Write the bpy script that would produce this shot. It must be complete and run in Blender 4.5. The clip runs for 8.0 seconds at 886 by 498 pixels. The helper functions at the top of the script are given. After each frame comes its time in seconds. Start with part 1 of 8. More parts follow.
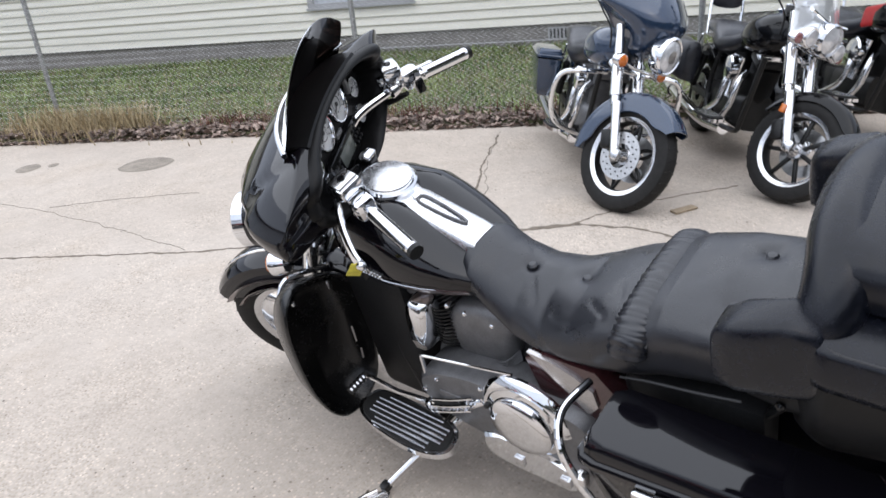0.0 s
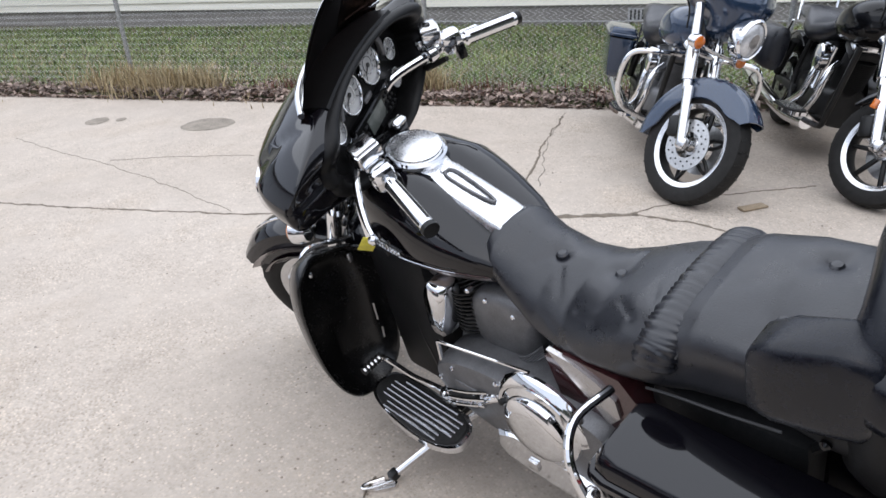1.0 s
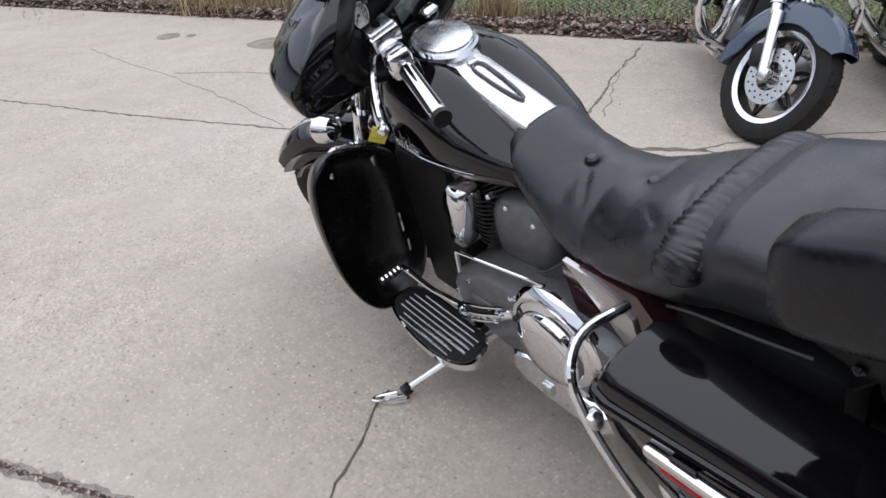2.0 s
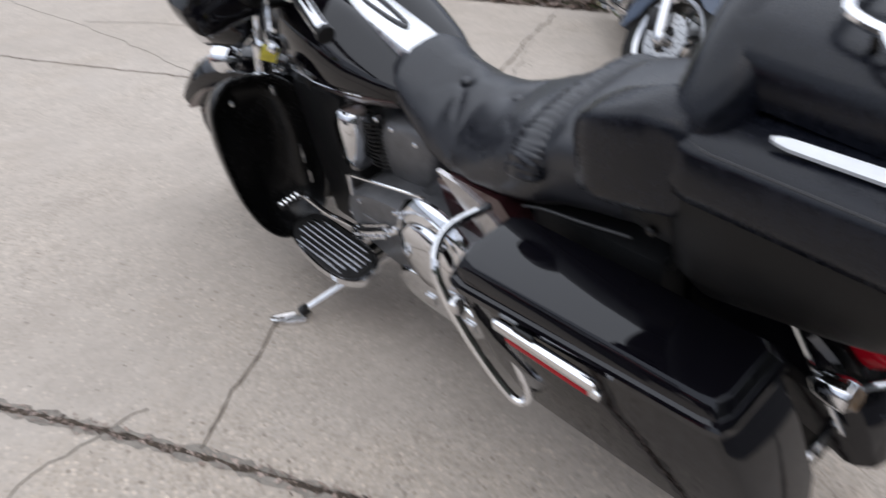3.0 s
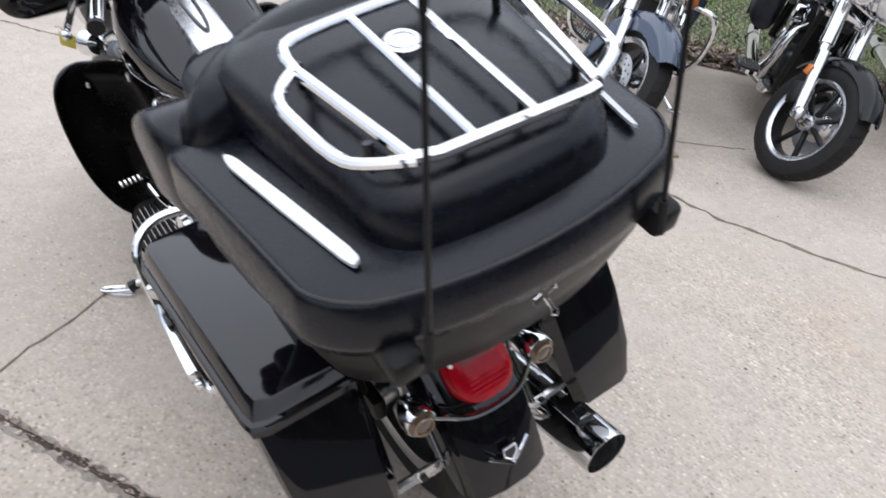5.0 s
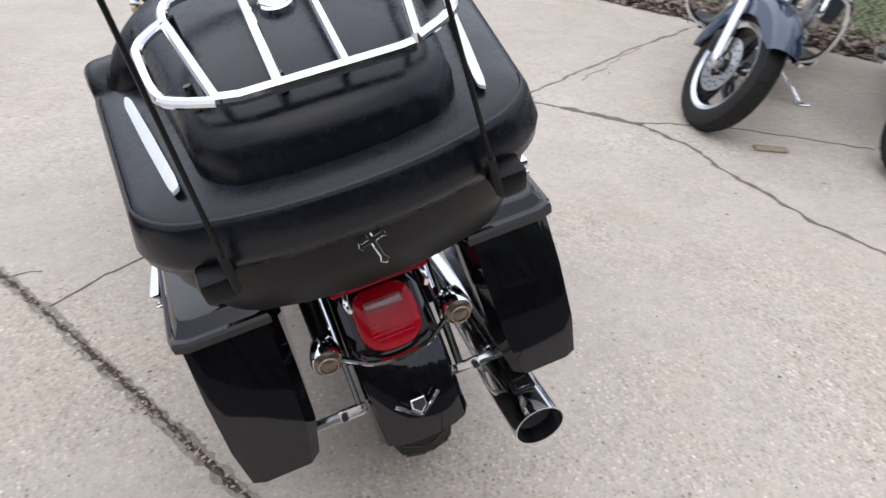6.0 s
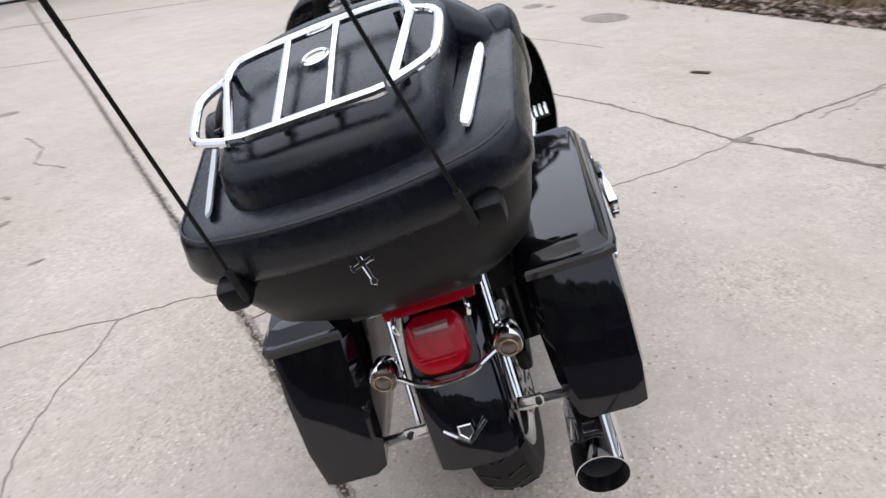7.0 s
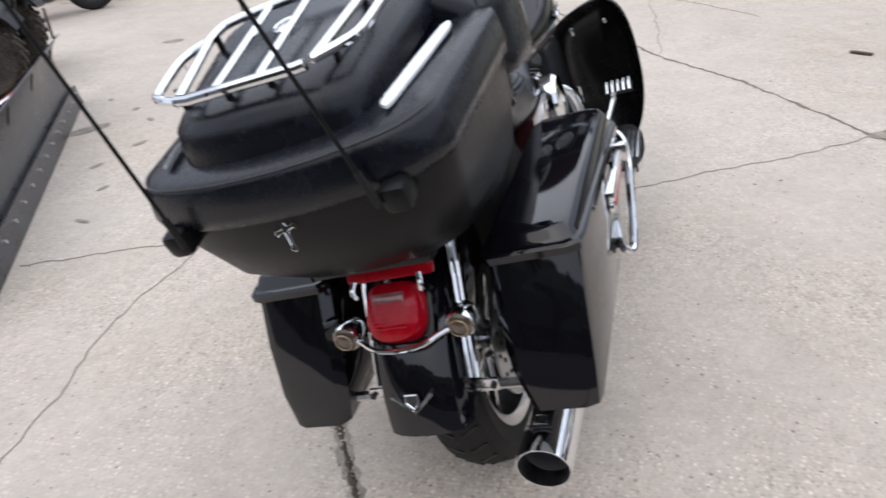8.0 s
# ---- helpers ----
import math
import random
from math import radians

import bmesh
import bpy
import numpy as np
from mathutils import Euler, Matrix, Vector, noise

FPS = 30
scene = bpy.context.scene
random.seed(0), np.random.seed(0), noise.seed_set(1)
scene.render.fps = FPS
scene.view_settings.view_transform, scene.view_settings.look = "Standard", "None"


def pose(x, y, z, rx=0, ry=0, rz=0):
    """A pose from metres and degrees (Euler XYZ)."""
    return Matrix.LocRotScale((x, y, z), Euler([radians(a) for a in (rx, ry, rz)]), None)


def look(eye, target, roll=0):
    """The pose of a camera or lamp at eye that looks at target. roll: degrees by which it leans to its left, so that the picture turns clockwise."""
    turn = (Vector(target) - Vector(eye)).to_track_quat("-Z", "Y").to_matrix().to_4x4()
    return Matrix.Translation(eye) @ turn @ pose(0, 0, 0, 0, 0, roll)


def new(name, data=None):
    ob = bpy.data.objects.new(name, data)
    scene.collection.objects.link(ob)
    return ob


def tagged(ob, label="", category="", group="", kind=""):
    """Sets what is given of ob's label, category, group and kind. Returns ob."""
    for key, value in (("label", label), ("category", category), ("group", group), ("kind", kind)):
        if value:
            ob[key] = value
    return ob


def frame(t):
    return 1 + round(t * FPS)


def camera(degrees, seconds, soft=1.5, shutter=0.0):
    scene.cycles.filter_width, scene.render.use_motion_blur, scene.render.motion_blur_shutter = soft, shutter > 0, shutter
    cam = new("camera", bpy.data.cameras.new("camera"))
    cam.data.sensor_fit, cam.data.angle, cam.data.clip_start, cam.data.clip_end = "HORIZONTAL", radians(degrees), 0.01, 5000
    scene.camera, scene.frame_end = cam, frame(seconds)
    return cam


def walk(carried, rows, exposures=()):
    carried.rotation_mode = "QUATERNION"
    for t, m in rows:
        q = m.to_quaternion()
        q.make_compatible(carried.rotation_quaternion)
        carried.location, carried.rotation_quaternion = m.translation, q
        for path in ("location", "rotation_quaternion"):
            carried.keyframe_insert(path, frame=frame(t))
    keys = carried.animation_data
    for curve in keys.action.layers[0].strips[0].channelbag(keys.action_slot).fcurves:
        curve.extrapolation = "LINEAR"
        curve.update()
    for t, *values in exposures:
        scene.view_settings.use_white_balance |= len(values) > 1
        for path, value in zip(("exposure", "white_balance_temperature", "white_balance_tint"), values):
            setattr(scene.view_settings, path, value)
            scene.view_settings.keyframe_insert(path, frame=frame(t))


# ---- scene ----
cam = camera(64.6, 8.0, soft=1.5, shutter=0.4)
PATH = [
    (0, (-1.6, -0.278, 1.608), (-0.204, 0.909, 0.805), -5.6),
    (0.2, (-1.555, -0.303, 1.593), (-0.178, 0.922, 0.826), -5.0),
    (0.5, (-1.489, -0.319, 1.565), (-0.177, 0.989, 0.811), -4.2),
    (0.8, (-1.443, -0.28, 1.543), (-0.173, 1.04, 0.744), -4.0),
    (1, (-1.424, -0.264, 1.537), (-0.17, 1.046, 0.695), -3.6),
    (1.2, (-1.416, -0.243, 1.516), (-0.154, 1.05, 0.66), -2.7),
    (1.5, (-1.374, -0.244, 1.456), (-0.196, 1.075, 0.524), -2.5),
    (1.7, (-1.326, -0.26, 1.425), (-0.249, 1.119, 0.456), -3.9),
    (2.8, (-1.25, -0.448, 1.299), (-0.22, 0.957, 0.317), -2.3),
    (3, (-1.316, -0.509, 1.313), (-0.142, 0.739, 0.28), 0.8),
    (3.2, (-1.285, -0.556, 1.341), (-0.08, 0.612, 0.248), 0.6),
    (3.5, (-1.282, -0.641, 1.358), (-0.146, 0.632, 0.314), -3.9),
    (3.7, (-1.249, -0.725, 1.368), (-0.157, 0.675, 0.446), -7.0),
    (3.8, (-1.218, -0.783, 1.367), (-0.16, 0.674, 0.497), -6.8),
    (4, (-1.121, -0.882, 1.368), (-0.084, 0.626, 0.562), -6.7),
    (4.2, (-1.06, -0.957, 1.37), (-0.04, 0.58, 0.614), -2.0),
    (4.5, (-0.953, -1.015, 1.381), (0.055, 0.522, 0.593), 0.9),
    (4.7, (-0.875, -1.02, 1.38), (0.155, 0.441, 0.474), 2.9),
    (5, (-0.772, -1.033, 1.377), (0.278, 0.338, 0.368), 5.7),
    (5.2, (-0.717, -1.088, 1.385), (0.295, 0.287, 0.342), 5.6),
    (6.3, (-0.337, -1.33, 1.395), (0.087, 0.316, 0.341), -0.4),
    (6.5, (-0.279, -1.338, 1.402), (-0.01, 0.352, 0.367), -3.2),
    (6.7, (-0.191, -1.37, 1.404), (-0.045, 0.349, 0.392), -4.2),
    (7, (-0.053, -1.437, 1.387), (-0.14, 0.33, 0.455), -6.8),
    (7.2, (0.055, -1.468, 1.4), (-0.21, 0.285, 0.487), -8.3),
    (7.5, (0.163, -1.478, 1.388), (-0.373, 0.265, 0.567), -10.6),
    (7.8, (0.268, -1.404, 1.41), (-0.318, 0.218, 0.426), -7.4),
    (8, (0.3, -1.384, 1.398), (-0.213, 0.265, 0.389), -6.3),
]
EXPOSURES = ((0.0, 0.52), (1.0, 0.48), (1.5, 0.30), (3.0, 0.15), (3.6, 0.22), (4.0, 0.43), (5.0, 0.45), (6.5, 0.41), (8.0, 0.43))
walk(cam, [(t, look(eye, target, roll)) for t, eye, target, roll in PATH], EXPOSURES)

# ---- world and light ----
world = bpy.data.worlds.new("overcast_sky")
scene.world = world
world.use_nodes = True
wn = world.node_tree.nodes
wl = world.node_tree.links
sky = wn.new("ShaderNodeTexSky")
sky.sky_type, sky.sun_disc = "NISHITA", False
sky.sun_elevation, sky.sun_rotation = radians(48), radians(200)
sky.air_density, sky.dust_density, sky.ozone_density = 1.0, 6.0, 1.0
cloud_mix = wn.new("ShaderNodeMix")
cloud_mix.data_type = "RGBA"
cloud_mix.inputs[0].default_value = 0.86
cloud_mix.inputs[7].default_value = (8.3, 9.1, 10.9, 1)
wl.new(sky.outputs[0], cloud_mix.inputs[6])
wl.new(cloud_mix.outputs[2], wn["Background"].inputs["Color"])
wn["Background"].inputs["Strength"].default_value = 0.087
sun = new("sun", bpy.data.lights.new("sun", "SUN"))
sun.data.energy, sun.data.angle, sun.data.color = 1.6, radians(110), (0.965, 0.985, 1.02)
sun.matrix_basis = look((0, 0, 30), (1.0, -7.0, 0))
scene.view_settings.exposure = 0.57


# ---- materials ----
def mat(name, color, rough=0.5, metal=0.0, coat=0.0, spec=0.5, vary=0.0, vscale=6.0, bump=0.0, bscale=80.0,
        stretch=(1, 1, 1), tint=None, rough_vary=0.0, random_tone=0.0, island_tone=0.0):
    """A principled surface with two scales of variation in tone, gloss and relief, in object metres."""
    m = bpy.data.materials.new(name)
    m.use_nodes = True
    n, l = m.node_tree.nodes, m.node_tree.links
    p = n["Principled BSDF"]
    p.inputs["Base Color"].default_value = (*color, 1)
    p.inputs["Roughness"].default_value = rough
    p.inputs["Metallic"].default_value = metal
    p.inputs["Coat Weight"].default_value = coat
    p.inputs["Coat Roughness"].default_value = 0.03
    p.inputs["Specular IOR Level"].default_value = spec
    co = n.new("ShaderNodeTexCoord")
    mp = n.new("ShaderNodeMapping")
    mp.inputs["Scale"].default_value = stretch
    l.new(co.outputs["Object"], mp.inputs["Vector"])
    last = None
    if vary or rough_vary:
        big = n.new("ShaderNodeTexNoise")
        big.inputs["Scale"].default_value, big.inputs["Detail"].default_value = vscale, 4
        fine = n.new("ShaderNodeTexNoise")
        fine.inputs["Scale"].default_value, fine.inputs["Detail"].default_value = vscale * 9, 3
        add = n.new("ShaderNodeMath")
        l.new(mp.outputs[0], big.inputs["Vector"])
        l.new(mp.outputs[0], fine.inputs["Vector"])
        l.new(big.outputs["Fac"], add.inputs[0])
        l.new(fine.outputs["Fac"], add.inputs[1])
        if vary:
            ramp = n.new("ShaderNodeMapRange")
            ramp.inputs["From Min"].default_value, ramp.inputs["From Max"].default_value = 0.7, 1.3
            l.new(add.outputs[0], ramp.inputs["Value"])
            mix = n.new("ShaderNodeMix")
            mix.data_type = "RGBA"
            other = tint or tuple(min(1, c * (1 + vary)) for c in color)
            mix.inputs[6].default_value = (*[c * (1 - vary) for c in color], 1)
            mix.inputs[7].default_value = (*other, 1)
            l.new(ramp.outputs[0], mix.inputs[0])
            l.new(mix.outputs[2], p.inputs["Base Color"])
            last = mix
        if rough_vary:
            rr = n.new("ShaderNodeMapRange")
            rr.inputs["From Min"].default_value, rr.inputs["From Max"].default_value = 0.7, 1.3
            rr.inputs["To Min"].default_value, rr.inputs["To Max"].default_value = max(0.01, rough - rough_vary), rough + rough_vary
            l.new(add.outputs[0], rr.inputs["Value"])
            l.new(rr.outputs[0], p.inputs["Roughness"])
    if random_tone or island_tone:
        hsv = n.new("ShaderNodeHueSaturation")
        src = n.new("ShaderNodeObjectInfo") if random_tone else n.new("ShaderNodeNewGeometry")
        rr = n.new("ShaderNodeMapRange")
        amount = random_tone or island_tone
        rr.inputs["To Min"].default_value, rr.inputs["To Max"].default_value = 1 - amount, 1 + amount
        l.new(src.outputs["Random" if random_tone else "Random Per Island"], rr.inputs["Value"])
        l.new(rr.outputs[0], hsv.inputs["Value"])
        if last:
            l.new(last.outputs[2], hsv.inputs["Color"])
        else:
            hsv.inputs["Color"].default_value = (*color, 1)
        l.new(hsv.outputs[0], p.inputs["Base Color"])
    if bump:
        tex = n.new("ShaderNodeTexNoise")
        tex.inputs["Scale"].default_value, tex.inputs["Detail"].default_value = bscale, 5
        bp = n.new("ShaderNodeBump")
        bp.inputs["Strength"].default_value, bp.inputs["Distance"].default_value = bump, 0.004
        l.new(mp.outputs[0], tex.inputs["Vector"])
        l.new(tex.outputs["Fac"], bp.inputs["Height"])
        l.new(bp.outputs[0], p.inputs["Normal"])
    return m


def glass(name, color, rough=0.02, alpha=None):
    m = mat(name, color, rough)
    p = m.node_tree.nodes["Principled BSDF"]
    p.inputs["Transmission Weight"].default_value = alpha or 1.0
    p.inputs["IOR"].default_value = 1.15 if alpha else 1.06
    return m


def concrete_material():
    """Old lot concrete: pale warm cement, exposed aggregate, broad grey stains and pitting."""
    m = bpy.data.materials.new("lot_concrete")
    m.use_nodes = True
    n, l = m.node_tree.nodes, m.node_tree.links
    p = n["Principled BSDF"]
    p.inputs["Roughness"].default_value = 0.85
    co = n.new("ShaderNodeTexCoord")

    def noise_node(scale, detail, rough=0.55):
        t = n.new("ShaderNodeTexNoise")
        t.inputs["Scale"].default_value, t.inputs["Detail"].default_value = scale, detail
        t.inputs["Roughness"].default_value = rough
        l.new(co.outputs["Object"], t.inputs["Vector"])
        return t

    def ramp(src, a, b, ca, cb):
        r = n.new("ShaderNodeValToRGB")
        r.color_ramp.elements[0].position, r.color_ramp.elements[1].position = a, b
        r.color_ramp.elements[0].color, r.color_ramp.elements[1].color = (*ca, 1), (*cb, 1)
        l.new(src, r.inputs[0])
        return r

    def mult(a, b, fac=1.0):
        x = n.new("ShaderNodeMix")
        x.data_type, x.blend_type = "RGBA", "MULTIPLY"
        x.inputs[0].default_value = fac
        l.new(a, x.inputs[6])
        l.new(b, x.inputs[7])
        return x.outputs[2]

    broad = ramp(noise_node(0.45, 5).outputs["Fac"], 0.3, 0.72, (0.444, 0.383, 0.325), (0.549, 0.488, 0.428))
    mid = ramp(noise_node(3.5, 6, 0.65).outputs["Fac"], 0.3, 0.7, (0.90, 0.895, 0.89), (1.05, 1.05, 1.05))
    blotch = ramp(noise_node(22, 4, 0.6).outputs["Fac"], 0.35, 0.65, (0.93, 0.925, 0.92), (1.05, 1.05, 1.05))
    grit = n.new("ShaderNodeTexVoronoi")
    grit.voronoi_dimensions = "2D"
    grit.inputs["Scale"].default_value = 85
    l.new(co.outputs["Object"], grit.inputs["Vector"])
    tone = ramp(grit.outputs["Color"], 0.1, 0.9, (0.66, 0.64, 0.61), (1.29, 1.28, 1.26))
    shape = ramp(grit.outputs["Distance"], 0.28, 0.60, (1, 1, 1), (0, 0, 0))
    stones = n.new("ShaderNodeMix")
    stones.data_type = "RGBA"
    stones.inputs[6].default_value = (0.985, 0.985, 0.985, 1)
    l.new(shape.outputs[0], stones.inputs[0])
    l.new(tone.outputs[0], stones.inputs[7])
    dots = n.new("ShaderNodeTexVoronoi")
    dots.voronoi_dimensions = "2D"
    dots.inputs["Scale"].default_value = 23
    l.new(co.outputs["Object"], dots.inputs["Vector"])
    pits = ramp(dots.outputs["Distance"], 0.03, 0.10, (0.58, 0.55, 0.52), (1, 1, 1))
    c = mult(broad.outputs[0], mid.outputs[0])
    c = mult(c, blotch.outputs[0], 0.8)
    worn = ramp(noise_node(1.1, 5, 0.6).outputs["Fac"], 0.42, 0.64, (0.22, 0.22, 0.22), (1, 1, 1))
    bits = stones.outputs[2]
    rough_mix = n.new("ShaderNodeMix")
    rough_mix.data_type, rough_mix.blend_type = "RGBA", "MULTIPLY"
    l.new(worn.outputs[0], rough_mix.inputs[0])
    l.new(c, rough_mix.inputs[6])
    l.new(bits, rough_mix.inputs[7])
    c = rough_mix.outputs[2]
    grime = ramp(noise_node(0.9, 6, 0.7).outputs["Fac"], 0.50, 0.72, (1, 1, 1), (0.86, 0.82, 0.77))
    c = mult(c, grime.outputs[0])
    c = mult(c, pits.outputs[0], 0.35)
    pebble = n.new("ShaderNodeTexVoronoi")
    pebble.voronoi_dimensions = "2D"
    pebble.inputs["Scale"].default_value = 62
    l.new(co.outputs["Object"], pebble.inputs["Vector"])
    pick = ramp(pebble.outputs["Color"], 0.0, 1.0, (0.52, 0.49, 0.46), (1.7, 1.68, 1.63))
    pick.color_ramp.interpolation = "CONSTANT"
    for at, tone_value in ((0.10, 1.0), (0.62, 1.12), (0.78, 1.34)):
        e = pick.color_ramp.elements.new(at)
        e.color = (tone_value, tone_value * 0.99, tone_value * 0.97, 1)
    disc = ramp(pebble.outputs["Distance"], 0.22, 0.38, (1, 1, 1), (0, 0, 0))
    sparse = ramp(noise_node(2.3, 4, 0.6).outputs["Fac"], 0.36, 0.58, (0.30, 0.30, 0.30), (1.0, 1.0, 1.0))
    lay = n.new("ShaderNodeMix")
    lay.data_type, lay.blend_type = "RGBA", "MULTIPLY"
    l.new(mult(disc.outputs[0], sparse.outputs[0]), lay.inputs[0])
    l.new(c, lay.inputs[6])
    l.new(pick.outputs[0], lay.inputs[7])
    c = lay.outputs[2]
    l.new(c, p.inputs["Base Color"])
    bp = n.new("ShaderNodeBump")
    bp.inputs["Strength"].default_value, bp.inputs["Distance"].default_value = 0.5, 0.004
    l.new(noise_node(120, 5, 0.7).outputs["Fac"], bp.inputs["Height"])
    l.new(bp.outputs[0], p.inputs["Normal"])
    return m


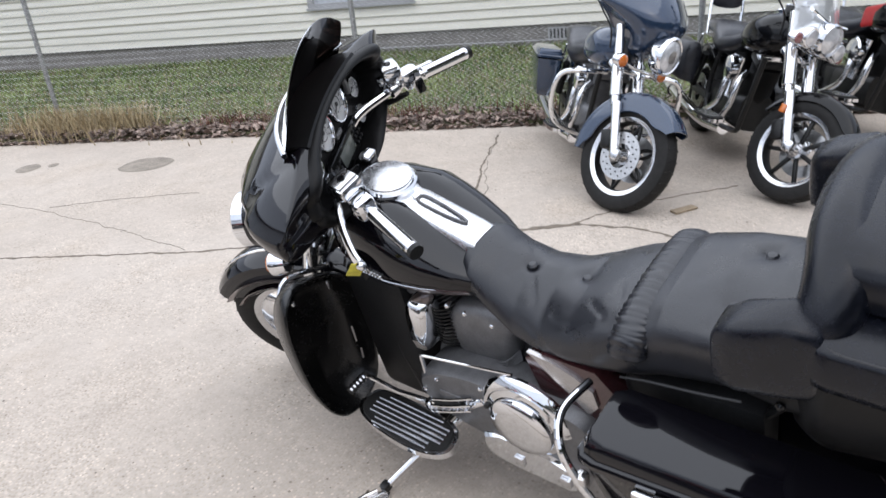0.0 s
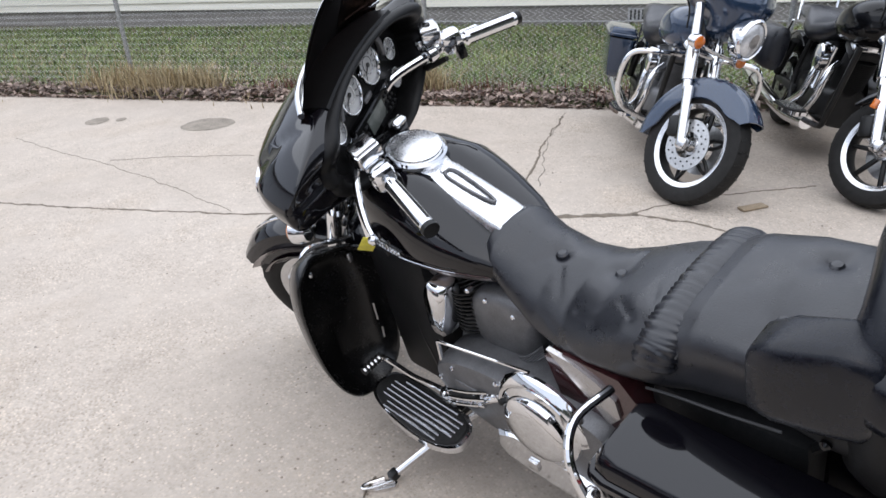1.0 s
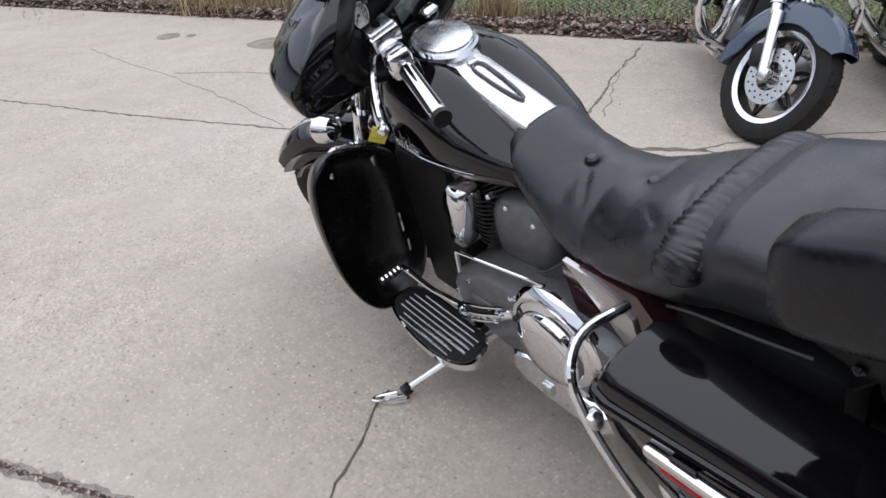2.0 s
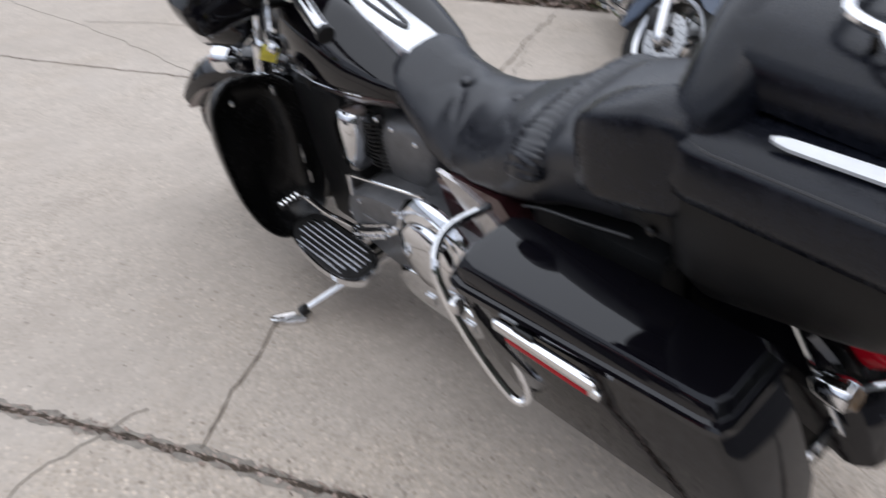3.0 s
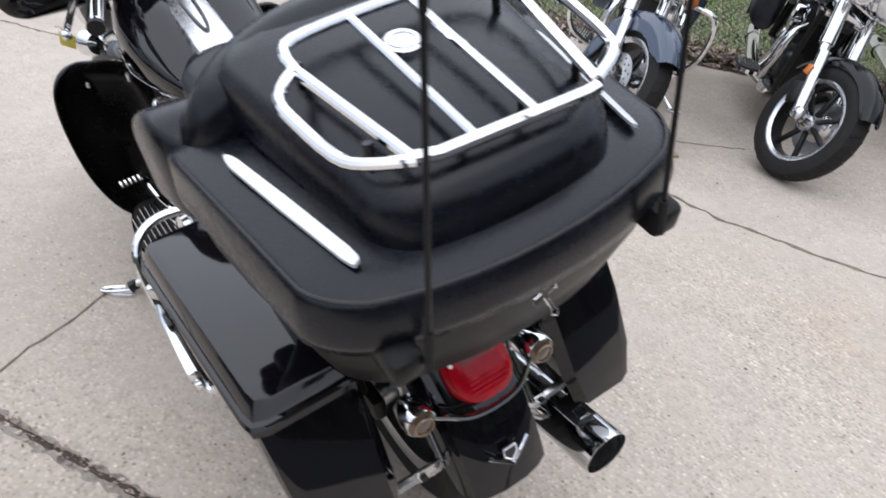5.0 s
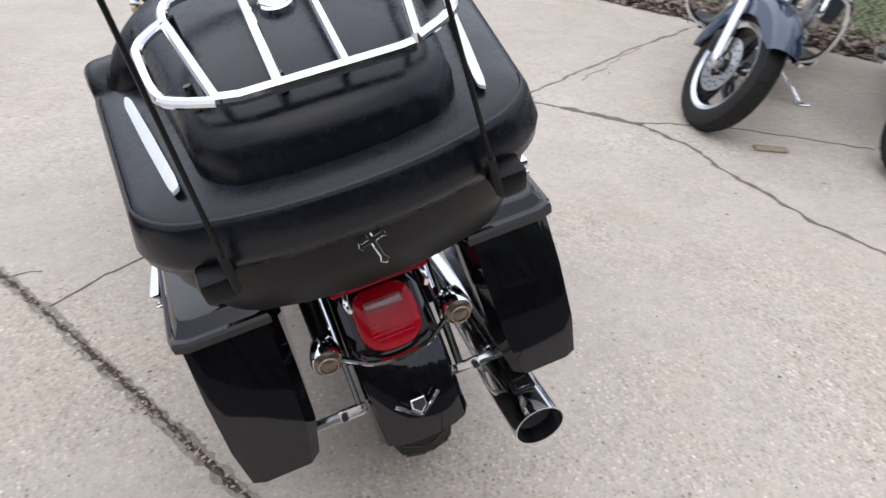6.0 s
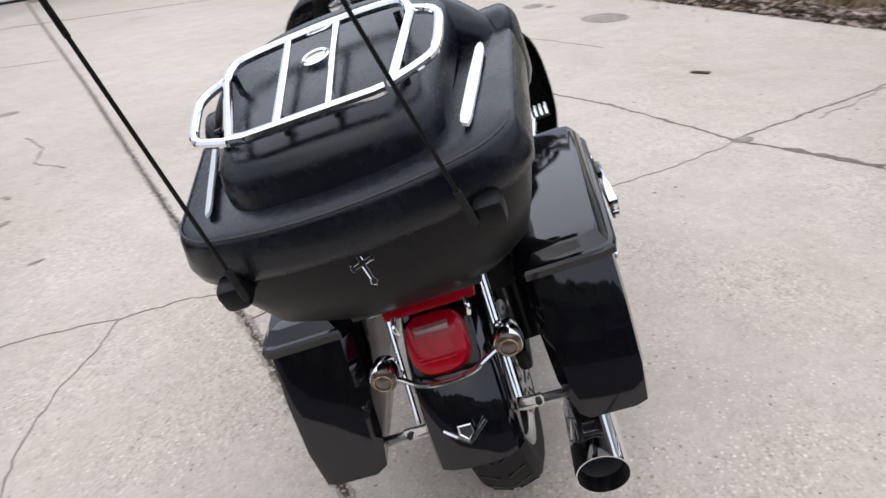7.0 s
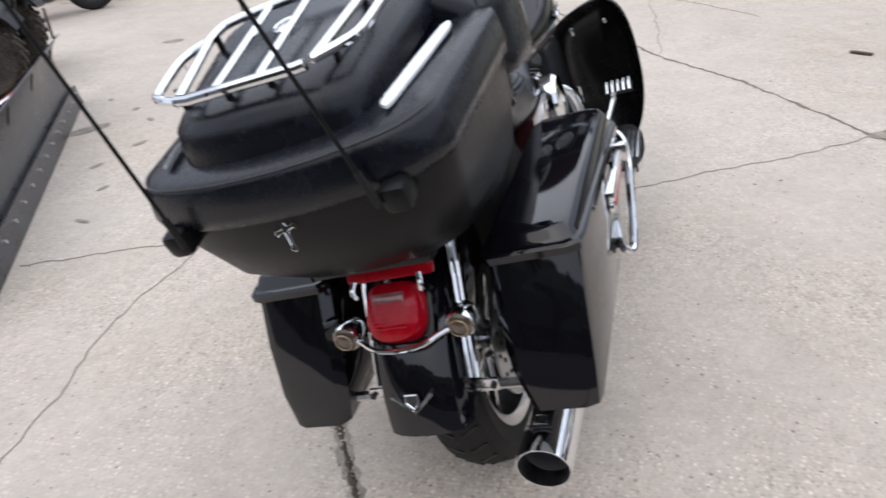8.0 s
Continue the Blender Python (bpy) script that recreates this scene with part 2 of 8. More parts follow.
M = {
    "concrete": concrete_material(),
    "joint_dirt": mat("joint_dirt", (0.065, 0.048, 0.034), 0.95, vary=0.6, vscale=18, bump=0.8, bscale=90),
    "crack_dark": mat("crack_dark", (0.17, 0.14, 0.11), 0.95, vary=0.4, vscale=15),
    "stain": mat("stain_concrete", (0.26, 0.225, 0.185), 0.9, vary=0.35, vscale=9, bump=0.3),
    "paint_black": mat("black_cherry_paint", (0.0040, 0.0037, 0.0055), 0.05, metal=0.0, coat=0.0, spec=0.55, vary=0.2, vscale=300),
    "paint_two": mat("silver_rose_paint", (0.20, 0.165, 0.16), 0.28, metal=0.55, coat=1.0, vary=0.18, vscale=260),
    "silver_paint": mat("silver_paint", (0.52, 0.50, 0.49), 0.25, metal=0.75, coat=1.0, vary=0.15, vscale=200),
    "asphalt": mat("unseen_asphalt", (0.05, 0.05, 0.051), 0.85, vary=0.3, vscale=3, bump=0.4, bscale=90),
    "crack_faint": mat("crack_faint", (0.27, 0.24, 0.205), 0.95, vary=0.3, vscale=15),
    "grit": mat("loose_grit", (0.34, 0.30, 0.26), 0.9, island_tone=0.75),
    "paint_maroon": mat("maroon_paint", (0.055, 0.016, 0.018), 0.2, metal=0.3, coat=1.0, vary=0.2, vscale=240),
    "paint_blue": mat("slate_blue_paint", (0.02, 0.04, 0.08), 0.14, metal=0.25, coat=1.0, vary=0.2, vscale=260),
    "paint_grey": mat("dark_grey_paint", (0.035, 0.037, 0.04), 0.25, metal=0.4, coat=1.0, vary=0.2, vscale=120),
    "paint_red": mat("red_plastic", (0.42, 0.015, 0.02), 0.3, coat=0.4, vary=0.2, vscale=40),
    "leather": mat("black_leather", (0.0100, 0.0110, 0.0155), 0.33, spec=0.72, vary=0.2, vscale=14, bump=0.12, bscale=260, rough_vary=0.08),
    "vinyl": mat("black_vinyl_cover", (0.0056, 0.0065, 0.0105), 0.25, spec=0.36, vary=0.35, vscale=9, bump=0.08, bscale=420, rough_vary=0.10),
    "satin_black": mat("satin_black_plastic", (0.0085, 0.0083, 0.0085), 0.34, spec=0.17, vary=0.3, vscale=12, bump=0.1, bscale=300, rough_vary=0.06),
    "matte_black": mat("matte_black_plastic", (0.013, 0.013, 0.0135), 0.5, spec=0.25, vary=0.3, vscale=10, bump=0.15, bscale=200),
    "shield_plastic": mat("smooth_black_plastic", (0.0075, 0.0075, 0.008), 0.24, spec=0.42, vary=0.25, vscale=12, rough_vary=0.06),
    "gloss_plastic": mat("gloss_black_plastic", (0.004, 0.004, 0.0045), 0.10, spec=0.35, rough_vary=0.03, vscale=9),
    "stitch": mat("dark_stitching", (0.05, 0.05, 0.052), 0.7, bump=0.3, bscale=300),
    "rubber": mat("tyre_rubber", (0.014, 0.0135, 0.013), 0.7, spec=0.3, vary=0.35, vscale=25, bump=0.25, bscale=160),
    "mud_rubber": mat("muddy_rubber", (0.022, 0.02, 0.018), 0.8, spec=0.3, vary=0.5, vscale=7, tint=(0.085, 0.07, 0.055), bump=0.4, bscale=90),
    "black_metal": mat("black_frame_metal", (0.012, 0.012, 0.012), 0.35, spec=0.3, metal=0.0, vary=0.3, vscale=30),
    "chrome": mat("chrome", (0.82, 0.83, 0.85), 0.07, metal=1.0, vary=0.05, vscale=40, rough_vary=0.03),
    "chrome_soft": mat("brushed_chrome", (0.84, 0.85, 0.87), 0.26, metal=1.0, vary=0.05, vscale=40, rough_vary=0.05),
    "chrome_satin": mat("polished_alloy", (0.72, 0.72, 0.73), 0.2, metal=1.0, vary=0.1, vscale=50, rough_vary=0.06),
    "engine_grey": mat("grey_engine_casing", (0.16, 0.16, 0.165), 0.42, metal=0.55, vary=0.2, vscale=30, bump=0.15, bscale=300),
    "red_lens": mat("red_lens", (0.38, 0.003, 0.012), 0.14, coat=0.12, spec=0.2, vary=0.25, vscale=60),
    "pale_lens": mat("clear_pink_lens", (0.26, 0.10, 0.10), 0.12, coat=0.6, vary=0.25, vscale=90),
    "amber": mat("amber_lens", (0.62, 0.16, 0.02), 0.15, coat=1.0, vary=0.2, vscale=80),
    "smoke_lens": mat("smoked_lens", (0.09, 0.06, 0.038), 0.14, coat=1.0, vary=0.3, vscale=70),
    "smoke_ring": mat("smoke_ring", (0.26, 0.16, 0.08), 0.2, coat=1.0, vary=0.3, vscale=70),
    "head_lens": mat("headlamp_reflector", (0.70, 0.71, 0.73), 0.16, metal=0.4, coat=1.0, vary=0.25, vscale=22),
    "gauge": mat("pale_gauge_face", (0.50, 0.50, 0.49), 0.35, vary=0.12, vscale=60),
    "gauge_mark": mat("gauge_mark", (0.03, 0.03, 0.03), 0.5),
    "lcd": mat("radio_display", (0.11, 0.12, 0.11), 0.18, coat=0.6, vary=0.15, vscale=50),
    "smoke_shield": glass("smoked_windshield", (0.010, 0.006, 0.005), 0.02),
    # clear plastic; its milky white share stands in for sky glare
    "glare_shield": glass("windshield_white_glare", (0.92, 0.94, 0.95), 0.06, 0.7),
    "disc": mat("brake_disc_steel", (0.5, 0.5, 0.5), 0.3, metal=0.9, vary=0.2, vscale=60),
    "yellow_tag": mat("yellow_tag", (0.62, 0.55, 0.06), 0.5, vary=0.25, vscale=60),
    "tape": mat("white_reflective_strip", (0.80, 0.81, 0.82), 0.3, metal=0.25, vary=0.06, vscale=40),
    "plow": mat("grey_plow_steel", (0.085, 0.085, 0.09), 0.34, metal=0.5, vary=0.45, vscale=5, bump=0.15, bscale=60, rough_vary=0.12),
    "siding": mat("cream_siding", (0.88, 0.85, 0.75), 0.6, vary=0.05, vscale=3, stretch=(1, 1, 6), random_tone=0.035, bump=0.1, bscale=30),
    "foundation": mat("grey_foundation", (0.27, 0.255, 0.24), 0.9, vary=0.22, vscale=4, bump=0.4, bscale=50),
    "window_frame": mat("grey_window_frame", (0.42, 0.42, 0.43), 0.5, vary=0.1, vscale=10),
    "curtain": mat("pale_curtain", (0.55, 0.58, 0.62), 0.8, vary=0.25, vscale=9, stretch=(1, 1, 0.3)),
    "pane": mat("window_pane", (0.25, 0.28, 0.32), 0.06, spec=0.8, vary=0.1, vscale=6),
    "galv": mat("galvanised_steel", (0.36, 0.37, 0.37), 0.45, metal=0.7, vary=0.2, vscale=30),
    "wire": mat("galvanised_wire", (0.58, 0.59, 0.585), 0.5, metal=0.2),
    "garage": mat("white_painted_steel", (0.70, 0.74, 0.79), 0.45, vary=0.07, vscale=1.5, bump=0.08, bscale=20),
    "roof": mat("grey_shingle", (0.12, 0.115, 0.11), 0.9, vary=0.3, vscale=12, bump=0.5, bscale=40),
    "soil": mat("grass_soil", (0.13, 0.15, 0.06), 0.95, vary=0.5, vscale=2.2, tint=(0.15, 0.13, 0.075), bump=0.8, bscale=30),
    "grass": mat("spring_grass", (0.125, 0.25, 0.052), 0.7, island_tone=0.45, vary=0.5, vscale=1.1, tint=(0.28, 0.34, 0.12)),
    "straw": mat("dry_grass", (0.40, 0.32, 0.19), 0.8, island_tone=0.4, vary=0.2, vscale=3),
    "leaf": mat("dead_leaf", (0.21, 0.145, 0.115), 0.8, island_tone=0.7, vary=0.35, vscale=5, tint=(0.42, 0.33, 0.28)),
    "stem": mat("reddish_stem", (0.16, 0.06, 0.045), 0.8, island_tone=0.5),
    "far_trees": mat("far_trees", (0.05, 0.055, 0.04), 0.95, vary=0.4, vscale=0.3),
    "tag_paper": mat("pale_tag", (0.6, 0.6, 0.55), 0.6),
    "wood": mat("grey_wood_scrap", (0.32, 0.25, 0.17), 0.8, vary=0.3, vscale=20, stretch=(1, 8, 1)),
}


# ---- mesh helpers ----
def part(name, bm, material, parent=None, label="", smooth=35, m=None):
    """Links a bmesh, or (verts, faces), as one mesh object under a thing or a part."""
    me = bpy.data.meshes.new(name)
    if isinstance(bm, tuple):
        me.from_pydata([tuple(v) for v in bm[0]], [], bm[1])
    else:
        bm.to_mesh(me)
        bm.free()
    if m is not None:
        me.transform(m)
    me.materials.append(material)
    if smooth:
        me.polygons.foreach_set("use_smooth", [True] * len(me.polygons))
        me.set_sharp_from_angle(angle=radians(smooth))
    me.update()
    ob = new(name, me)
    if parent:
        ob.parent = parent
    if label:
        tagged(ob, label)
    return ob


def base(name, m, label, category, group="", kind=""):
    ob = new(name)
    ob.empty_display_size = 0.1
    ob.matrix_basis = m
    return tagged(ob, label, category, group, kind)


def fixed(bm):
    bmesh.ops.recalc_face_normals(bm, faces=bm.faces)
    return bm


def box(c, s, bevel=0.0, seg=2, m=None):
    bm = bmesh.new()
    bmesh.ops.create_cube(bm, size=1)
    bmesh.ops.scale(bm, vec=s, verts=bm.verts)
    if bevel:
        bmesh.ops.bevel(bm, geom=bm.edges[:], offset=bevel, segments=seg, affect="EDGES", profile=0.5)
    if m is not None:
        bmesh.ops.transform(bm, matrix=m, verts=bm.verts)
    bmesh.ops.translate(bm, vec=c, verts=bm.verts)
    return bm


def loft(rings, cap=True, closed=True):
    """Skins equal rings of points, one after another; cap: True for both ends, "end" for the last alone."""
    bm = bmesh.new()
    vs = [[bm.verts.new(p) for p in r] for r in rings]
    n = len(rings[0])
    for a, b in zip(vs, vs[1:]):
        for i in range(n if closed else n - 1):
            j = (i + 1) % n
            bm.faces.new((a[i], a[j], b[j], b[i]))
    if cap is True:
        bm.faces.new(vs[0][::-1])
    if cap:
        bm.faces.new(vs[-1])
    return fixed(bm)


def spline(points, per=6, closed=False):
    """Catmull-Rom points through the given ones."""
    p = [Vector(q) for q in points]
    out = []
    n = len(p)
    for i in range(n if closed else n - 1):
        a = p[i - 1] if closed or i > 0 else p[i] * 2 - p[i + 1]
        b, c = p[i], p[(i + 1) % n]
        d = p[(i + 2) % n] if closed or i + 2 < n else c * 2 - b
        for k in range(per):
            t = k / per
            out.append(0.5 * ((2 * b) + (c - a) * t + (2 * a - 5 * b + 4 * c - d) * t * t + (3 * b - a - 3 * c + d) * t ** 3))
    if not closed:
        out.append(p[-1])
    return out


def tube(points, r, n=8, closed=False, per=0, taper=None, flat=1.0):
    """A round bar along points; per: how finely the corners are rounded."""
    pts = spline(points, per, closed) if per else [Vector(p) for p in points]
    rings = []
    up = None
    k = len(pts)
    for i, q in enumerate(pts):
        a = pts[i - 1] if (i > 0 or closed) else q
        b = pts[(i + 1) % k] if (i + 1 < k or closed) else q
        d = (b - a).normalized()
        if up is None:
            up = d.orthogonal().normalized()
        up = (up - d * up.dot(d)).normalized()
        side = d.cross(up)
        rr = r if taper is None else r + (taper - r) * i / max(1, k - 1)
        rings.append([q + (up * math.cos(t) + side * math.sin(t) * flat) * rr for t in (2 * math.pi * j / n for j in range(n))])
    if closed:
        rings.append(rings[0])
        bm = loft(rings, cap=False)
        bmesh.ops.remove_doubles(bm, verts=bm.verts, dist=1e-5)
        return bm
    return loft(rings)


def lathe(profile, c, axis="X", n=32, cap=True):
    """Turns (radius, along) pairs round an axis through c."""
    rings = []
    for r, h in profile:
        ring = []
        for j in range(n):
            t = 2 * math.pi * j / n
            u, v = r * math.cos(t), r * math.sin(t)
            ring.append({"X": (h, u, v), "Y": (v, h, u), "Z": (u, v, h)}[axis])
        rings.append([Vector(q) + Vector(c) for q in ring])
    return loft(rings, cap)


def oval(cx, cz, hw, hb, ht, y, e=2.6, n=28):
    """A cross-section at y: half-width hw, down hb and up ht from cz."""
    out = []
    for j in range(n):
        t = 2 * math.pi * j / n
        c, s = math.cos(t), math.sin(t)
        x = math.copysign(abs(c) ** (2 / e), c) * hw
        z = math.copysign(abs(s) ** (2 / e), s) * (ht if s > 0 else hb)
        out.append((cx + x, y, cz + z))
    return out


def plan(hx, y0, y1, z, r, n=6, slope=0.0, hx1=None, zref=None, bow=0.0):
    """A rounded rectangle lying flat, from y0 (half-width hx) to y1 (half-width hx1), tilted by slope along y."""
    hx1 = hx if hx1 is None else hx1
    corners = [(hx1 - r, y1 - r, 0), (-hx1 + r, y1 - r, 90), (-hx + r, y0 + r, 180), (hx - r, y0 + r, 270)]
    out = []
    for cx, cy, a in corners:
        for k in range(n + 1):
            t = radians(a + 90 * k / n)
            x, y = cx + r * math.cos(t), cy + r * math.sin(t)
            out.append((x, y))
    if bow:
        rear = [((r - hx) * (1 - f / 8) + (hx - r) * f / 8, y0) for f in range(1, 8)]
        out = out[:3 * n + 3] + rear + out[3 * n + 3:]
        out = [(x, y + bow * min(1, abs(x) / hx) ** 2.2 * max(0, min(1, (0.5 * (y0 + y1) - y) / (0.5 * (y1 - y0))))) for x, y in out]
    out = [(x, y, z + slope * (y - (zref if zref is not None else 0))) for x, y in out]
    return out


def join(*bms):
    out = bmesh.new()
    for b in bms:
        me = bpy.data.meshes.new("tmp")
        b.to_mesh(me)
        b.free()
        out.from_mesh(me)
        bpy.data.meshes.remove(me)
    return out


def xf(bm, m):
    bmesh.ops.transform(bm, matrix=m, verts=bm.verts)
    return bm


def wheel_parts(root, m, r, w, hub_mat, spokes, style, disc=(1, -1), dark=False, lip=True):
    """A wheel with its axle along x at the origin of m."""
    rim_r = r * 0.70
    tyre = part("tyre", lathe([(rim_r, -w * 0.40), (rim_r * 1.06, -w * 0.47), (r * 0.86, -w * 0.52), (r * 0.95, -w * 0.43), (r * 0.99, -w * 0.24), (r, 0),
                               (r * 0.99, w * 0.24), (r * 0.95, w * 0.43), (r * 0.86, w * 0.52), (rim_r * 1.06, w * 0.47), (rim_r, w * 0.40), (rim_r, -w * 0.40)],
                              (0, 0, 0), n=48, cap=False), M["rubber"], root, m=m)
    for sx in (-1, 1):
        grooves = []
        for k in range(30):
            t = 2 * math.pi * k / 30
            b = box((0, 0, 0), (w * 0.34, 0.007, 0.004), m=pose(0, 0, 0, 0, 0, 24 * sx))
            xf(b, pose(sx * w * 0.22, 0, r * 0.985, 0, sx * 14, 0))
            grooves.append(xf(b, pose(0, 0, 0, 360 * k / 30, 0, 0)))
        tagged(part("tread_pattern", join(*grooves), M["black_metal"], tyre, m=m), kind="stuff")
    rim = part("rim", lathe([(rim_r * 0.90, -w * 0.36), (rim_r * 1.02, -w * 0.44), (rim_r * 1.02, -w * 0.40), (rim_r * 0.93, -w * 0.22), (rim_r * 0.93, w * 0.22),
                             (rim_r * 1.02, w * 0.40), (rim_r * 1.02, w * 0.44), (rim_r * 0.90, w * 0.36), (rim_r * 0.86, 0), (rim_r * 0.90, -w * 0.36)],
                            (0, 0, 0), n=48, cap=False), M["black_metal"] if dark else M["chrome_satin"], root, "black alloy rim with polished lip" if dark else "polished alloy rim", m=m)
    if dark:
        for sx in (-1, 1):
            part("rim_lip", lathe([(rim_r * 0.905, sx * w * 0.375), (rim_r * 0.96, sx * w * 0.43), (rim_r * 1.025, sx * w * 0.455), (rim_r * 1.025, sx * w * 0.41), (rim_r * 0.94, sx * w * 0.35), (rim_r * 0.905, sx * w * 0.375)], (0, 0, 0), n=48, cap=False), M["chrome_satin"] if lip else M["black_metal"], rim, m=m)
    part("hub", lathe([(0.012, -w * 0.75), (0.03, -w * 0.7), (0.036, -w * 0.3), (0.05, -w * 0.28), (0.05, w * 0.28), (0.036, w * 0.3), (0.03, w * 0.7), (0.012, w * 0.75)],
                      (0, 0, 0), n=20), M["chrome_satin"], rim, m=m)
    for k in range(spokes):
        a = 360 * k / spokes
        if style == "split":
            for da in (-9, 9):
                pts = [(0, 0.0, 0.035), (0, 0.03 * (1 if da > 0 else -1), rim_r * 0.5), (0, 0.012 * (1 if da > 0 else -1), rim_r * 0.9)]
                part("spoke", xf(tube(pts, 0.011, 6, per=3), pose(0, 0, 0, a + da * 0.4, 0, 0)), hub_mat, rim, m=m)
        else:
            part("spoke", xf(box((0, 0, rim_r * 0.48), (w * 0.22, 0.026, rim_r * 0.86), 0.008), pose(0, 0, 0, a, 0, 0)), hub_mat, rim, m=m)
    for sx in disc:
        d = part("brake_disc", lathe([(0.075, sx * w * 0.56), (0.145, sx * w * 0.56), (0.145, sx * (w * 0.56 + 0.006)), (0.075, sx * (w * 0.56 + 0.006)), (0.075, sx * w * 0.56)],
                                     (0, 0, 0), n=36, cap=False), M["disc"], root, "drilled steel brake disc", m=m)
        holes = []
        for k in range(14):
            t = 2 * math.pi * k / 14
            for rr, dt in ((0.098, 0), (0.122, 0.22)):
                holes.append(lathe([(0.0055, -0.001), (0.0055, 0.001)], (sx * (w * 0.56 + 0.0075), rr * math.cos(t + dt), rr * math.sin(t + dt)), n=8))
        tagged(part("disc_drilling", join(*holes), M["black_metal"], d, m=m), kind="stuff")
    return tyre


# ---- the lot: one ground sheet, joints, cracks, stains ----
ground = part("ground", ([(-400, -400, 0), (400, -400, 0), (400, 400, 0), (-400, 400, 0)], [(0, 1, 2, 3)]), M["concrete"], smooth=0)
tagged(ground, "pale weathered concrete lot with cracks and grit", "ground", kind="structure")
rng = random.Random(7)


def ragged(points, width, step=0.035, wander=0.010, z=0.004, vary=0.55):
    """A thin crack or joint filling along points, with uneven edges and a shallow crown."""
    pts = []
    for a, b in zip(points, points[1:]):
        a, b = Vector((*a, 0)), Vector((*b, 0))
        k = max(1, int((b - a).length / step))
        pts += [a.lerp(b, i / k) for i in range(k)]
    pts.append(Vector((*points[-1], 0)))
    off = 0
    left, mid, right = [], [], []
    for i, q in enumerate(pts):
        d = (pts[min(i + 1, len(pts) - 1)] - pts[max(i - 1, 0)]).normalized()
        s = Vector((-d.y, d.x, 0))
        off = off * 0.75 + rng.uniform(-wander, wander)
        w = width * rng.uniform(1 - vary, 1 + vary) * 0.5
        c = q + s * off
        left.append(c - s * w + Vector((0, 0, 0.0005)))
        mid.append(c + Vector((0, 0, z)))
        right.append(c + s * w + Vector((0, 0, 0.0005)))
    n = len(pts)
    v = left + mid + right
    f = [(i, n + i, n + i + 1, i + 1) for i in range(n - 1)] + [(n + i, 2 * n + i, 2 * n + i + 1, n + i + 1) for i in range(n - 1)]
    return v, f


def crack(points, width, name="crack", material="crack_dark", **k):
    v, f = ragged(points, width, **k)
    ob = part(name, (v, [q[::-1] for q in f]), M[material], smooth=0)
    return tagged(ob, "dark weathered crack in the concrete" if name == "crack" else "dirt-filled joint between concrete slabs", name.replace("_", " "), kind="structure")


crack([(-14.0, 22.6), (-6.8, 10.55), (-3.6, 5.25), (-1.5, 1.7), (-0.93, 0.77), (-0.46, -0.09), (0.35, -1.45), (3.5, -6.8)], 0.044, "slab_joint", "crack_faint", wander=0.003, step=0.02, vary=0.4, z=0.003)
crack([(-14.0, 22.6), (-6.8, 10.55), (-3.6, 5.25), (-1.5, 1.7), (-0.93, 0.77), (-0.46, -0.09), (0.35, -1.45), (3.5, -6.8)], 0.021, "slab_joint", "joint_dirt", wander=0.002, step=0.02, vary=0.45, z=0.006)
crack([(-8.5, 9.4), (-6.9, 10.15), (-3.84, 10.9), (1.5, 12.2)], 0.04, "slab_joint", "joint_dirt", wander=0.005, vary=0.4)
crack([(-1.05, 6.1), (-0.45, 5.02), (-0.12, 4.42), (0.44, 3.50), (0.89, 2.95), (1.23, 2.36), (1.37, 2.12), (1.58, 1.89), (1.84, 1.61)], 0.021)
crack([(1.55, 1.92), (1.70, 1.76), (1.86, 1.58)], 0.05)
crack([(1.84, 1.61), (1.93, 1.28), (1.91, 1.0), (1.95, 0.5), (2.3, -0.6)], 0.022)
crack([(1.37, 2.12), (1.8, 2.34), (2.49, 2.76), (3.38, 3.18)], 0.016)
crack([(1.84, 1.61), (2.22, 1.49), (2.86, 0.99)], 0.010)
crack([(0.30, 1.48), (0.74, 1.72), (0.9, 1.79), (1.36, 2.08)], 0.007, material="crack_faint")
crack([(-0.45, 1.12), (-0.73, 0.94), (-0.92, 0.78)], 0.011)
crack([(-2.2, 0.60), (-1.84, 0.75), (-1.45, 0.86), (-1.2, 0.98), (-0.95, 1.0)], 0.007, material="crack_faint")
crack([(-1.45, 0.86), (-1.48, 0.5), (-1.50, 0.26), (-1.42, -0.1), (-1.37, -0.5)], 0.007, material="crack_faint")
crack([(0.18, 6.86), (0.25, 6.0), (0.37, 5.24), (0.43, 4.36), (0.45, 3.55)], 0.004, material="crack_faint")
crack([(0.42, 5.36), (0.76, 5.04), (1.19, 4.49)], 0.007, material="crack_faint")
crack([(3.48, 3.24), (2.9, 2.95), (2.48, 2.72), (2.2, 2.5), (1.9, 2.31)], 0.007, material="crack_faint")
crack([(-3.3, 3.6), (-3.0, 3.3), (-2.9, 2.95), (-2.6, 2.8)], 0.010)
crack([(-7.0, 6.6), (-5.4, 6.6), (-4.6, 6.75)], 0.012)


def stain(cx, cy, rx, ry, turn=0.0, material="stain", label="dark sunken patch in the concrete"):
    pts = []
    for k in range(36):
        t = 2 * math.pi * k / 36
        r = 1 + 0.14 * noise.noise((cx + math.cos(t) * 2, cy + math.sin(t) * 2, 3))
        x, y = rx * r * math.cos(t), ry * r * math.sin(t)
        pts.append((cx + x * math.cos(turn) - y * math.sin(turn), cy + x * math.sin(turn) + y * math.cos(turn), 0.003))
    ob = part("stain_patch", (pts + [(cx, cy, 0.0045)], [(36, i, (i + 1) % 36) for i in range(36)]), M[material], smooth=0)
    return tagged(ob, label, "stain", kind="structure")


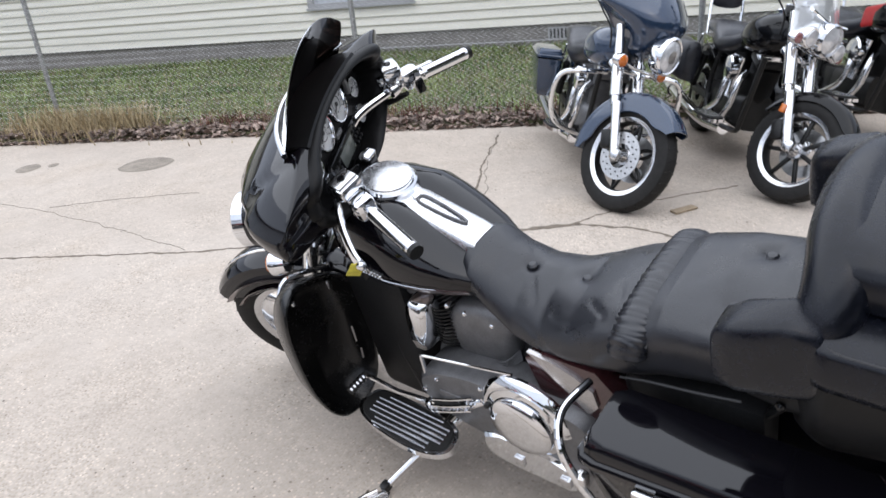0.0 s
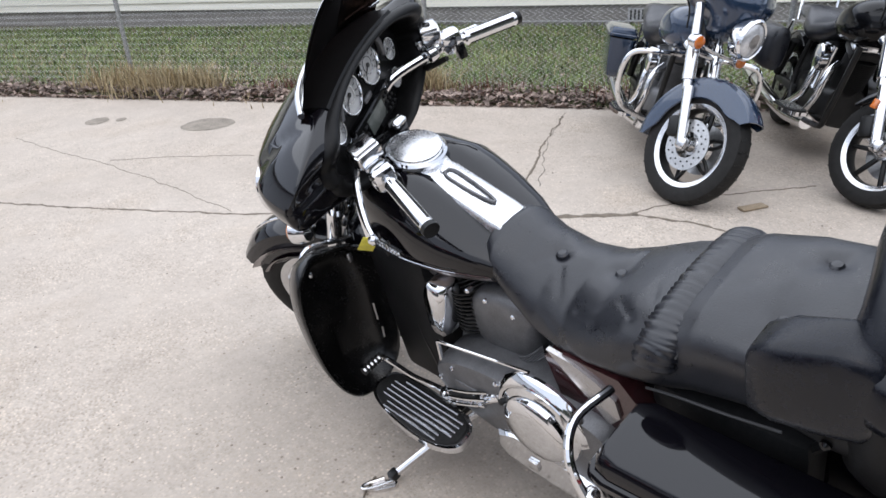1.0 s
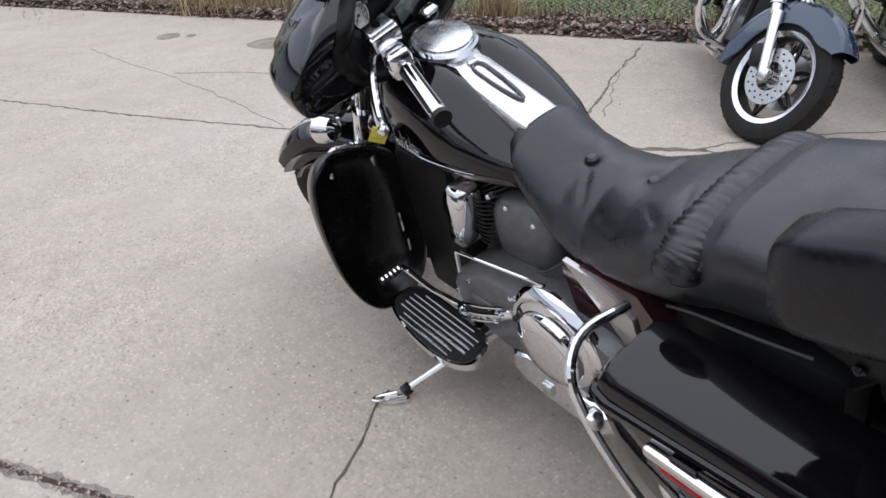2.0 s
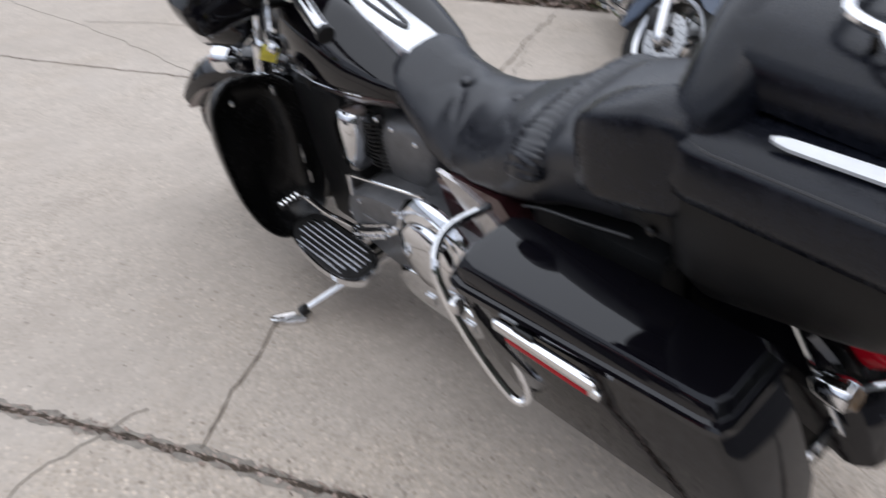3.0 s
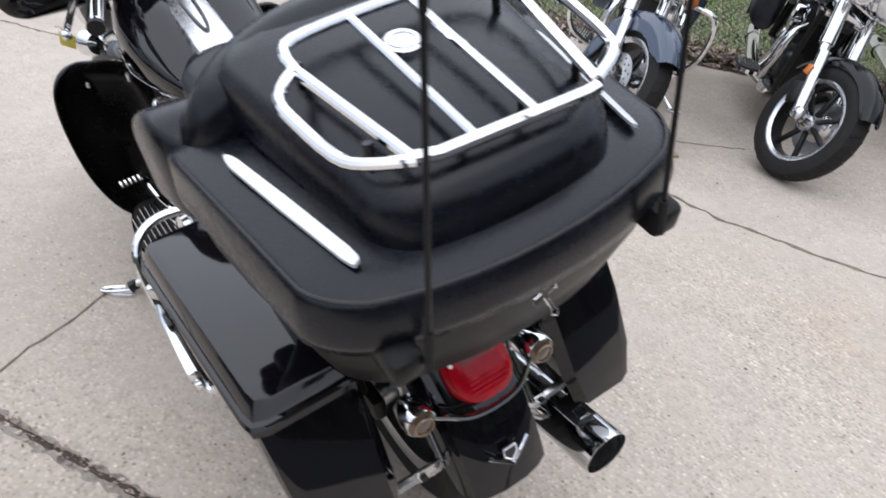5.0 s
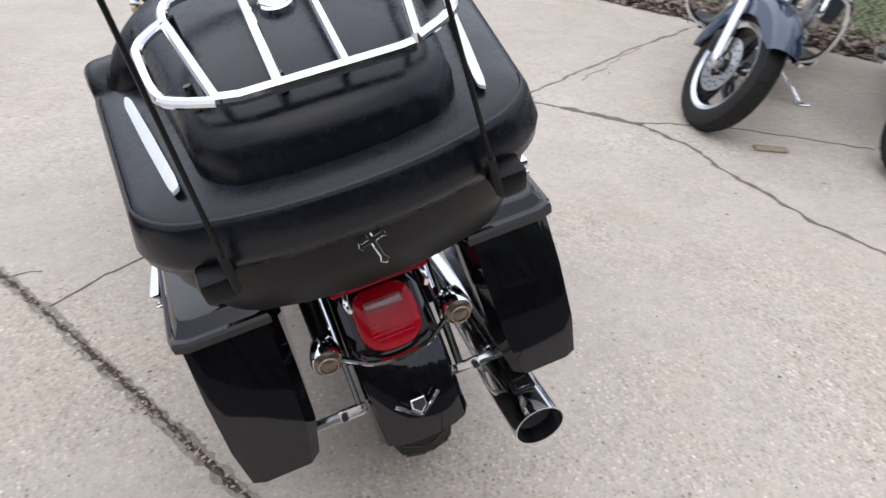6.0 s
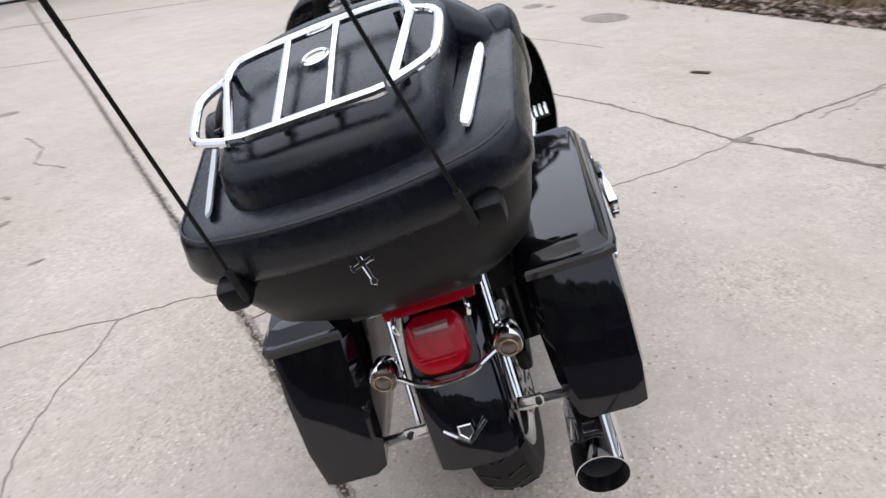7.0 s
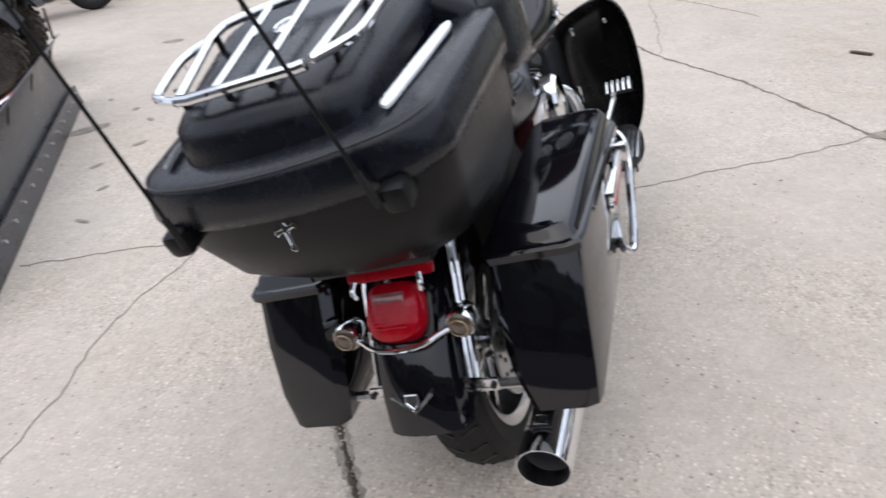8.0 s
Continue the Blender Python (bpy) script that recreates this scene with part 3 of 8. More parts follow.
stain(1.45, 5.73, 0.24, 0.22, -0.9)
stain(0.88, 6.83, 0.11, 0.14, -0.7)
stain(1.05, 6.68, 0.05, 0.07, -0.7)
stain(1.42, 2.10, 0.06, 0.04, 0.3)
stain(-3.1, 2.15, 0.16, 0.06, 0.9)
stain(-3.9, 4.4, 0.10, 0.06, 0.4)
for sx, sy in ((-2.55, 1.95), (-2.75, 2.35), (-2.35, 1.35), (-2.2, 1.0), (-2.6, 1.62), (-3.35, 2.75), (-3.0, 2.55), (-2.1, 1.45)):
    stain(sx, sy, rng.uniform(0.025, 0.06), rng.uniform(0.012, 0.025), rng.uniform(0, 3), "crack_faint", "small brown dirt smudge on the concrete")

# scraps on the concrete
scrap = part("wood_scrap", box((2.31, 1.128, 0.008), (0.16, 0.06, 0.012), 0.003, m=pose(0, 0, 0, 0, 0, -28)), M["wood"])
tagged(scrap, "flat scrap of weathered wood on the concrete", "scrap")
chip = part("metal_scrap", box((1.633, 3.435, 0.008), (0.13, 0.035, 0.012), 0.004, m=pose(0, 0, 0, 0, 0, -35)), M["joint_dirt"])
tagged(chip, "small dark scrap lying on the concrete", "scrap")
peb_v, peb_f = [], []
for _ in range(2600):
    x, y = rng.uniform(-3.2, 3.0), rng.uniform(-0.8, 6.0)
    r = rng.uniform(0.002, 0.0045) * (2.0 if rng.random() < 0.06 else 1)
    a = rng.uniform(0, 3)
    k = len(peb_v)
    peb_v += [(x + r * math.cos(a + t), y + r * math.sin(a + t) * 0.8, 0.0) for t in (0, 1.57, 3.14, 4.71)] + [(x, y, r * 0.7)]
    peb_f += [(k, k + 1, k + 4), (k + 1, k + 2, k + 4), (k + 2, k + 3, k + 4), (k + 3, k, k + 4)]
peb = part("pebbles", (peb_v, peb_f), M["grit"], smooth=0)
tagged(peb, "scattered grit and small pebbles on concrete", "pebbles", kind="stuff")

# ---- verge: grass, leaf litter, fence, along a line N behind the lot's edge ----
NV, UV = Vector((0.895, 0.447, 0)), Vector((0.447, -0.895, 0))


def verge(n, s, z=0.0):
    return tuple(NV * n + UV * s + Vector((0, 0, z)))


def verge_z(n, s):
    return 0.035 + 0.02 * (n - 4.8) + 0.018 * noise.noise((n * 1.3, s * 1.3, 0)) if n > 4.78 else 0.0


cols, rows = 26, 120
vs, fs = [], []
for j in range(rows + 1):
    s = -30 + 42 * j / rows
    for i in range(cols + 1):
        n = 4.76 + 0.05 * noise.noise((s * 1.7, 0, 5)) + 5.2 * (i / cols) ** 1.4
        vs.append(verge(n, s, -0.02 if i == 0 else verge_z(n, s)))
for j in range(rows):
    for i in range(cols):
        a = j * (cols + 1) + i
        fs.append((a, a + cols + 1, a + cols + 2, a + 1))
lawn = part("grass_verge", (vs, fs), M["soil"], smooth=60)
tagged(lawn, "strip of patchy soil and grass along the house", "ground", kind="structure")


def blades(count, n0, n1, s0, s1, h0, h1, w, material, name, label, seed, lean=0.5, clump=0.0, spots=None):
    r = np.random.RandomState(seed)
    v, f = [], []
    for _ in range(count):
        if spots:
            cn, cs, spread = spots[r.randint(len(spots))]
            n, s = cn + r.randn() * spread * 0.5, cs + r.randn() * spread
        else:
            n, s = r.uniform(n0, n1), r.uniform(s0, s1)
            if clump and noise.noise((n * 1.4, s * 1.4, seed)) < clump * r.uniform(-1, 1):
                continue
        h = r.uniform(h0, h1)
        a, tilt = r.uniform(0, 6.28), r.uniform(0.05, lean) * h
        p = Vector(verge(n, s, verge_z(n, s)))
        side = Vector((math.cos(a), math.sin(a), 0)) * w * r.uniform(0.6, 1.3)
        fall = Vector((math.cos(a + 1.3), math.sin(a + 1.3), 0)) * tilt
        k = len(v)
        v += [p - side, p + side, p + side * 0.7 + fall * 0.4 + Vector((0, 0, h * 0.6)), p - side * 0.7 + fall * 0.4 + Vector((0, 0, h * 0.6)), p + fall + Vector((0, 0, h))]
        f += [(k, k + 1, k + 2, k + 3), (k + 3, k + 2, k + 4)]
    ob = part(name, (v, f), M[material], smooth=0)
    return tagged(ob, label, "grass", kind="stuff")


blades(60000, 5.0, 9.3, -16, 5.5, 0.025, 0.085, 0.006, "grass", "grass", "short green spring grass behind the fence", 3, lean=1.6)
blades(3500, 4.95, 9.3, -16, 5.5, 0.03, 0.09, 0.006, "straw", "dry_grass", "pale dead blades among the grass", 4)
posts_s = (-13.6, -10.0, -6.4, -2.8, 0.4, 4.0)
blades(2400, 0, 0, 0, 0, 0.08, 0.32, 0.005, "straw", "dry_tuft", "tall dry straw tufts at the fence foot", 5, lean=0.9,
       spots=[(5.08, -6.4, 0.34), (5.05, -6.0, 0.30), (5.1, -5.5, 0.22), (5.1, -2.8, 0.12)])
blades(2600, 0, 0, 0, 0, 0.03, 0.10, 0.005, "straw", "dry_grass", "short matted straw along the fence", 15, lean=1.2,
       spots=[(5.5, -9.2, 1.1), (5.4, -11.5, 1.1), (5.3, -4.6, 0.7), (5.4, -13.5, 1.0), (6.2, -7.5, 1.2), (6.4, -10.5, 1.2)])
blades(800, 0, 0, 0, 0, 0.05, 0.17, 0.004, "stem", "red_stems", "reddish dead weed stems at the fence foot", 6, lean=0.6,
       spots=[(5.1, -3.6, 0.3), (5.1, -2.2, 0.35), (5.1, -4.3, 0.2), (5.12, -0.9, 0.35)])
lr = np.random.RandomState(9)
lv, lf = [], []
for _ in range(17000):
    s = lr.uniform(-17, 5.5)
    n = 4.71 + abs(lr.randn()) * 0.27 if lr.rand() < 0.9 else 4.8 + lr.rand() * 3.5
    p = Vector(verge(n, s, verge_z(n, s) + lr.uniform(0.004, 0.05 if 4.76 < n < 5.3 else 0.02)))
    size = lr.uniform(0.016, 0.045)
    a = lr.uniform(0, 6.28)
    e1 = Vector((math.cos(a), math.sin(a), lr.uniform(-0.5, 0.5))) * size
    e2 = Vector((-math.sin(a), math.cos(a), lr.uniform(-0.4, 0.7))) * size * 0.6
    curl = Vector((0, 0, size * lr.uniform(0.0, 0.5)))
    k = len(lv)
    lv += [p - e1, p - e1 * 0.2 + e2 + curl, p + e1 + curl * 0.4, p - e1 * 0.1 - e2 + curl, p]
    lf += [(k, k + 1, k + 4), (k + 1, k + 2, k + 4), (k + 2, k + 3, k + 4), (k + 3, k, k + 4)]
tagged(part("leaf_litter", (lv, lf), M["leaf"], smooth=0), "brown dead leaves heaped along the concrete edge", "leaves", kind="stuff")

# chain-link fence
FN, FH = 5.2, 1.45
fence = base("chain_link_fence", Matrix.Identity(4), "galvanised chain-link fence between lot and house", "fence", kind="structure")
for s in posts_s:
    post = part("fence_post", tube([verge(FN, s, 0.0), verge(FN, s, FH + 0.03)], 0.026, 12), M["galv"], fence)
    part("post_cap", lathe([(0.030, 0), (0.03, 0.02), (0.018, 0.04), (0.002, 0.048)], verge(FN, s, FH + 0.02), "Z", 12), M["galv"], post)
part("top_rail", tube([verge(FN - 0.005, -17, FH), verge(FN - 0.005, 6, FH)], 0.019, 10), M["galv"], fence)
wv, wf = [], []
pitch, hh = 0.062, 0.031
strands = int(23 / pitch)
for i in range(strands):
    s0 = -17 + i * pitch
    steps = int(FH / hh)
    prev = None
    for j in range(steps + 1):
        z = 0.03 + j * hh
        s = s0 + (pitch / 2 + 0.004) * (1 if j % 2 else -1) * 0.98
        n = FN - 0.026 + (0.0025 if j % 2 else -0.0025)
        k = len(wv)
        wv += [verge(n - 0.0019, s, z), verge(n + 0.0019, s - 0.0019, z), verge(n + 0.0019, s + 0.0019, z)]
        if prev is not None:
            wf += [(prev + a, prev + (a + 1) % 3, k + (a + 1) % 3, k + a) for a in range(3)]
        prev = k
part("wire_mesh", (wv, wf), M["wire"], fence, "diamond wire mesh", smooth=0)

# ---- house behind the fence ----
HN, HU = Vector((0.93, 0.368, 0)), Vector((0.368, -0.93, 0))
H0 = 8.69


def hp(n, s, z):
    return tuple(HN * (H0 + n) + HU * s + Vector((0, 0, z)))


def slab(n0, n1, s0, s1, z0, z1):
    v = [hp(n, s, z) for n in (n0, n1) for s in (s0, s1) for z in (z0, z1)]
    bm = bmesh.new()
    q = [bm.verts.new(p) for p in v]
    for f in ((0, 1, 3, 2), (4, 6, 7, 5), (0, 4, 5, 1), (2, 3, 7, 6), (0, 2, 6, 4), (1, 5, 7, 3)):
        bm.faces.new([q[i] for i in f])
    return fixed(bm)


house = base("house", Matrix.Identity(4), "cream clapboard house on a grey block foundation", "house", kind="structure")
S0, S1 = -24.0, 7.0
WS0, WS1, WZ0, WZ1 = -5.55, -3.95, 0.86, 2.05
part("foundation", slab(0.02, 0.25, S0, S1, -0.1, 0.40), M["foundation"], house, "grey concrete foundation")
part("sill_shadow_strip", slab(-0.005, 0.02, S0, S1, 0.395, 0.415), M["foundation"], house)
core = part("wall_core", slab(0.03, 0.22, S0, S1, 0.40, 2.75), M["siding"], house)
part("back_wall", slab(7.8, 8.0, S0, S1, -0.1, 2.75), M["siding"], house)
part("end_wall", slab(0.22, 7.8, S0, S0 + 0.2, -0.1, 2.75), M["siding"], house)
part("end_wall", slab(0.22, 7.8, S1 - 0.2, S1, -0.1, 2.75), M["siding"], house)
lap = 0.128
for k in range(19):
    z0 = 0.405 + k * lap
    spans = [(S0, S1)] if z0 + lap < WZ0 or z0 > WZ1 else [(S0, WS0 - 0.05), (WS1 + 0.05, S1)]
    for a, b in spans:
        v = [hp(n, s, z) for s in (a, b) for n, z in ((-0.018, z0), (-0.018, z0 + 0.004), (0.012, z0 + lap + 0.01), (0.03, z0 + lap + 0.01), (0.03, z0))]
        f = [(i, (i + 1) % 5, 5 + (i + 1) % 5, 5 + i) for i in range(5)] + [(4, 3, 2, 1, 0), (5, 6, 7, 8, 9)]
        bm = bmesh.new()
        q = [bm.verts.new(p) for p in v]
        for face in f:
            bm.faces.new([q[i] for i in face])
        part("clapboard", fixed(bm), M["siding"], house, smooth=0)
win = part("window", slab(0.025, 0.05, WS0, WS1, WZ0, WZ1), M["curtain"], house, "grey-framed window with pale curtain")
for a, b, c, d in ((WS0 - 0.06, WS0 + 0.03, WZ0 - 0.02, WZ1 + 0.06), (WS1 - 0.03, WS1 + 0.06, WZ0 - 0.02, WZ1 + 0.06), (WS0, WS1, WZ0 - 0.03, WZ0 + 0.035), (WS0, WS1, WZ1 - 0.03, WZ1 + 0.06)):
    part("window_frame", slab(-0.035, 0.03, a, b, c, d), M["window_frame"], win)
part("window_sill", slab(-0.06, 0.03, WS0 - 0.08, WS1 + 0.08, WZ0 - 0.055, WZ0 - 0.025), M["window_frame"], win)
vent = part("foundation_vent", slab(0.005, 0.03, -1.95, -1.45, 0.19, 0.35), M["window_frame"], house, "louvred foundation vent")
for k in range(9):
    part("vent_slot", slab(-0.002, 0.01, -1.92 + 0.052 * k, -1.895 + 0.052 * k, 0.205, 0.335), M["gauge_mark"], vent)
part("conduit", tube([hp(-0.03, -5.6, 0.20), hp(-0.03, 0.5, 0.18)], 0.007, 8), M["window_frame"], house, "thin pale conduit along the foundation")
part("corner_board", slab(-0.03, 0.03, S1 - 0.1, S1, 0.4, 2.75), M["siding"], house)
rv = [hp(-0.5, S0 - 0.3, 2.7), hp(-0.5, S1 + 0.3, 2.7), hp(4.0, S1 + 0.3, 4.6), hp(4.0, S0 - 0.3, 4.6), hp(8.5, S0 - 0.3, 2.7), hp(8.5, S1 + 0.3, 2.7)]
rv += [(x, y, z + 0.12) for x, y, z in rv]
part("roof", (rv, [(0, 3, 2, 1), (3, 4, 5, 2), (6, 7, 8, 9), (9, 8, 11, 10), (0, 1, 7, 6), (4, 10, 11, 5), (1, 2, 8, 7), (2, 5, 11, 8), (0, 6, 9, 3), (3, 9, 10, 4)]), M["roof"], house, "grey shingle roof", smooth=0)
for z in (2.75,):
    part("gable", ([hp(0.1, S1 - 0.1, z), hp(7.9, S1 - 0.1, z), hp(4.0, S1 - 0.1, 4.5), hp(0.1, S1, z), hp(7.9, S1, z), hp(4.0, S1, 4.5)], [(0, 2, 1), (3, 4, 5), (0, 3, 5, 2), (1, 2, 5, 4), (0, 1, 4, 3)]), M["siding"], house, smooth=0)

# ---- garage across the lot ----
GN, GU = Vector((-0.707, 0.707, 0)), Vector((0.707, 0.707, 0))
G0 = GN * 16.4


def gp(n, s, z):
    return tuple(G0 + GN * n + GU * s + Vector((0, 0, z)))


def gslab(n0, n1, s0, s1, z0, z1):
    bm = bmesh.new()
    q = [bm.verts.new(gp(n, s, z)) for n in (n0, n1) for s in (s0, s1) for z in (z0, z1)]
    for f in ((0, 1, 3, 2), (4, 6, 7, 5), (0, 4, 5, 1), (2, 3, 7, 6), (0, 2, 6, 4), (1, 5, 7, 3)):
        bm.faces.new([q[i] for i in f])
    return fixed(bm)


shop = base("shop_building", Matrix.Identity(4), "white metal shop building with an overhead door", "building", kind="structure")
part("wall", gslab(0.1, 0.3, -14, 2.75, 0, 4.2), M["garage"], shop)
part("wall", gslab(0.1, 0.3, 9.2, 16, 0, 4.2), M["garage"], shop)
part("wall", gslab(0.1, 0.3, 2.75, 9.2, 3.3, 4.2), M["garage"], shop)
part("wall", gslab(9.8, 10.0, -14, 16, 0, 4.2), M["garage"], shop)
part("wall", gslab(0.3, 9.8, -14, -13.8, 0, 4.2), M["garage"], shop)
part("wall", gslab(0.3, 9.8, 15.8, 16, 0, 4.2), M["garage"], shop)
part("roof", gslab(-0.4, 10.4, -14.4, 16.4, 4.2, 4.4), M["roof"], shop)
for k in range(46):
    s = -13.9 + k * 0.36
    if s < 2.6:
        part("wall_rib", gslab(0.065, 0.1, s, s + 0.045, 0.04, 4.2), M["garage"], shop)
door = part("overhead_door", gslab(0.16, 0.2, 2.8, 9.15, 0.03, 3.3), M["garage"], shop, "white sectional overhead door")
for k in range(6):
    part("door_panel", gslab(0.13, 0.16, 2.82, 9.13, 0.06 + 0.54 * k, 0.06 + 0.54 * k + 0.525), M["garage"], door)
part("door_seal", gslab(0.12, 0.2, 2.8, 9.15, 0.0, 0.05), M["black_metal"], door)
for s in (2.66, 9.15):
    part("door_jamb", gslab(0.04, 0.2, s, s + 0.13, 0, 3.35), M["garage"], shop)
part("base_trim", gslab(0.05, 0.1, -14, 2.66, 0.0, 0.06), M["foundation"], shop)
apron = part("curb_block", box((-8.55, 13.9, 0.06), (0.35, 0.2, 0.12), 0.03, m=pose(0, 0, 0, 0, 0, 45)), M["concrete"])
tagged(apron, "low broken concrete block beside the shop door", "block")

# far tree belt closing the view behind the buildings and the camera
tv, tf = [], []
tr = np.random.RandomState(21)
for i in range(1900):
    a = tr.uniform(0, 6.283)
    d = tr.uniform(55, 75)
    x, y, r, h = d * math.cos(a), d * math.sin(a), tr.uniform(1.2, 3.2), tr.uniform(2.5, 7.5)
    if i >= 900:
        x, y, h = tr.uniform(-34, 34), tr.uniform(-21, -16), tr.uniform(4.5, 7.5)
    k = len(tv)
    for lev in range(4):
        for j in range(6):
            t = 6.283 * j / 6 + lev
            rr = r * (0.75, 1.0, 0.95, 0.45)[lev] * tr.uniform(0.7, 1.25)
            tv.append((x + rr * math.cos(t), y + rr * math.sin(t), h * (0.0, 0.4, 0.75, 1.0)[lev]))
    for lev in range(3):
        for j in range(6):
            tf.append((k + lev * 6 + j, k + lev * 6 + (j + 1) % 6, k + lev * 6 + 6 + (j + 1) % 6, k + lev * 6 + 6 + j))
tagged(part("far_woods", (tv, tf), M["far_trees"], smooth=0), "distant dark belt of trees round the lot", "trees", kind="stuff")

# unseen dark strip, added to darken what the bike's rear faces reflect
road = part("road", box((0, -7.6, 0.0), (160, 11.0, 0.012)), M["asphalt"])
tagged(road, "dark asphalt strip added out of view behind the camera", "road", kind="structure")

# dead leaves and weeds caught in the slab joint
jr = np.random.RandomState(31)
jv, jf = [], []
jline = [Vector((*p, 0)) for p in ((-3.6, 5.25), (-1.5, 1.7), (-0.93, 0.77), (-0.46, -0.09), (0.35, -1.45))]
for _ in range(900):
    k = jr.randint(len(jline) - 1)
    q = jline[k].lerp(jline[k + 1], jr.rand())
    d = (jline[k + 1] - jline[k]).normalized()
    p = q + Vector((-d.y, d.x, 0)) * jr.randn() * 0.012 + Vector((0, 0, 0.006))
    a, r = jr.uniform(0, 6.28), jr.uniform(0.003, 0.010)
    e1, e2 = Vector((math.cos(a), math.sin(a), jr.uniform(-0.2, 0.4))) * r, Vector((-math.sin(a), math.cos(a), jr.uniform(-0.2, 0.4))) * r * 0.5
    n0 = len(jv)
    jv += [p - e1, p + e2, p + e1, p - e2]
    jf += [(n0, n0 + 1, n0 + 2), (n0, n0 + 2, n0 + 3)]
tagged(part("joint_debris", (jv, jf), M["leaf"], smooth=0), "crumbs of dead leaf and dirt in the slab joint", "debris", kind="stuff")


# ---- motorcycles: every part in the bike's own upright frame, y ahead, rear wheel near the origin ----
RAKE, FORK = radians(26), Vector((0, 1.26, 1.10))


def steered(degrees):
    axis = Vector((0, -math.sin(RAKE), math.cos(RAKE)))
    return Matrix.Translation(FORK) @ Matrix.Rotation(radians(degrees), 4, axis) @ Matrix.Translation(-FORK)


def smooth_profile(z, knots):
    """Height to depth along the nose of a fairing, a smooth curve through the knots."""
    z = max(z, knots[0][0])
    k = next((i for i in range(len(knots) - 1) if z <= knots[i + 1][0]), len(knots) - 2)
    slope = lambda i: (knots[min(i + 1, len(knots) - 1)][1] - knots[max(i - 1, 0)][1]) / (knots[min(i + 1, len(knots) - 1)][0] - knots[max(i - 1, 0)][0])  # noqa: E731
    (za, ya), (zb, yb) = knots[k], knots[k + 1]
    h = zb - za
    t = (z - za) / h
    return (2 * t ** 3 - 3 * t * t + 1) * ya + (t ** 3 - 2 * t * t + t) * h * slope(k) + (3 * t * t - 2 * t ** 3) * yb + (t ** 3 - t * t) * h * slope(k + 1)


NOSE = ((0.84, 1.44), (0.92, 1.520), (1.0, 1.572), (1.06, 1.575), (1.12, 1.532), (1.18, 1.464), (1.24, 1.384), (1.32, 1.274))


def batwing(root, S, paint, inner):
    """The fork-mounted fairing: outer shell with two lobes, inner panel, headlamp and its trim ring."""
    half = [(0, 0.845), (0.08, 0.852), (0.13, 0.885), (0.165, 0.945), (0.24, 1.01), (0.34, 1.055), (0.43, 1.09), (0.49, 1.135), (0.50, 1.18), (0.47, 1.222),
            (0.40, 1.252), (0.31, 1.282), (0.21, 1.304), (0.11, 1.312), (0, 1.314)]
    outline = spline([(x, 0, z) for x, z in half + [(-x, z) for x, z in half[-2:0:-1]]], 6, True)
    mid = Vector((0, 0, 1.10))

    def front_y(x, z, k):
        return smooth_profile(z, NOSE) - 1.35 * x * x - 0.07 * k ** 7

    rings = []
    for k in (0.12, 0.24, 0.36, 0.48, 0.6, 0.7, 0.79, 0.86, 0.92, 0.96, 0.985, 1.0):
        rings.append([(q.x * k, front_y(q.x * k, mid.z + (q.z - mid.z) * k, k), mid.z + (q.z - mid.z) * k) for q in outline])
    for f in (0.15, 0.35, 0.6, 0.85, 1.0):
        row = []
        for q in outline:
            y = front_y(q.x, q.z, 1)
            lip = 1.218 - 0.08 * abs(q.x)
            row.append((q.x * (1 - 0.02 * f), y + (min(lip, y - 0.02) - y) * f, q.z + 0.004 * f))
        rings.append(row)
    edge = rings[-1]
    for k, dy in ((0.985, -0.012), (0.95, -0.020), (0.89, -0.022), (0.83, -0.012), (0.79, 0.004)):
        rings.append([(x * k, y + dy, mid.z + (z - mid.z) * k) for x, y, z in edge])
    skin = loft(rings, cap=False)
    bmesh.ops.holes_fill(skin, edges=[e for e in skin.edges if e.is_boundary and all(v.co.y > 1.5 and abs(v.co.x) < 0.08 for v in e.verts)], sides=0)
    shell = part("outer_fairing", skin, paint, root, "gloss batwing fairing shell", smooth=75, m=S)
    lip = rings[-1]
    inner_rings = [[(x * 0.995, y + 0.010, z) for x, y, z in lip]]
    for k, dy in ((0.96, 0.01), (0.85, 0.0), (0.55, -0.02), (0.2, -0.03)):
        inner_rings.append([(x * k, 1.282 - 0.12 * (x * k) ** 2 + dy, mid.z + (z - mid.z) * k) for x, y, z in lip])
    panel = part("inner_fairing", loft(inner_rings, cap="end"), inner, root, "black inner fairing panel with instruments", m=S)
    c = (0, 1.58, 0.915)
    lamp = part("headlamp", lathe([(0.094, -0.02), (0.100, 0.05), (0.100, 0.075), (0.090, 0.088), (0.082, 0.083), (0.082, 0.02)], c, "Y", 32), M["chrome"], root, "round chrome headlamp", m=S)
    part("lens", lathe([(0.083, 0.062), (0.078, 0.078), (0.06, 0.089), (0.03, 0.096), (0.004, 0.098)], c, "Y", 32), M["head_lens"], lamp, m=S)
    part("reflector_bowl", lathe([(0.03, 0.0985), (0.034, 0.1), (0.036, 0.0985)], c, "Y", 20), M["disc"], lamp, m=S)
    return shell, panel


BROW = ((0.84, 1.455), (0.92, 1.545), (1.0, 1.598), (1.06, 1.602), (1.12, 1.565), (1.18, 1.497), (1.24, 1.412), (1.30, 1.325))


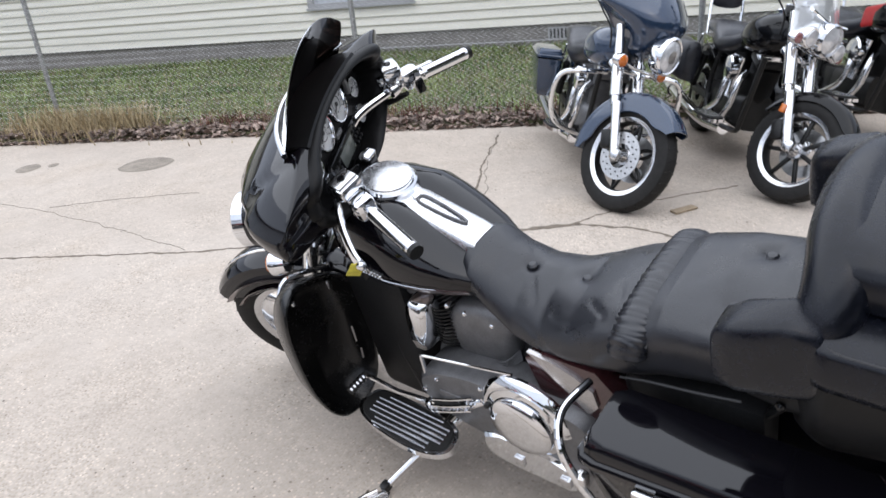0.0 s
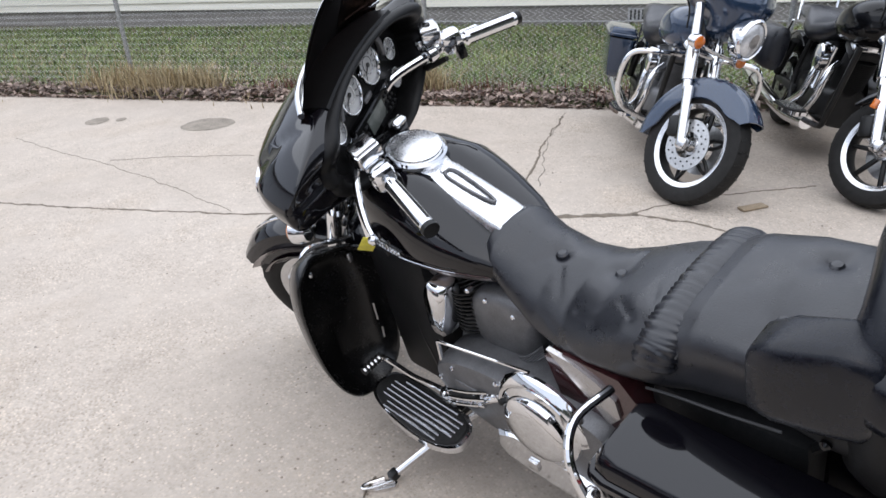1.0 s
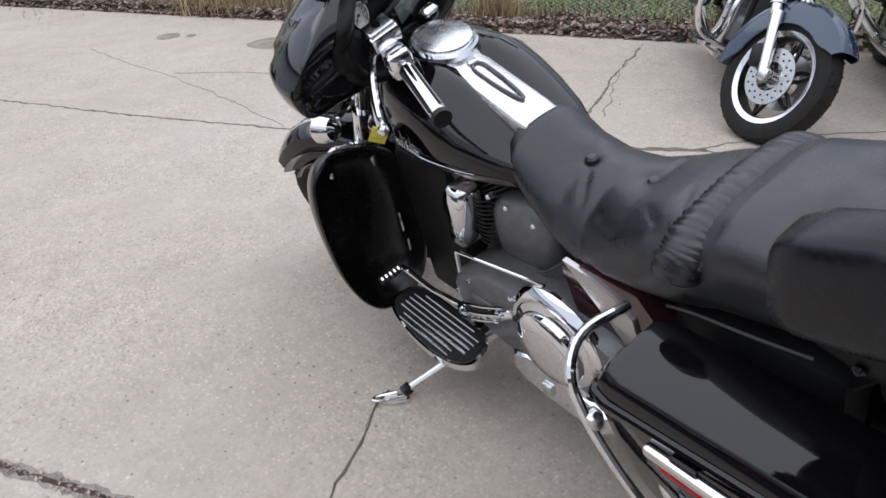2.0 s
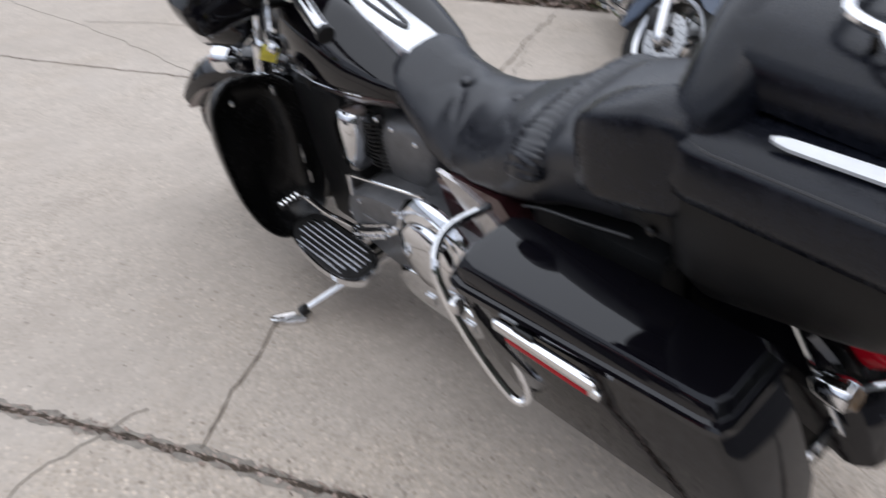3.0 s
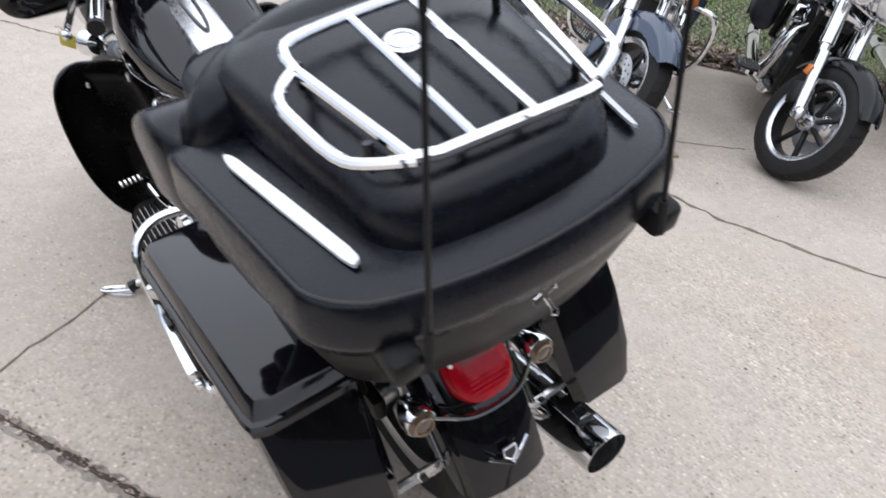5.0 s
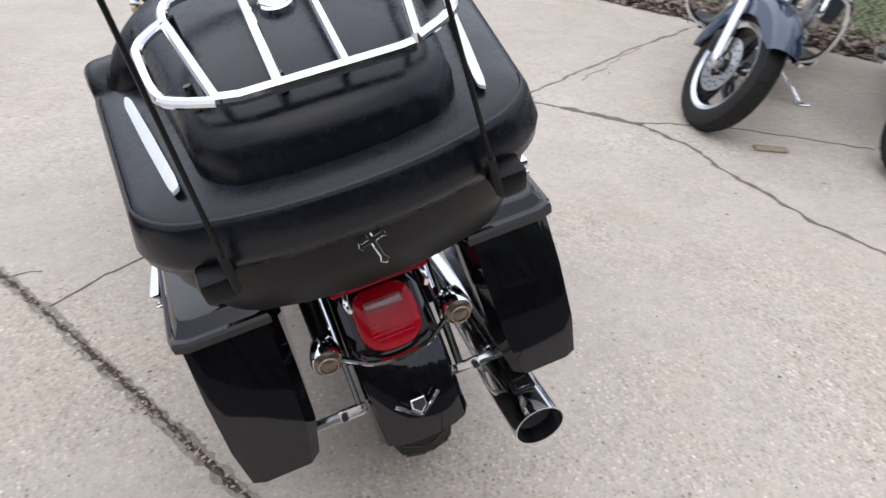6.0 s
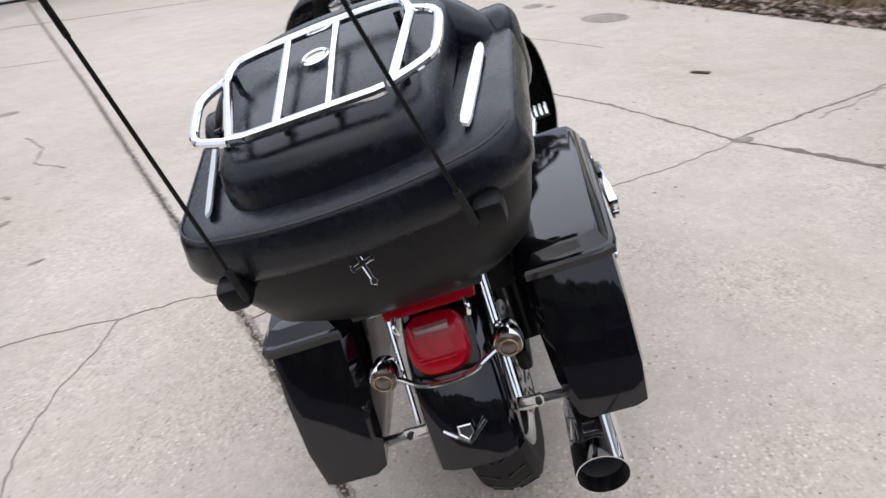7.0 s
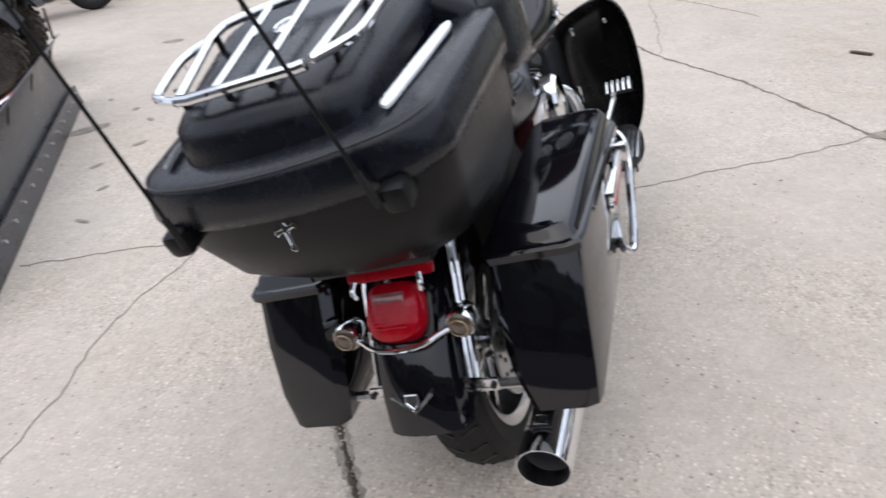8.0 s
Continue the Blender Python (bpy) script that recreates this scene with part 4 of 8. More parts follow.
def tour_fairing(root, W, paint, inner):
    """The fork-mounted fairing: a domed brow between two rounded wings, a padded rim round the instrument panel, and the headlamp."""
    half = [(0, 0.985), (0.08, 0.982), (0.15, 0.985), (0.22, 1.005), (0.30, 1.030), (0.37, 1.056), (0.43, 1.084), (0.466, 1.120), (0.476, 1.164), (0.456, 1.204), (0.414, 1.236),
            (0.355, 1.260), (0.28, 1.274), (0.20, 1.285), (0.10, 1.292), (0, 1.295)]
    outline = spline([(x, 0, z) for x, z in half + [(-x, z) for x, z in half[-2:0:-1]]], 6, True)
    mid = Vector((0, 0, 1.13))

    def front_y(x, z, k):
        crease = 0.255 + 0.085 * min(1, max(0, (1.29 - z) / 0.15))
        b = min(1, max(0, (abs(x) - 0.08) / 0.16))
        b = b * b * (3 - 2 * b)
        nose = smooth_profile(z, BROW)
        return nose * (1 - b) + min(nose, 1.50 - 0.35 * max(0, 1.11 - z)) * b - 0.70 * x * x - 0.10 * k ** 8 - 0.020 * math.exp(-((abs(x) - crease) / 0.022) ** 2) * min(1, max(0, (z - 1.02) / 0.1)) * (1 - k ** 12)

    rings = []
    for k in (0.06, 0.14, 0.22, 0.30, 0.38, 0.46, 0.53, 0.60, 0.66, 0.72, 0.78, 0.83, 0.88, 0.92, 0.95, 0.975, 0.99, 1.0):
        rings.append([(q.x * k, front_y(q.x * k, mid.z + (q.z - mid.z) * k, k), mid.z + (q.z - mid.z) * k) for q in outline])
    rear = lambda x: 1.215 - 0.04 * abs(x)  # noqa: E731
    for f in (0.12, 0.3, 0.55, 0.8, 1.0):
        row = []
        for q in outline:
            wing = min(1, abs(q.x) / 0.46) ** 3
            y = front_y(q.x, q.z, 1)
            row.append((q.x * (1 - (0.02 + 0.22 * wing) * f ** 1.6), y * (1 - f) + min(rear(q.x), y - 0.02) * f, q.z + ((1.165 - q.z) * (0.28 if q.z > 1.165 else 0.50) * wing + (mid.z - q.z) * 0.02) * f ** 1.6))
        rings.append(row)
    edge = rings[-1]
    skin = loft(rings, cap=False)
    bmesh.ops.holes_fill(skin, edges=[e for e in skin.edges if e.is_boundary and all(v.co.y > 1.5 and abs(v.co.x) < 0.05 for v in e.verts)], sides=0)
    shell = part("outer_fairing", skin, paint, root, "gloss batwing fairing shell", smooth=75, m=W)
    # padded rim, then the recessed panel
    rows = [[(x, y + 0.004, z) for x, y, z in edge]]
    for k, dy in ((0.992, -0.010), (0.965, -0.019), (0.925, -0.023), (0.88, -0.020), (0.845, -0.008), (0.825, 0.010), (0.815, 0.030)):
        rows.append([(x * k, y + dy, mid.z + (z - mid.z) * k) for x, y, z in edge])
    for k in (0.80, 0.66, 0.48, 0.28, 0.1):
        rows.append([(x * k, 1.262 - 0.06 * (x * k) ** 2, mid.z + (z - mid.z) * k) for x, y, z in edge])
    panel = part("inner_fairing", loft(rows, cap="end"), inner, root, "black inner fairing panel with padded rim", smooth=60, m=W)
    shelf = [[(x, y, z) for y, z in ((1.330 - 1.45 * x * x, 1.300 - 0.32 * x * x), (1.275 - 0.8 * x * x, 1.303 - 0.32 * x * x), (1.205 - 0.2 * x * x, 1.297 - 0.30 * x * x), (1.200 - 0.2 * x * x, 1.285 - 0.2 * x * x), (1.330 - 1.45 * x * x, 1.280 - 0.25 * x * x))] for x in (-0.215, -0.17, -0.11, -0.05, 0, 0.05, 0.11, 0.17, 0.215)]
    part("panel_cap", loft(shelf), inner, panel, smooth=50, m=W)
    c = (0, 1.655, 0.860)
    lamp = part("headlamp", lathe([(0.094, -0.04), (0.100, 0.04), (0.102, 0.075), (0.092, 0.088), (0.082, 0.083), (0.082, 0.02)], c, "Y", 32), M["chrome"], root, "round chrome headlamp", m=W)
    part("lens", lathe([(0.083, 0.062), (0.078, 0.078), (0.06, 0.089), (0.03, 0.096), (0.004, 0.098)], c, "Y", 32), M["head_lens"], lamp, m=W)
    part("nacelle", lathe([(0.075, -0.14), (0.102, -0.09), (0.108, -0.02), (0.104, 0.03)], c, "Y", 32, cap=False), paint, lamp, m=W)
    return shell, panel


def instruments(panel, S):
    """Round dials with bezels, the radio with its screen and keys, the brow over the two large dials."""
    spin = Vector((0, -1.0, 0.03)).normalized().to_track_quat("Z", "Y").to_matrix().to_4x4()
    for x, z, r in ((-0.067, 1.203, 0.056), (0.067, 1.203, 0.056), (-0.183, 1.172, 0.032), (0.186, 1.174, 0.032), (0.160, 1.094, 0.032), (-0.160, 1.094, 0.032)):
        at = Matrix.Translation((x, 1.252 - 0.06 * x * x, z)) @ spin
        dial = part("dial", lathe([(r, -0.03), (r, 0.010), (r * 0.96, 0.016), (r * 0.90, 0.016), (r * 0.86, 0.008), (r * 0.84, 0.004)], (0, 0, 0), "Z", 32), M["chrome"], panel, "chrome bezel dial with pale face", m=S @ at)
        part("dial_face", lathe([(r * 0.86, 0.0), (r * 0.86, 0.006), (0.002, 0.007)], (0, 0, 0), "Z", 28), M["gauge"], dial, m=S @ at)
        part("dial_ring", lathe([(r * 0.46, 0.0066), (r * 0.46, 0.0085), (r * 0.40, 0.0085), (r * 0.40, 0.0066)], (0, 0, 0), "Z", 24, cap=False), M["chrome_satin"], dial, m=S @ at)
        ticks = [xf(box((0, r * 0.68, 0.0085), (r * 0.045, r * 0.2, 0.001)), pose(0, 0, 0, 0, 0, a)) for a in range(-130, 131, 26)]
        ticks.append(xf(box((0, r * 0.28, 0.0095), (r * 0.06, r * 0.62, 0.0015)), pose(0, 0, 0, 0, 0, 118)))
        ticks.append(lathe([(r * 0.12, 0.008), (r * 0.12, 0.011)], (0, 0, 0), "Z", 12))
        part("dial_marks", join(*ticks), M["gauge_mark"], dial, m=S @ at)
    at = Matrix.Translation((0.0, 1.252, 1.078)) @ spin
    radio = part("radio", box((0, 0, 0), (0.245, 0.088, 0.03), 0.008), M["gloss_plastic"], panel, "flush radio with grey screen", m=S @ at)
    part("screen", box((-0.008, 0.004, 0.016), (0.105, 0.046, 0.004), 0.001), M["lcd"], radio, m=S @ at)
    for dx in (-0.098, -0.078, 0.066, 0.084, 0.102):
        for dy in (-0.022, 0.0, 0.020):
            part("key", box((dx, dy, 0.016), (0.010, 0.010, 0.006), 0.002), M["matte_black"], radio, m=S @ at)
    part("badge", box((0, 0.066, 0.012), (0.046, 0.016, 0.008), 0.004), M["engine_grey"], radio, m=S @ at)
    hood = [(-0.150, 1.238, 1.185), (-0.138, 1.228, 1.232), (-0.105, 1.220, 1.262), (-0.05, 1.217, 1.272), (0.05, 1.217, 1.272), (0.105, 1.220, 1.262), (0.138, 1.228, 1.232), (0.150, 1.238, 1.185)]
    part("dial_hood", tube(hood, 0.010, 8, per=5), M["engine_grey"], panel, "thin bright brow over the dials", m=S)


def windshield(root, S, hw, z0, z1, y0, material, label, rake=0.52, wrap=1.15, fall=0.34, taper=0.16, flatten=0.0, curl=0.0):
    cols, rows = 22, 12
    front, back = [], []
    for j in range(rows + 1):
        v = j / rows
        for i in range(cols + 1):
            u = i / cols * 2 - 1
            w = hw * (1 - taper * v ** 1.5)
            z = z0 + (z1 - z0) * v * (1 - fall * abs(u) ** 2.2 * v) - 0.03 * (1 - v) * abs(u) ** 2
            x = u * w
            y = y0 - (wrap - flatten * v) * x * x - rake * (z - z0) - curl * max(0, z - z0 - 0.11) ** 2
            front.append((x, y, z))
            back.append((x, y - 0.004, z))
    n = len(front)
    faces = []
    c = cols + 1
    for j in range(rows):
        for i in range(cols):
            a = j * c + i
            faces.append((a, a + 1, a + c + 1, a + c))
            faces.append((n + a + c, n + a + c + 1, n + a + 1, n + a))
    rim = [i for i in range(c)] + [j * c + cols for j in range(1, rows + 1)] + [rows * c + i for i in range(cols - 1, -1, -1)] + [j * c for j in range(rows - 1, 0, -1)]
    for a, b in zip(rim, rim[1:] + rim[:1]):
        faces.append((b, a, n + a, n + b))
    ob = part("windshield", (front + back, faces), material, root, label, smooth=60, m=S)
    return ob


def handlebar(root, S, full=True):
    bar = part("handlebar", tube([(-0.43, 0.92, 1.095), (-0.30, 1.06, 1.12), (-0.22, 1.15, 1.125), (-0.13, 1.235, 1.11), (-0.06, 1.27, 1.06), (0.06, 1.27, 1.06),
                                  (0.13, 1.235, 1.11), (0.22, 1.155, 1.118), (0.31, 1.07, 1.106), (0.45, 0.945, 1.070)], 0.0135, 10, per=5), M["chrome"], root, "chrome handlebar", m=S)
    for sx in (-1, 1):
        ends = ((-0.315, 1.045, 1.120), (-0.432, 0.915, 1.096)) if sx < 0 else ((0.325, 1.057, 1.102), (0.452, 0.943, 1.069))
        grip = part("grip", tube(ends, 0.0195, 14), M["chrome"], bar, "chrome grip with black rubber ribs", m=S)
        d = (Vector(ends[1]) - Vector(ends[0])).normalized()
        if full:
            for k in range(4):
                off = Matrix.Rotation(radians(90 * k + 20), 3, d) @ d.orthogonal().normalized() * 0.0175
                part("rubber_rib", tube([Vector(ends[0]) + d * 0.012 + off, Vector(ends[1]) - d * 0.012 + off], 0.0042, 6), M["rubber"], grip, m=S)
        part("end_cap", tube([Vector(ends[1]), Vector(ends[1]) + d * 0.014], 0.021, 14), M["black_metal"], grip, m=S)
        part("switch_housing", box((sx * 0.285, 1.083, 1.124), (0.062, 0.066, 0.066), 0.018, m=pose(0, 0, 0, 0, 0, sx * 40)), M["chrome"], bar, m=S)
        part("switch_block", box((sx * 0.280, 1.060, 1.094), (0.036, 0.03, 0.05), 0.008, m=pose(0, 0, 0, 0, 0, sx * 40)), M["gloss_plastic"], bar, m=S)
        part("master_cylinder", box((sx * 0.255, 1.122, 1.172), (0.078, 0.060, 0.044), 0.012, m=pose(0, 0, 0, 8, 0, sx * 30)), M["chrome"], bar, "chrome fluid reservoir", m=S)
        part("lever", tube([(sx * 0.250, 1.16, 1.145), (sx * 0.29, 1.155, 1.125), (sx * 0.345, 1.135, 1.095), (sx * 0.405, 1.10, 1.072), (sx * 0.436, 1.075, 1.064)], 0.009, 8, per=4, flat=1.7), M["chrome"], bar, "chrome hand lever", m=S)
        if full:
            part("reservoir_cap", box((sx * 0.255, 1.122, 1.196), (0.066, 0.050, 0.008), 0.003, m=pose(0, 0, 0, 8, 0, sx * 30)), M["chrome_satin"], bar, m=S)
            part("sight_glass", lathe([(0.011, 0.0), (0.011, 0.003), (0.007, 0.004)], (sx * 0.255, 1.122, 1.2), "Z", 14), M["gloss_plastic"], bar, m=S)
            part("lever_pivot", lathe([(0.012, -0.018), (0.016, -0.012), (0.016, 0.012), (0.012, 0.018)], (sx * 0.252, 1.162, 1.142), "Z", 14), M["chrome"], bar, m=S)
            part("bar_clamp", xf(lathe([(0.018, -0.016), (0.024, -0.012), (0.024, 0.012), (0.018, 0.016)], (0, 0, 0), "X", 16), pose(sx * 0.235, 1.128, 1.122, 0, 0, -sx * 42)), M["chrome"], bar, m=S)
        if full and sx > 0:
            part("hose_boot", tube([(0.258, 1.175, 1.062), (0.246, 1.13, 1.080), (0.240, 1.09, 1.096)], 0.011, 10, taper=0.008), M["rubber"], bar, "black rubber brake hose boot", m=S)
        part("lever_ball", lathe([(0.002, -0.014), (0.010, -0.009), (0.0135, 0), (0.010, 0.009), (0.002, 0.014)], (sx * 0.440, 1.071, 1.062), "Y", 12), M["chrome"], bar, m=S)
        part("cable", tube([(sx * 0.245, 1.165, 1.12), (sx * 0.215, 1.23, 1.06), (sx * 0.15, 1.29, 0.98), (sx * 0.06, 1.26, 0.88)], 0.005, 6, per=4), M["black_metal"], bar, m=S)
    return bar


def fork(root, S, lights=True):
    for sx in (-1, 1):
        leg = part("fork_leg", tube([(sx * 0.105, 1.69, 0.31), (sx * 0.105, 1.535, 0.60)], 0.03, 16), M["chrome"], root, "chrome fork leg", m=S)
        part("fork_tube", tube([(sx * 0.105, 1.53, 0.58), (sx * 0.105, 1.31, 1.02)], 0.026, 14), M["chrome"], leg, m=S)
        part("fork_cover", tube([(sx * 0.105, 1.505, 0.63), (sx * 0.105, 1.40, 0.84)], 0.036, 16), M["chrome"], leg, m=S)
        part("axle_clamp", box((sx * 0.105, 1.70, 0.32), (0.06, 0.07, 0.075), 0.02), M["chrome_satin"], leg, m=S)
        part("caliper", box((sx * 0.10, 1.585, 0.38), (0.06, 0.075, 0.12), 0.018, m=pose(0, 0, 0, 25)), M["black_metal"], leg, m=S)
    part("triple_clamp", box((0, 1.40, 0.79), (0.26, 0.09, 0.045), 0.015, m=pose(0, 0, 0, -26)), M["chrome"], root, m=S)
    part("steering_neck", tube([(0, 1.42, 0.72), (0, 1.25, 1.06)], 0.04, 14), M["black_metal"], root, m=S)
    if lights:
        part("lamp_bar", tube([(-0.17, 1.50, 0.825), (-0.08, 1.50, 0.815), (0.08, 1.50, 0.815), (0.17, 1.50, 0.825)], 0.011, 8, per=4), M["chrome"], root, m=S)
        for sx in (-1, 1):
            sig = part("turn_signal", lathe([(0.014, -0.05), (0.034, -0.035), (0.042, 0.0), (0.042, 0.018), (0.037, 0.024)], (sx * 0.190, 1.50, 0.83), "Y", 20), M["chrome"], root, "round chrome turn signal with amber lens", m=S)
            part("lens", lathe([(0.037, 0.02), (0.033, 0.03), (0.018, 0.037), (0.002, 0.039)], (sx * 0.190, 1.50, 0.83), "Y", 20), M["amber"], sig, m=S)


def arc_fender(c, r, w, a0, a1, drop, n=22, thick=0.006, flare=0.0):
    """A wheel cover swept round an axle at c from angle a0 to a1 (degrees, 0 rear, 90 up), with sides that hang by drop."""
    prof = [(-1.0, -drop), (-1.0, -drop * 0.45), (-0.97, -0.012), (-0.86, 0.008), (-0.6, 0.020), (-0.25, 0.026), (0.25, 0.026), (0.6, 0.020), (0.86, 0.008), (0.97, -0.012), (1.0, -drop * 0.45), (1.0, -drop)]
    loop = [(x * w / 2, h) for x, h in prof] + [(x * (w / 2 - thick), h - thick) for x, h in prof[::-1]]
    rings = []
    for k in range(n + 1):
        f = k / n
        a = radians(a0 + (a1 - a0) * f)
        fade = min(1, 0.35 + min(f, 1 - f) * 6)
        rings.append([(c[0] + x, c[1] - (r + (h * fade if h < -0.013 else h) + flare * f * f) * math.cos(a), c[2] + (r + (h * fade if h < -0.013 else h) + flare * f * f) * math.sin(a)) for x, h in loop])
    return loft(rings)


def front_end(root, steer, paint, second=None, wheel="solid", wheel_mat="chrome_satin", fender_mat=None, lights=True, wheel_r=0.32, slim=False, dark=False, disc=(1, -1), front_reach=156, ahead=0.0):
    turn = steered(steer)
    S = turn @ Matrix.Translation((0, ahead, ahead * 0.1))
    axle = (0, 1.70, min(0.32, wheel_r))
    wheel_parts(root, S @ Matrix.Translation(axle), wheel_r, 0.115, M[wheel_mat], 7 if wheel == "solid" else 6, wheel, disc=disc, dark=dark)
    f = part("front_fender", arc_fender(axle, wheel_r + (0.018 if slim else 0.035), 0.13 if slim else 0.165, 28 if slim else -12, 148 if slim else front_reach, 0.035 if slim else 0.10), fender_mat or paint, root, "deep front fender", m=S)
    if second:
        for sx in (-1, 1):
            for name, low, half, colour, text in (("fender_band", 0.046, 0.024, second, "silver rose colour band"), ("fender_stripe", 0.088, 0.014, M["paint_maroon"], "maroon lower stripe")):
                pts = []
                for k in range(15):
                    a = radians(4 + (front_reach - 5) * k / 14)
                    r = wheel_r + 0.035 - low
                    pts.append((axle[0] + sx * 0.0845, axle[1] - r * math.cos(a), axle[2] + r * math.sin(a)))
                part(name, tube(pts, half, 8, flat=0.14), colour, f, text, m=S)
        part("fender_trim", tube([(0, axle[1] + (wheel_r + 0.062) * math.cos(radians(t)), axle[2] + (wheel_r + 0.062) * math.sin(radians(t))) for t in range(20, 100, 8)], 0.006, 8), M["chrome"], f, m=S)
    fork(root, S, lights=lights)
    return turn


def tank(root, paint, band=None, console=True):
    secs = [(1.315, 0.035, 0.90, 0.03, 0.05), (1.29, 0.085, 0.885, 0.055, 0.10), (1.22, 0.148, 0.875, 0.10, 0.142), (1.12, 0.180, 0.87, 0.122, 0.152), (1.0, 0.190, 0.865, 0.125, 0.138),
            (0.94, 0.183, 0.858, 0.12, 0.110), (0.88, 0.172, 0.85, 0.112, 0.078), (0.80, 0.146, 0.835, 0.09, 0.045), (0.75, 0.122, 0.82, 0.07, 0.030), (0.71, 0.085, 0.81, 0.05, 0.02)]

    def valley(ring):
        out = []
        for x, y, z in ring:
            dip = 0.034 * math.cos(min(1, abs(x) / 0.085) * math.pi / 2) ** 2 * min(1, max(0, (y - 0.80) / 0.15)) if z > 0.87 else 0
            out.append((x, y, z - dip))
        return out

    body = part("fuel_tank", loft([valley(oval(0, cz, hw * 1.05, hb, ht, y, 2.75, 72)) for y, hw, cz, hb, ht in secs]), paint, root, "gloss teardrop fuel tank", smooth=60)
    if band:
        def flank(y):
            a = next(k for k in range(len(secs) - 1) if secs[k][0] >= y >= secs[k + 1][0])
            f = (secs[a][0] - y) / (secs[a][0] - secs[a + 1][0])
            return [p + (q - p) * f for p, q in zip(secs[a], secs[a + 1])]

        def on_side(y, angle, out=0.0):
            _, hw, cz, hb, ht = flank(y)
            c, sn = math.cos(radians(angle)), math.sin(radians(angle))
            return (math.copysign(abs(c) ** (2 / 2.75), c) * hw * 1.05 + out * c, y, cz + math.copysign(abs(sn) ** (2 / 2.75), sn) * (ht if sn > 0 else hb) + out * sn)

        for sx in (-1, 1):
            def strip(upper, lower, out):
                rows = []
                for k in range(25):
                    y = 1.26 - 0.50 * k / 24
                    lo, hi = lower(k / 24), upper(k / 24)
                    outer = [on_side(y, lo + (hi - lo) * m / 6, out) for m in range(7)]
                    inner = [on_side(y, lo + (hi - lo) * m / 6, -0.004) for m in range(7)]
                    rows.append([(sx * x, yy, z) for x, yy, z in outer + inner[::-1]])
                return loft(rows)

            part("tank_band", strip(lambda f: -17 - 3 * math.sin(f * 3.1), lambda f: -56, 0.0012), band, body, "silver rose band along the tank's lower edge", smooth=50)
            part("pinstripe", strip(lambda f: -12 - 3 * math.sin(f * 3.1), lambda f: -15 - 3 * math.sin(f * 3.1), 0.0016), M["paint_maroon"], body, smooth=50)
            strokes = []
            for k in range(9):
                y = 1.118 - 0.0125 * k
                tall = 11 if k in (0, 4) else 6
                foot, head = on_side(y + 0.004, -13.5, 0.005), on_side(y - 0.007, -13.5 + tall, 0.005)
                strokes.append(tube([(sx * x, yy, z) for x, yy, z in (foot, head)], 0.0034, 6))
                bow = on_side(y - 0.009, -12.5, 0.005)
                strokes.append(tube([(sx * x, yy, z) for x, yy, z in (head, bow)], 0.0018, 6))
            line = [on_side(1.128 - 0.024 * k, -14.5 + 0.25 * k, 0.005) for k in range(13)]
            strokes.append(tube([(sx * x, y, z) for x, y, z in line], 0.0032, 6, taper=0.0010))
            part("side_badge", join(*strokes), M["chrome"], body, "raised silver script badge")
    if console:
        rows = []
        for y, hw, lift in ((1.155, 0.05, 0.022), (1.10, 0.062, 0.024), (1.03, 0.056, 0.022), (0.95, 0.053, 0.020), (0.87, 0.052, 0.018), (0.80, 0.052, 0.016), (0.77, 0.050, 0.012)):
            top = 0.886 + 0.36 * (y - 0.76)
            rows.append([(-hw - 0.012, y, top - 0.05), (-hw - 0.004, y, top - 0.002), (-hw + 0.008, y, top + lift * 0.5), (0, y, top + lift * 0.72), (hw - 0.008, y, top + lift * 0.5), (hw + 0.004, y, top - 0.002), (hw + 0.012, y, top - 0.05)])
        dash = part("tank_console", loft(rows), M["chrome_soft"], body, "chrome tank console", smooth=50)
        slope = math.degrees(math.atan(0.36))
        inset = [((0.0155 + 0.006 * math.sin(t)) * math.copysign(abs(math.cos(t)) ** 0.7, math.cos(t)), 0.082 * math.copysign(abs(math.sin(t)) ** (0.55 if math.sin(t) > 0 else 0.9), math.sin(t)), 0) for t in (2 * math.pi * k / 32 for k in range(32))]
        z_at = lambda y: 0.886 + 0.36 * (y - 0.76) + 0.0165  # noqa: E731
        part("console_rim", xf(tube(inset, 0.0045, 6, closed=True), pose(0, 0.90, z_at(0.90), slope)), M["engine_grey"], dash)
        part("console_badge", xf(box((0, 0, 0), (0.03, 0.014, 0.006), 0.003), pose(0, 0.985, z_at(0.985) + 0.002, slope)), M["chrome_satin"], dash)
        door = part("fuel_door", xf(lathe([(0.072, -0.03), (0.075, 0.004), (0.072, 0.010), (0.064, 0.0125), (0.03, 0.0145), (0.002, 0.015)], (0, 0, 0), "Z", 36), pose(0, 1.085, z_at(1.085) + 0.008, slope - 6)), M["chrome_soft"], dash, "round chrome fuel door")
        part("door_ring", xf(lathe([(0.080, -0.02), (0.086, 0.004), (0.080, 0.010), (0.075, 0.004), (0.075, -0.02)], (0, 0, 0), "Z", 36, cap=False), pose(0, 1.085, z_at(1.085) + 0.002, slope - 6)), M["chrome"], door)
        barrel = pose(0.046, 1.205, 1.035, 28)
        part("ignition_switch", xf(lathe([(0.036, -0.04), (0.036, 0.0), (0.031, 0.012), (0.027, 0.026), (0.002, 0.027)], (0, 0, 0), "Z", 24), barrel), M["gloss_plastic"], dash)
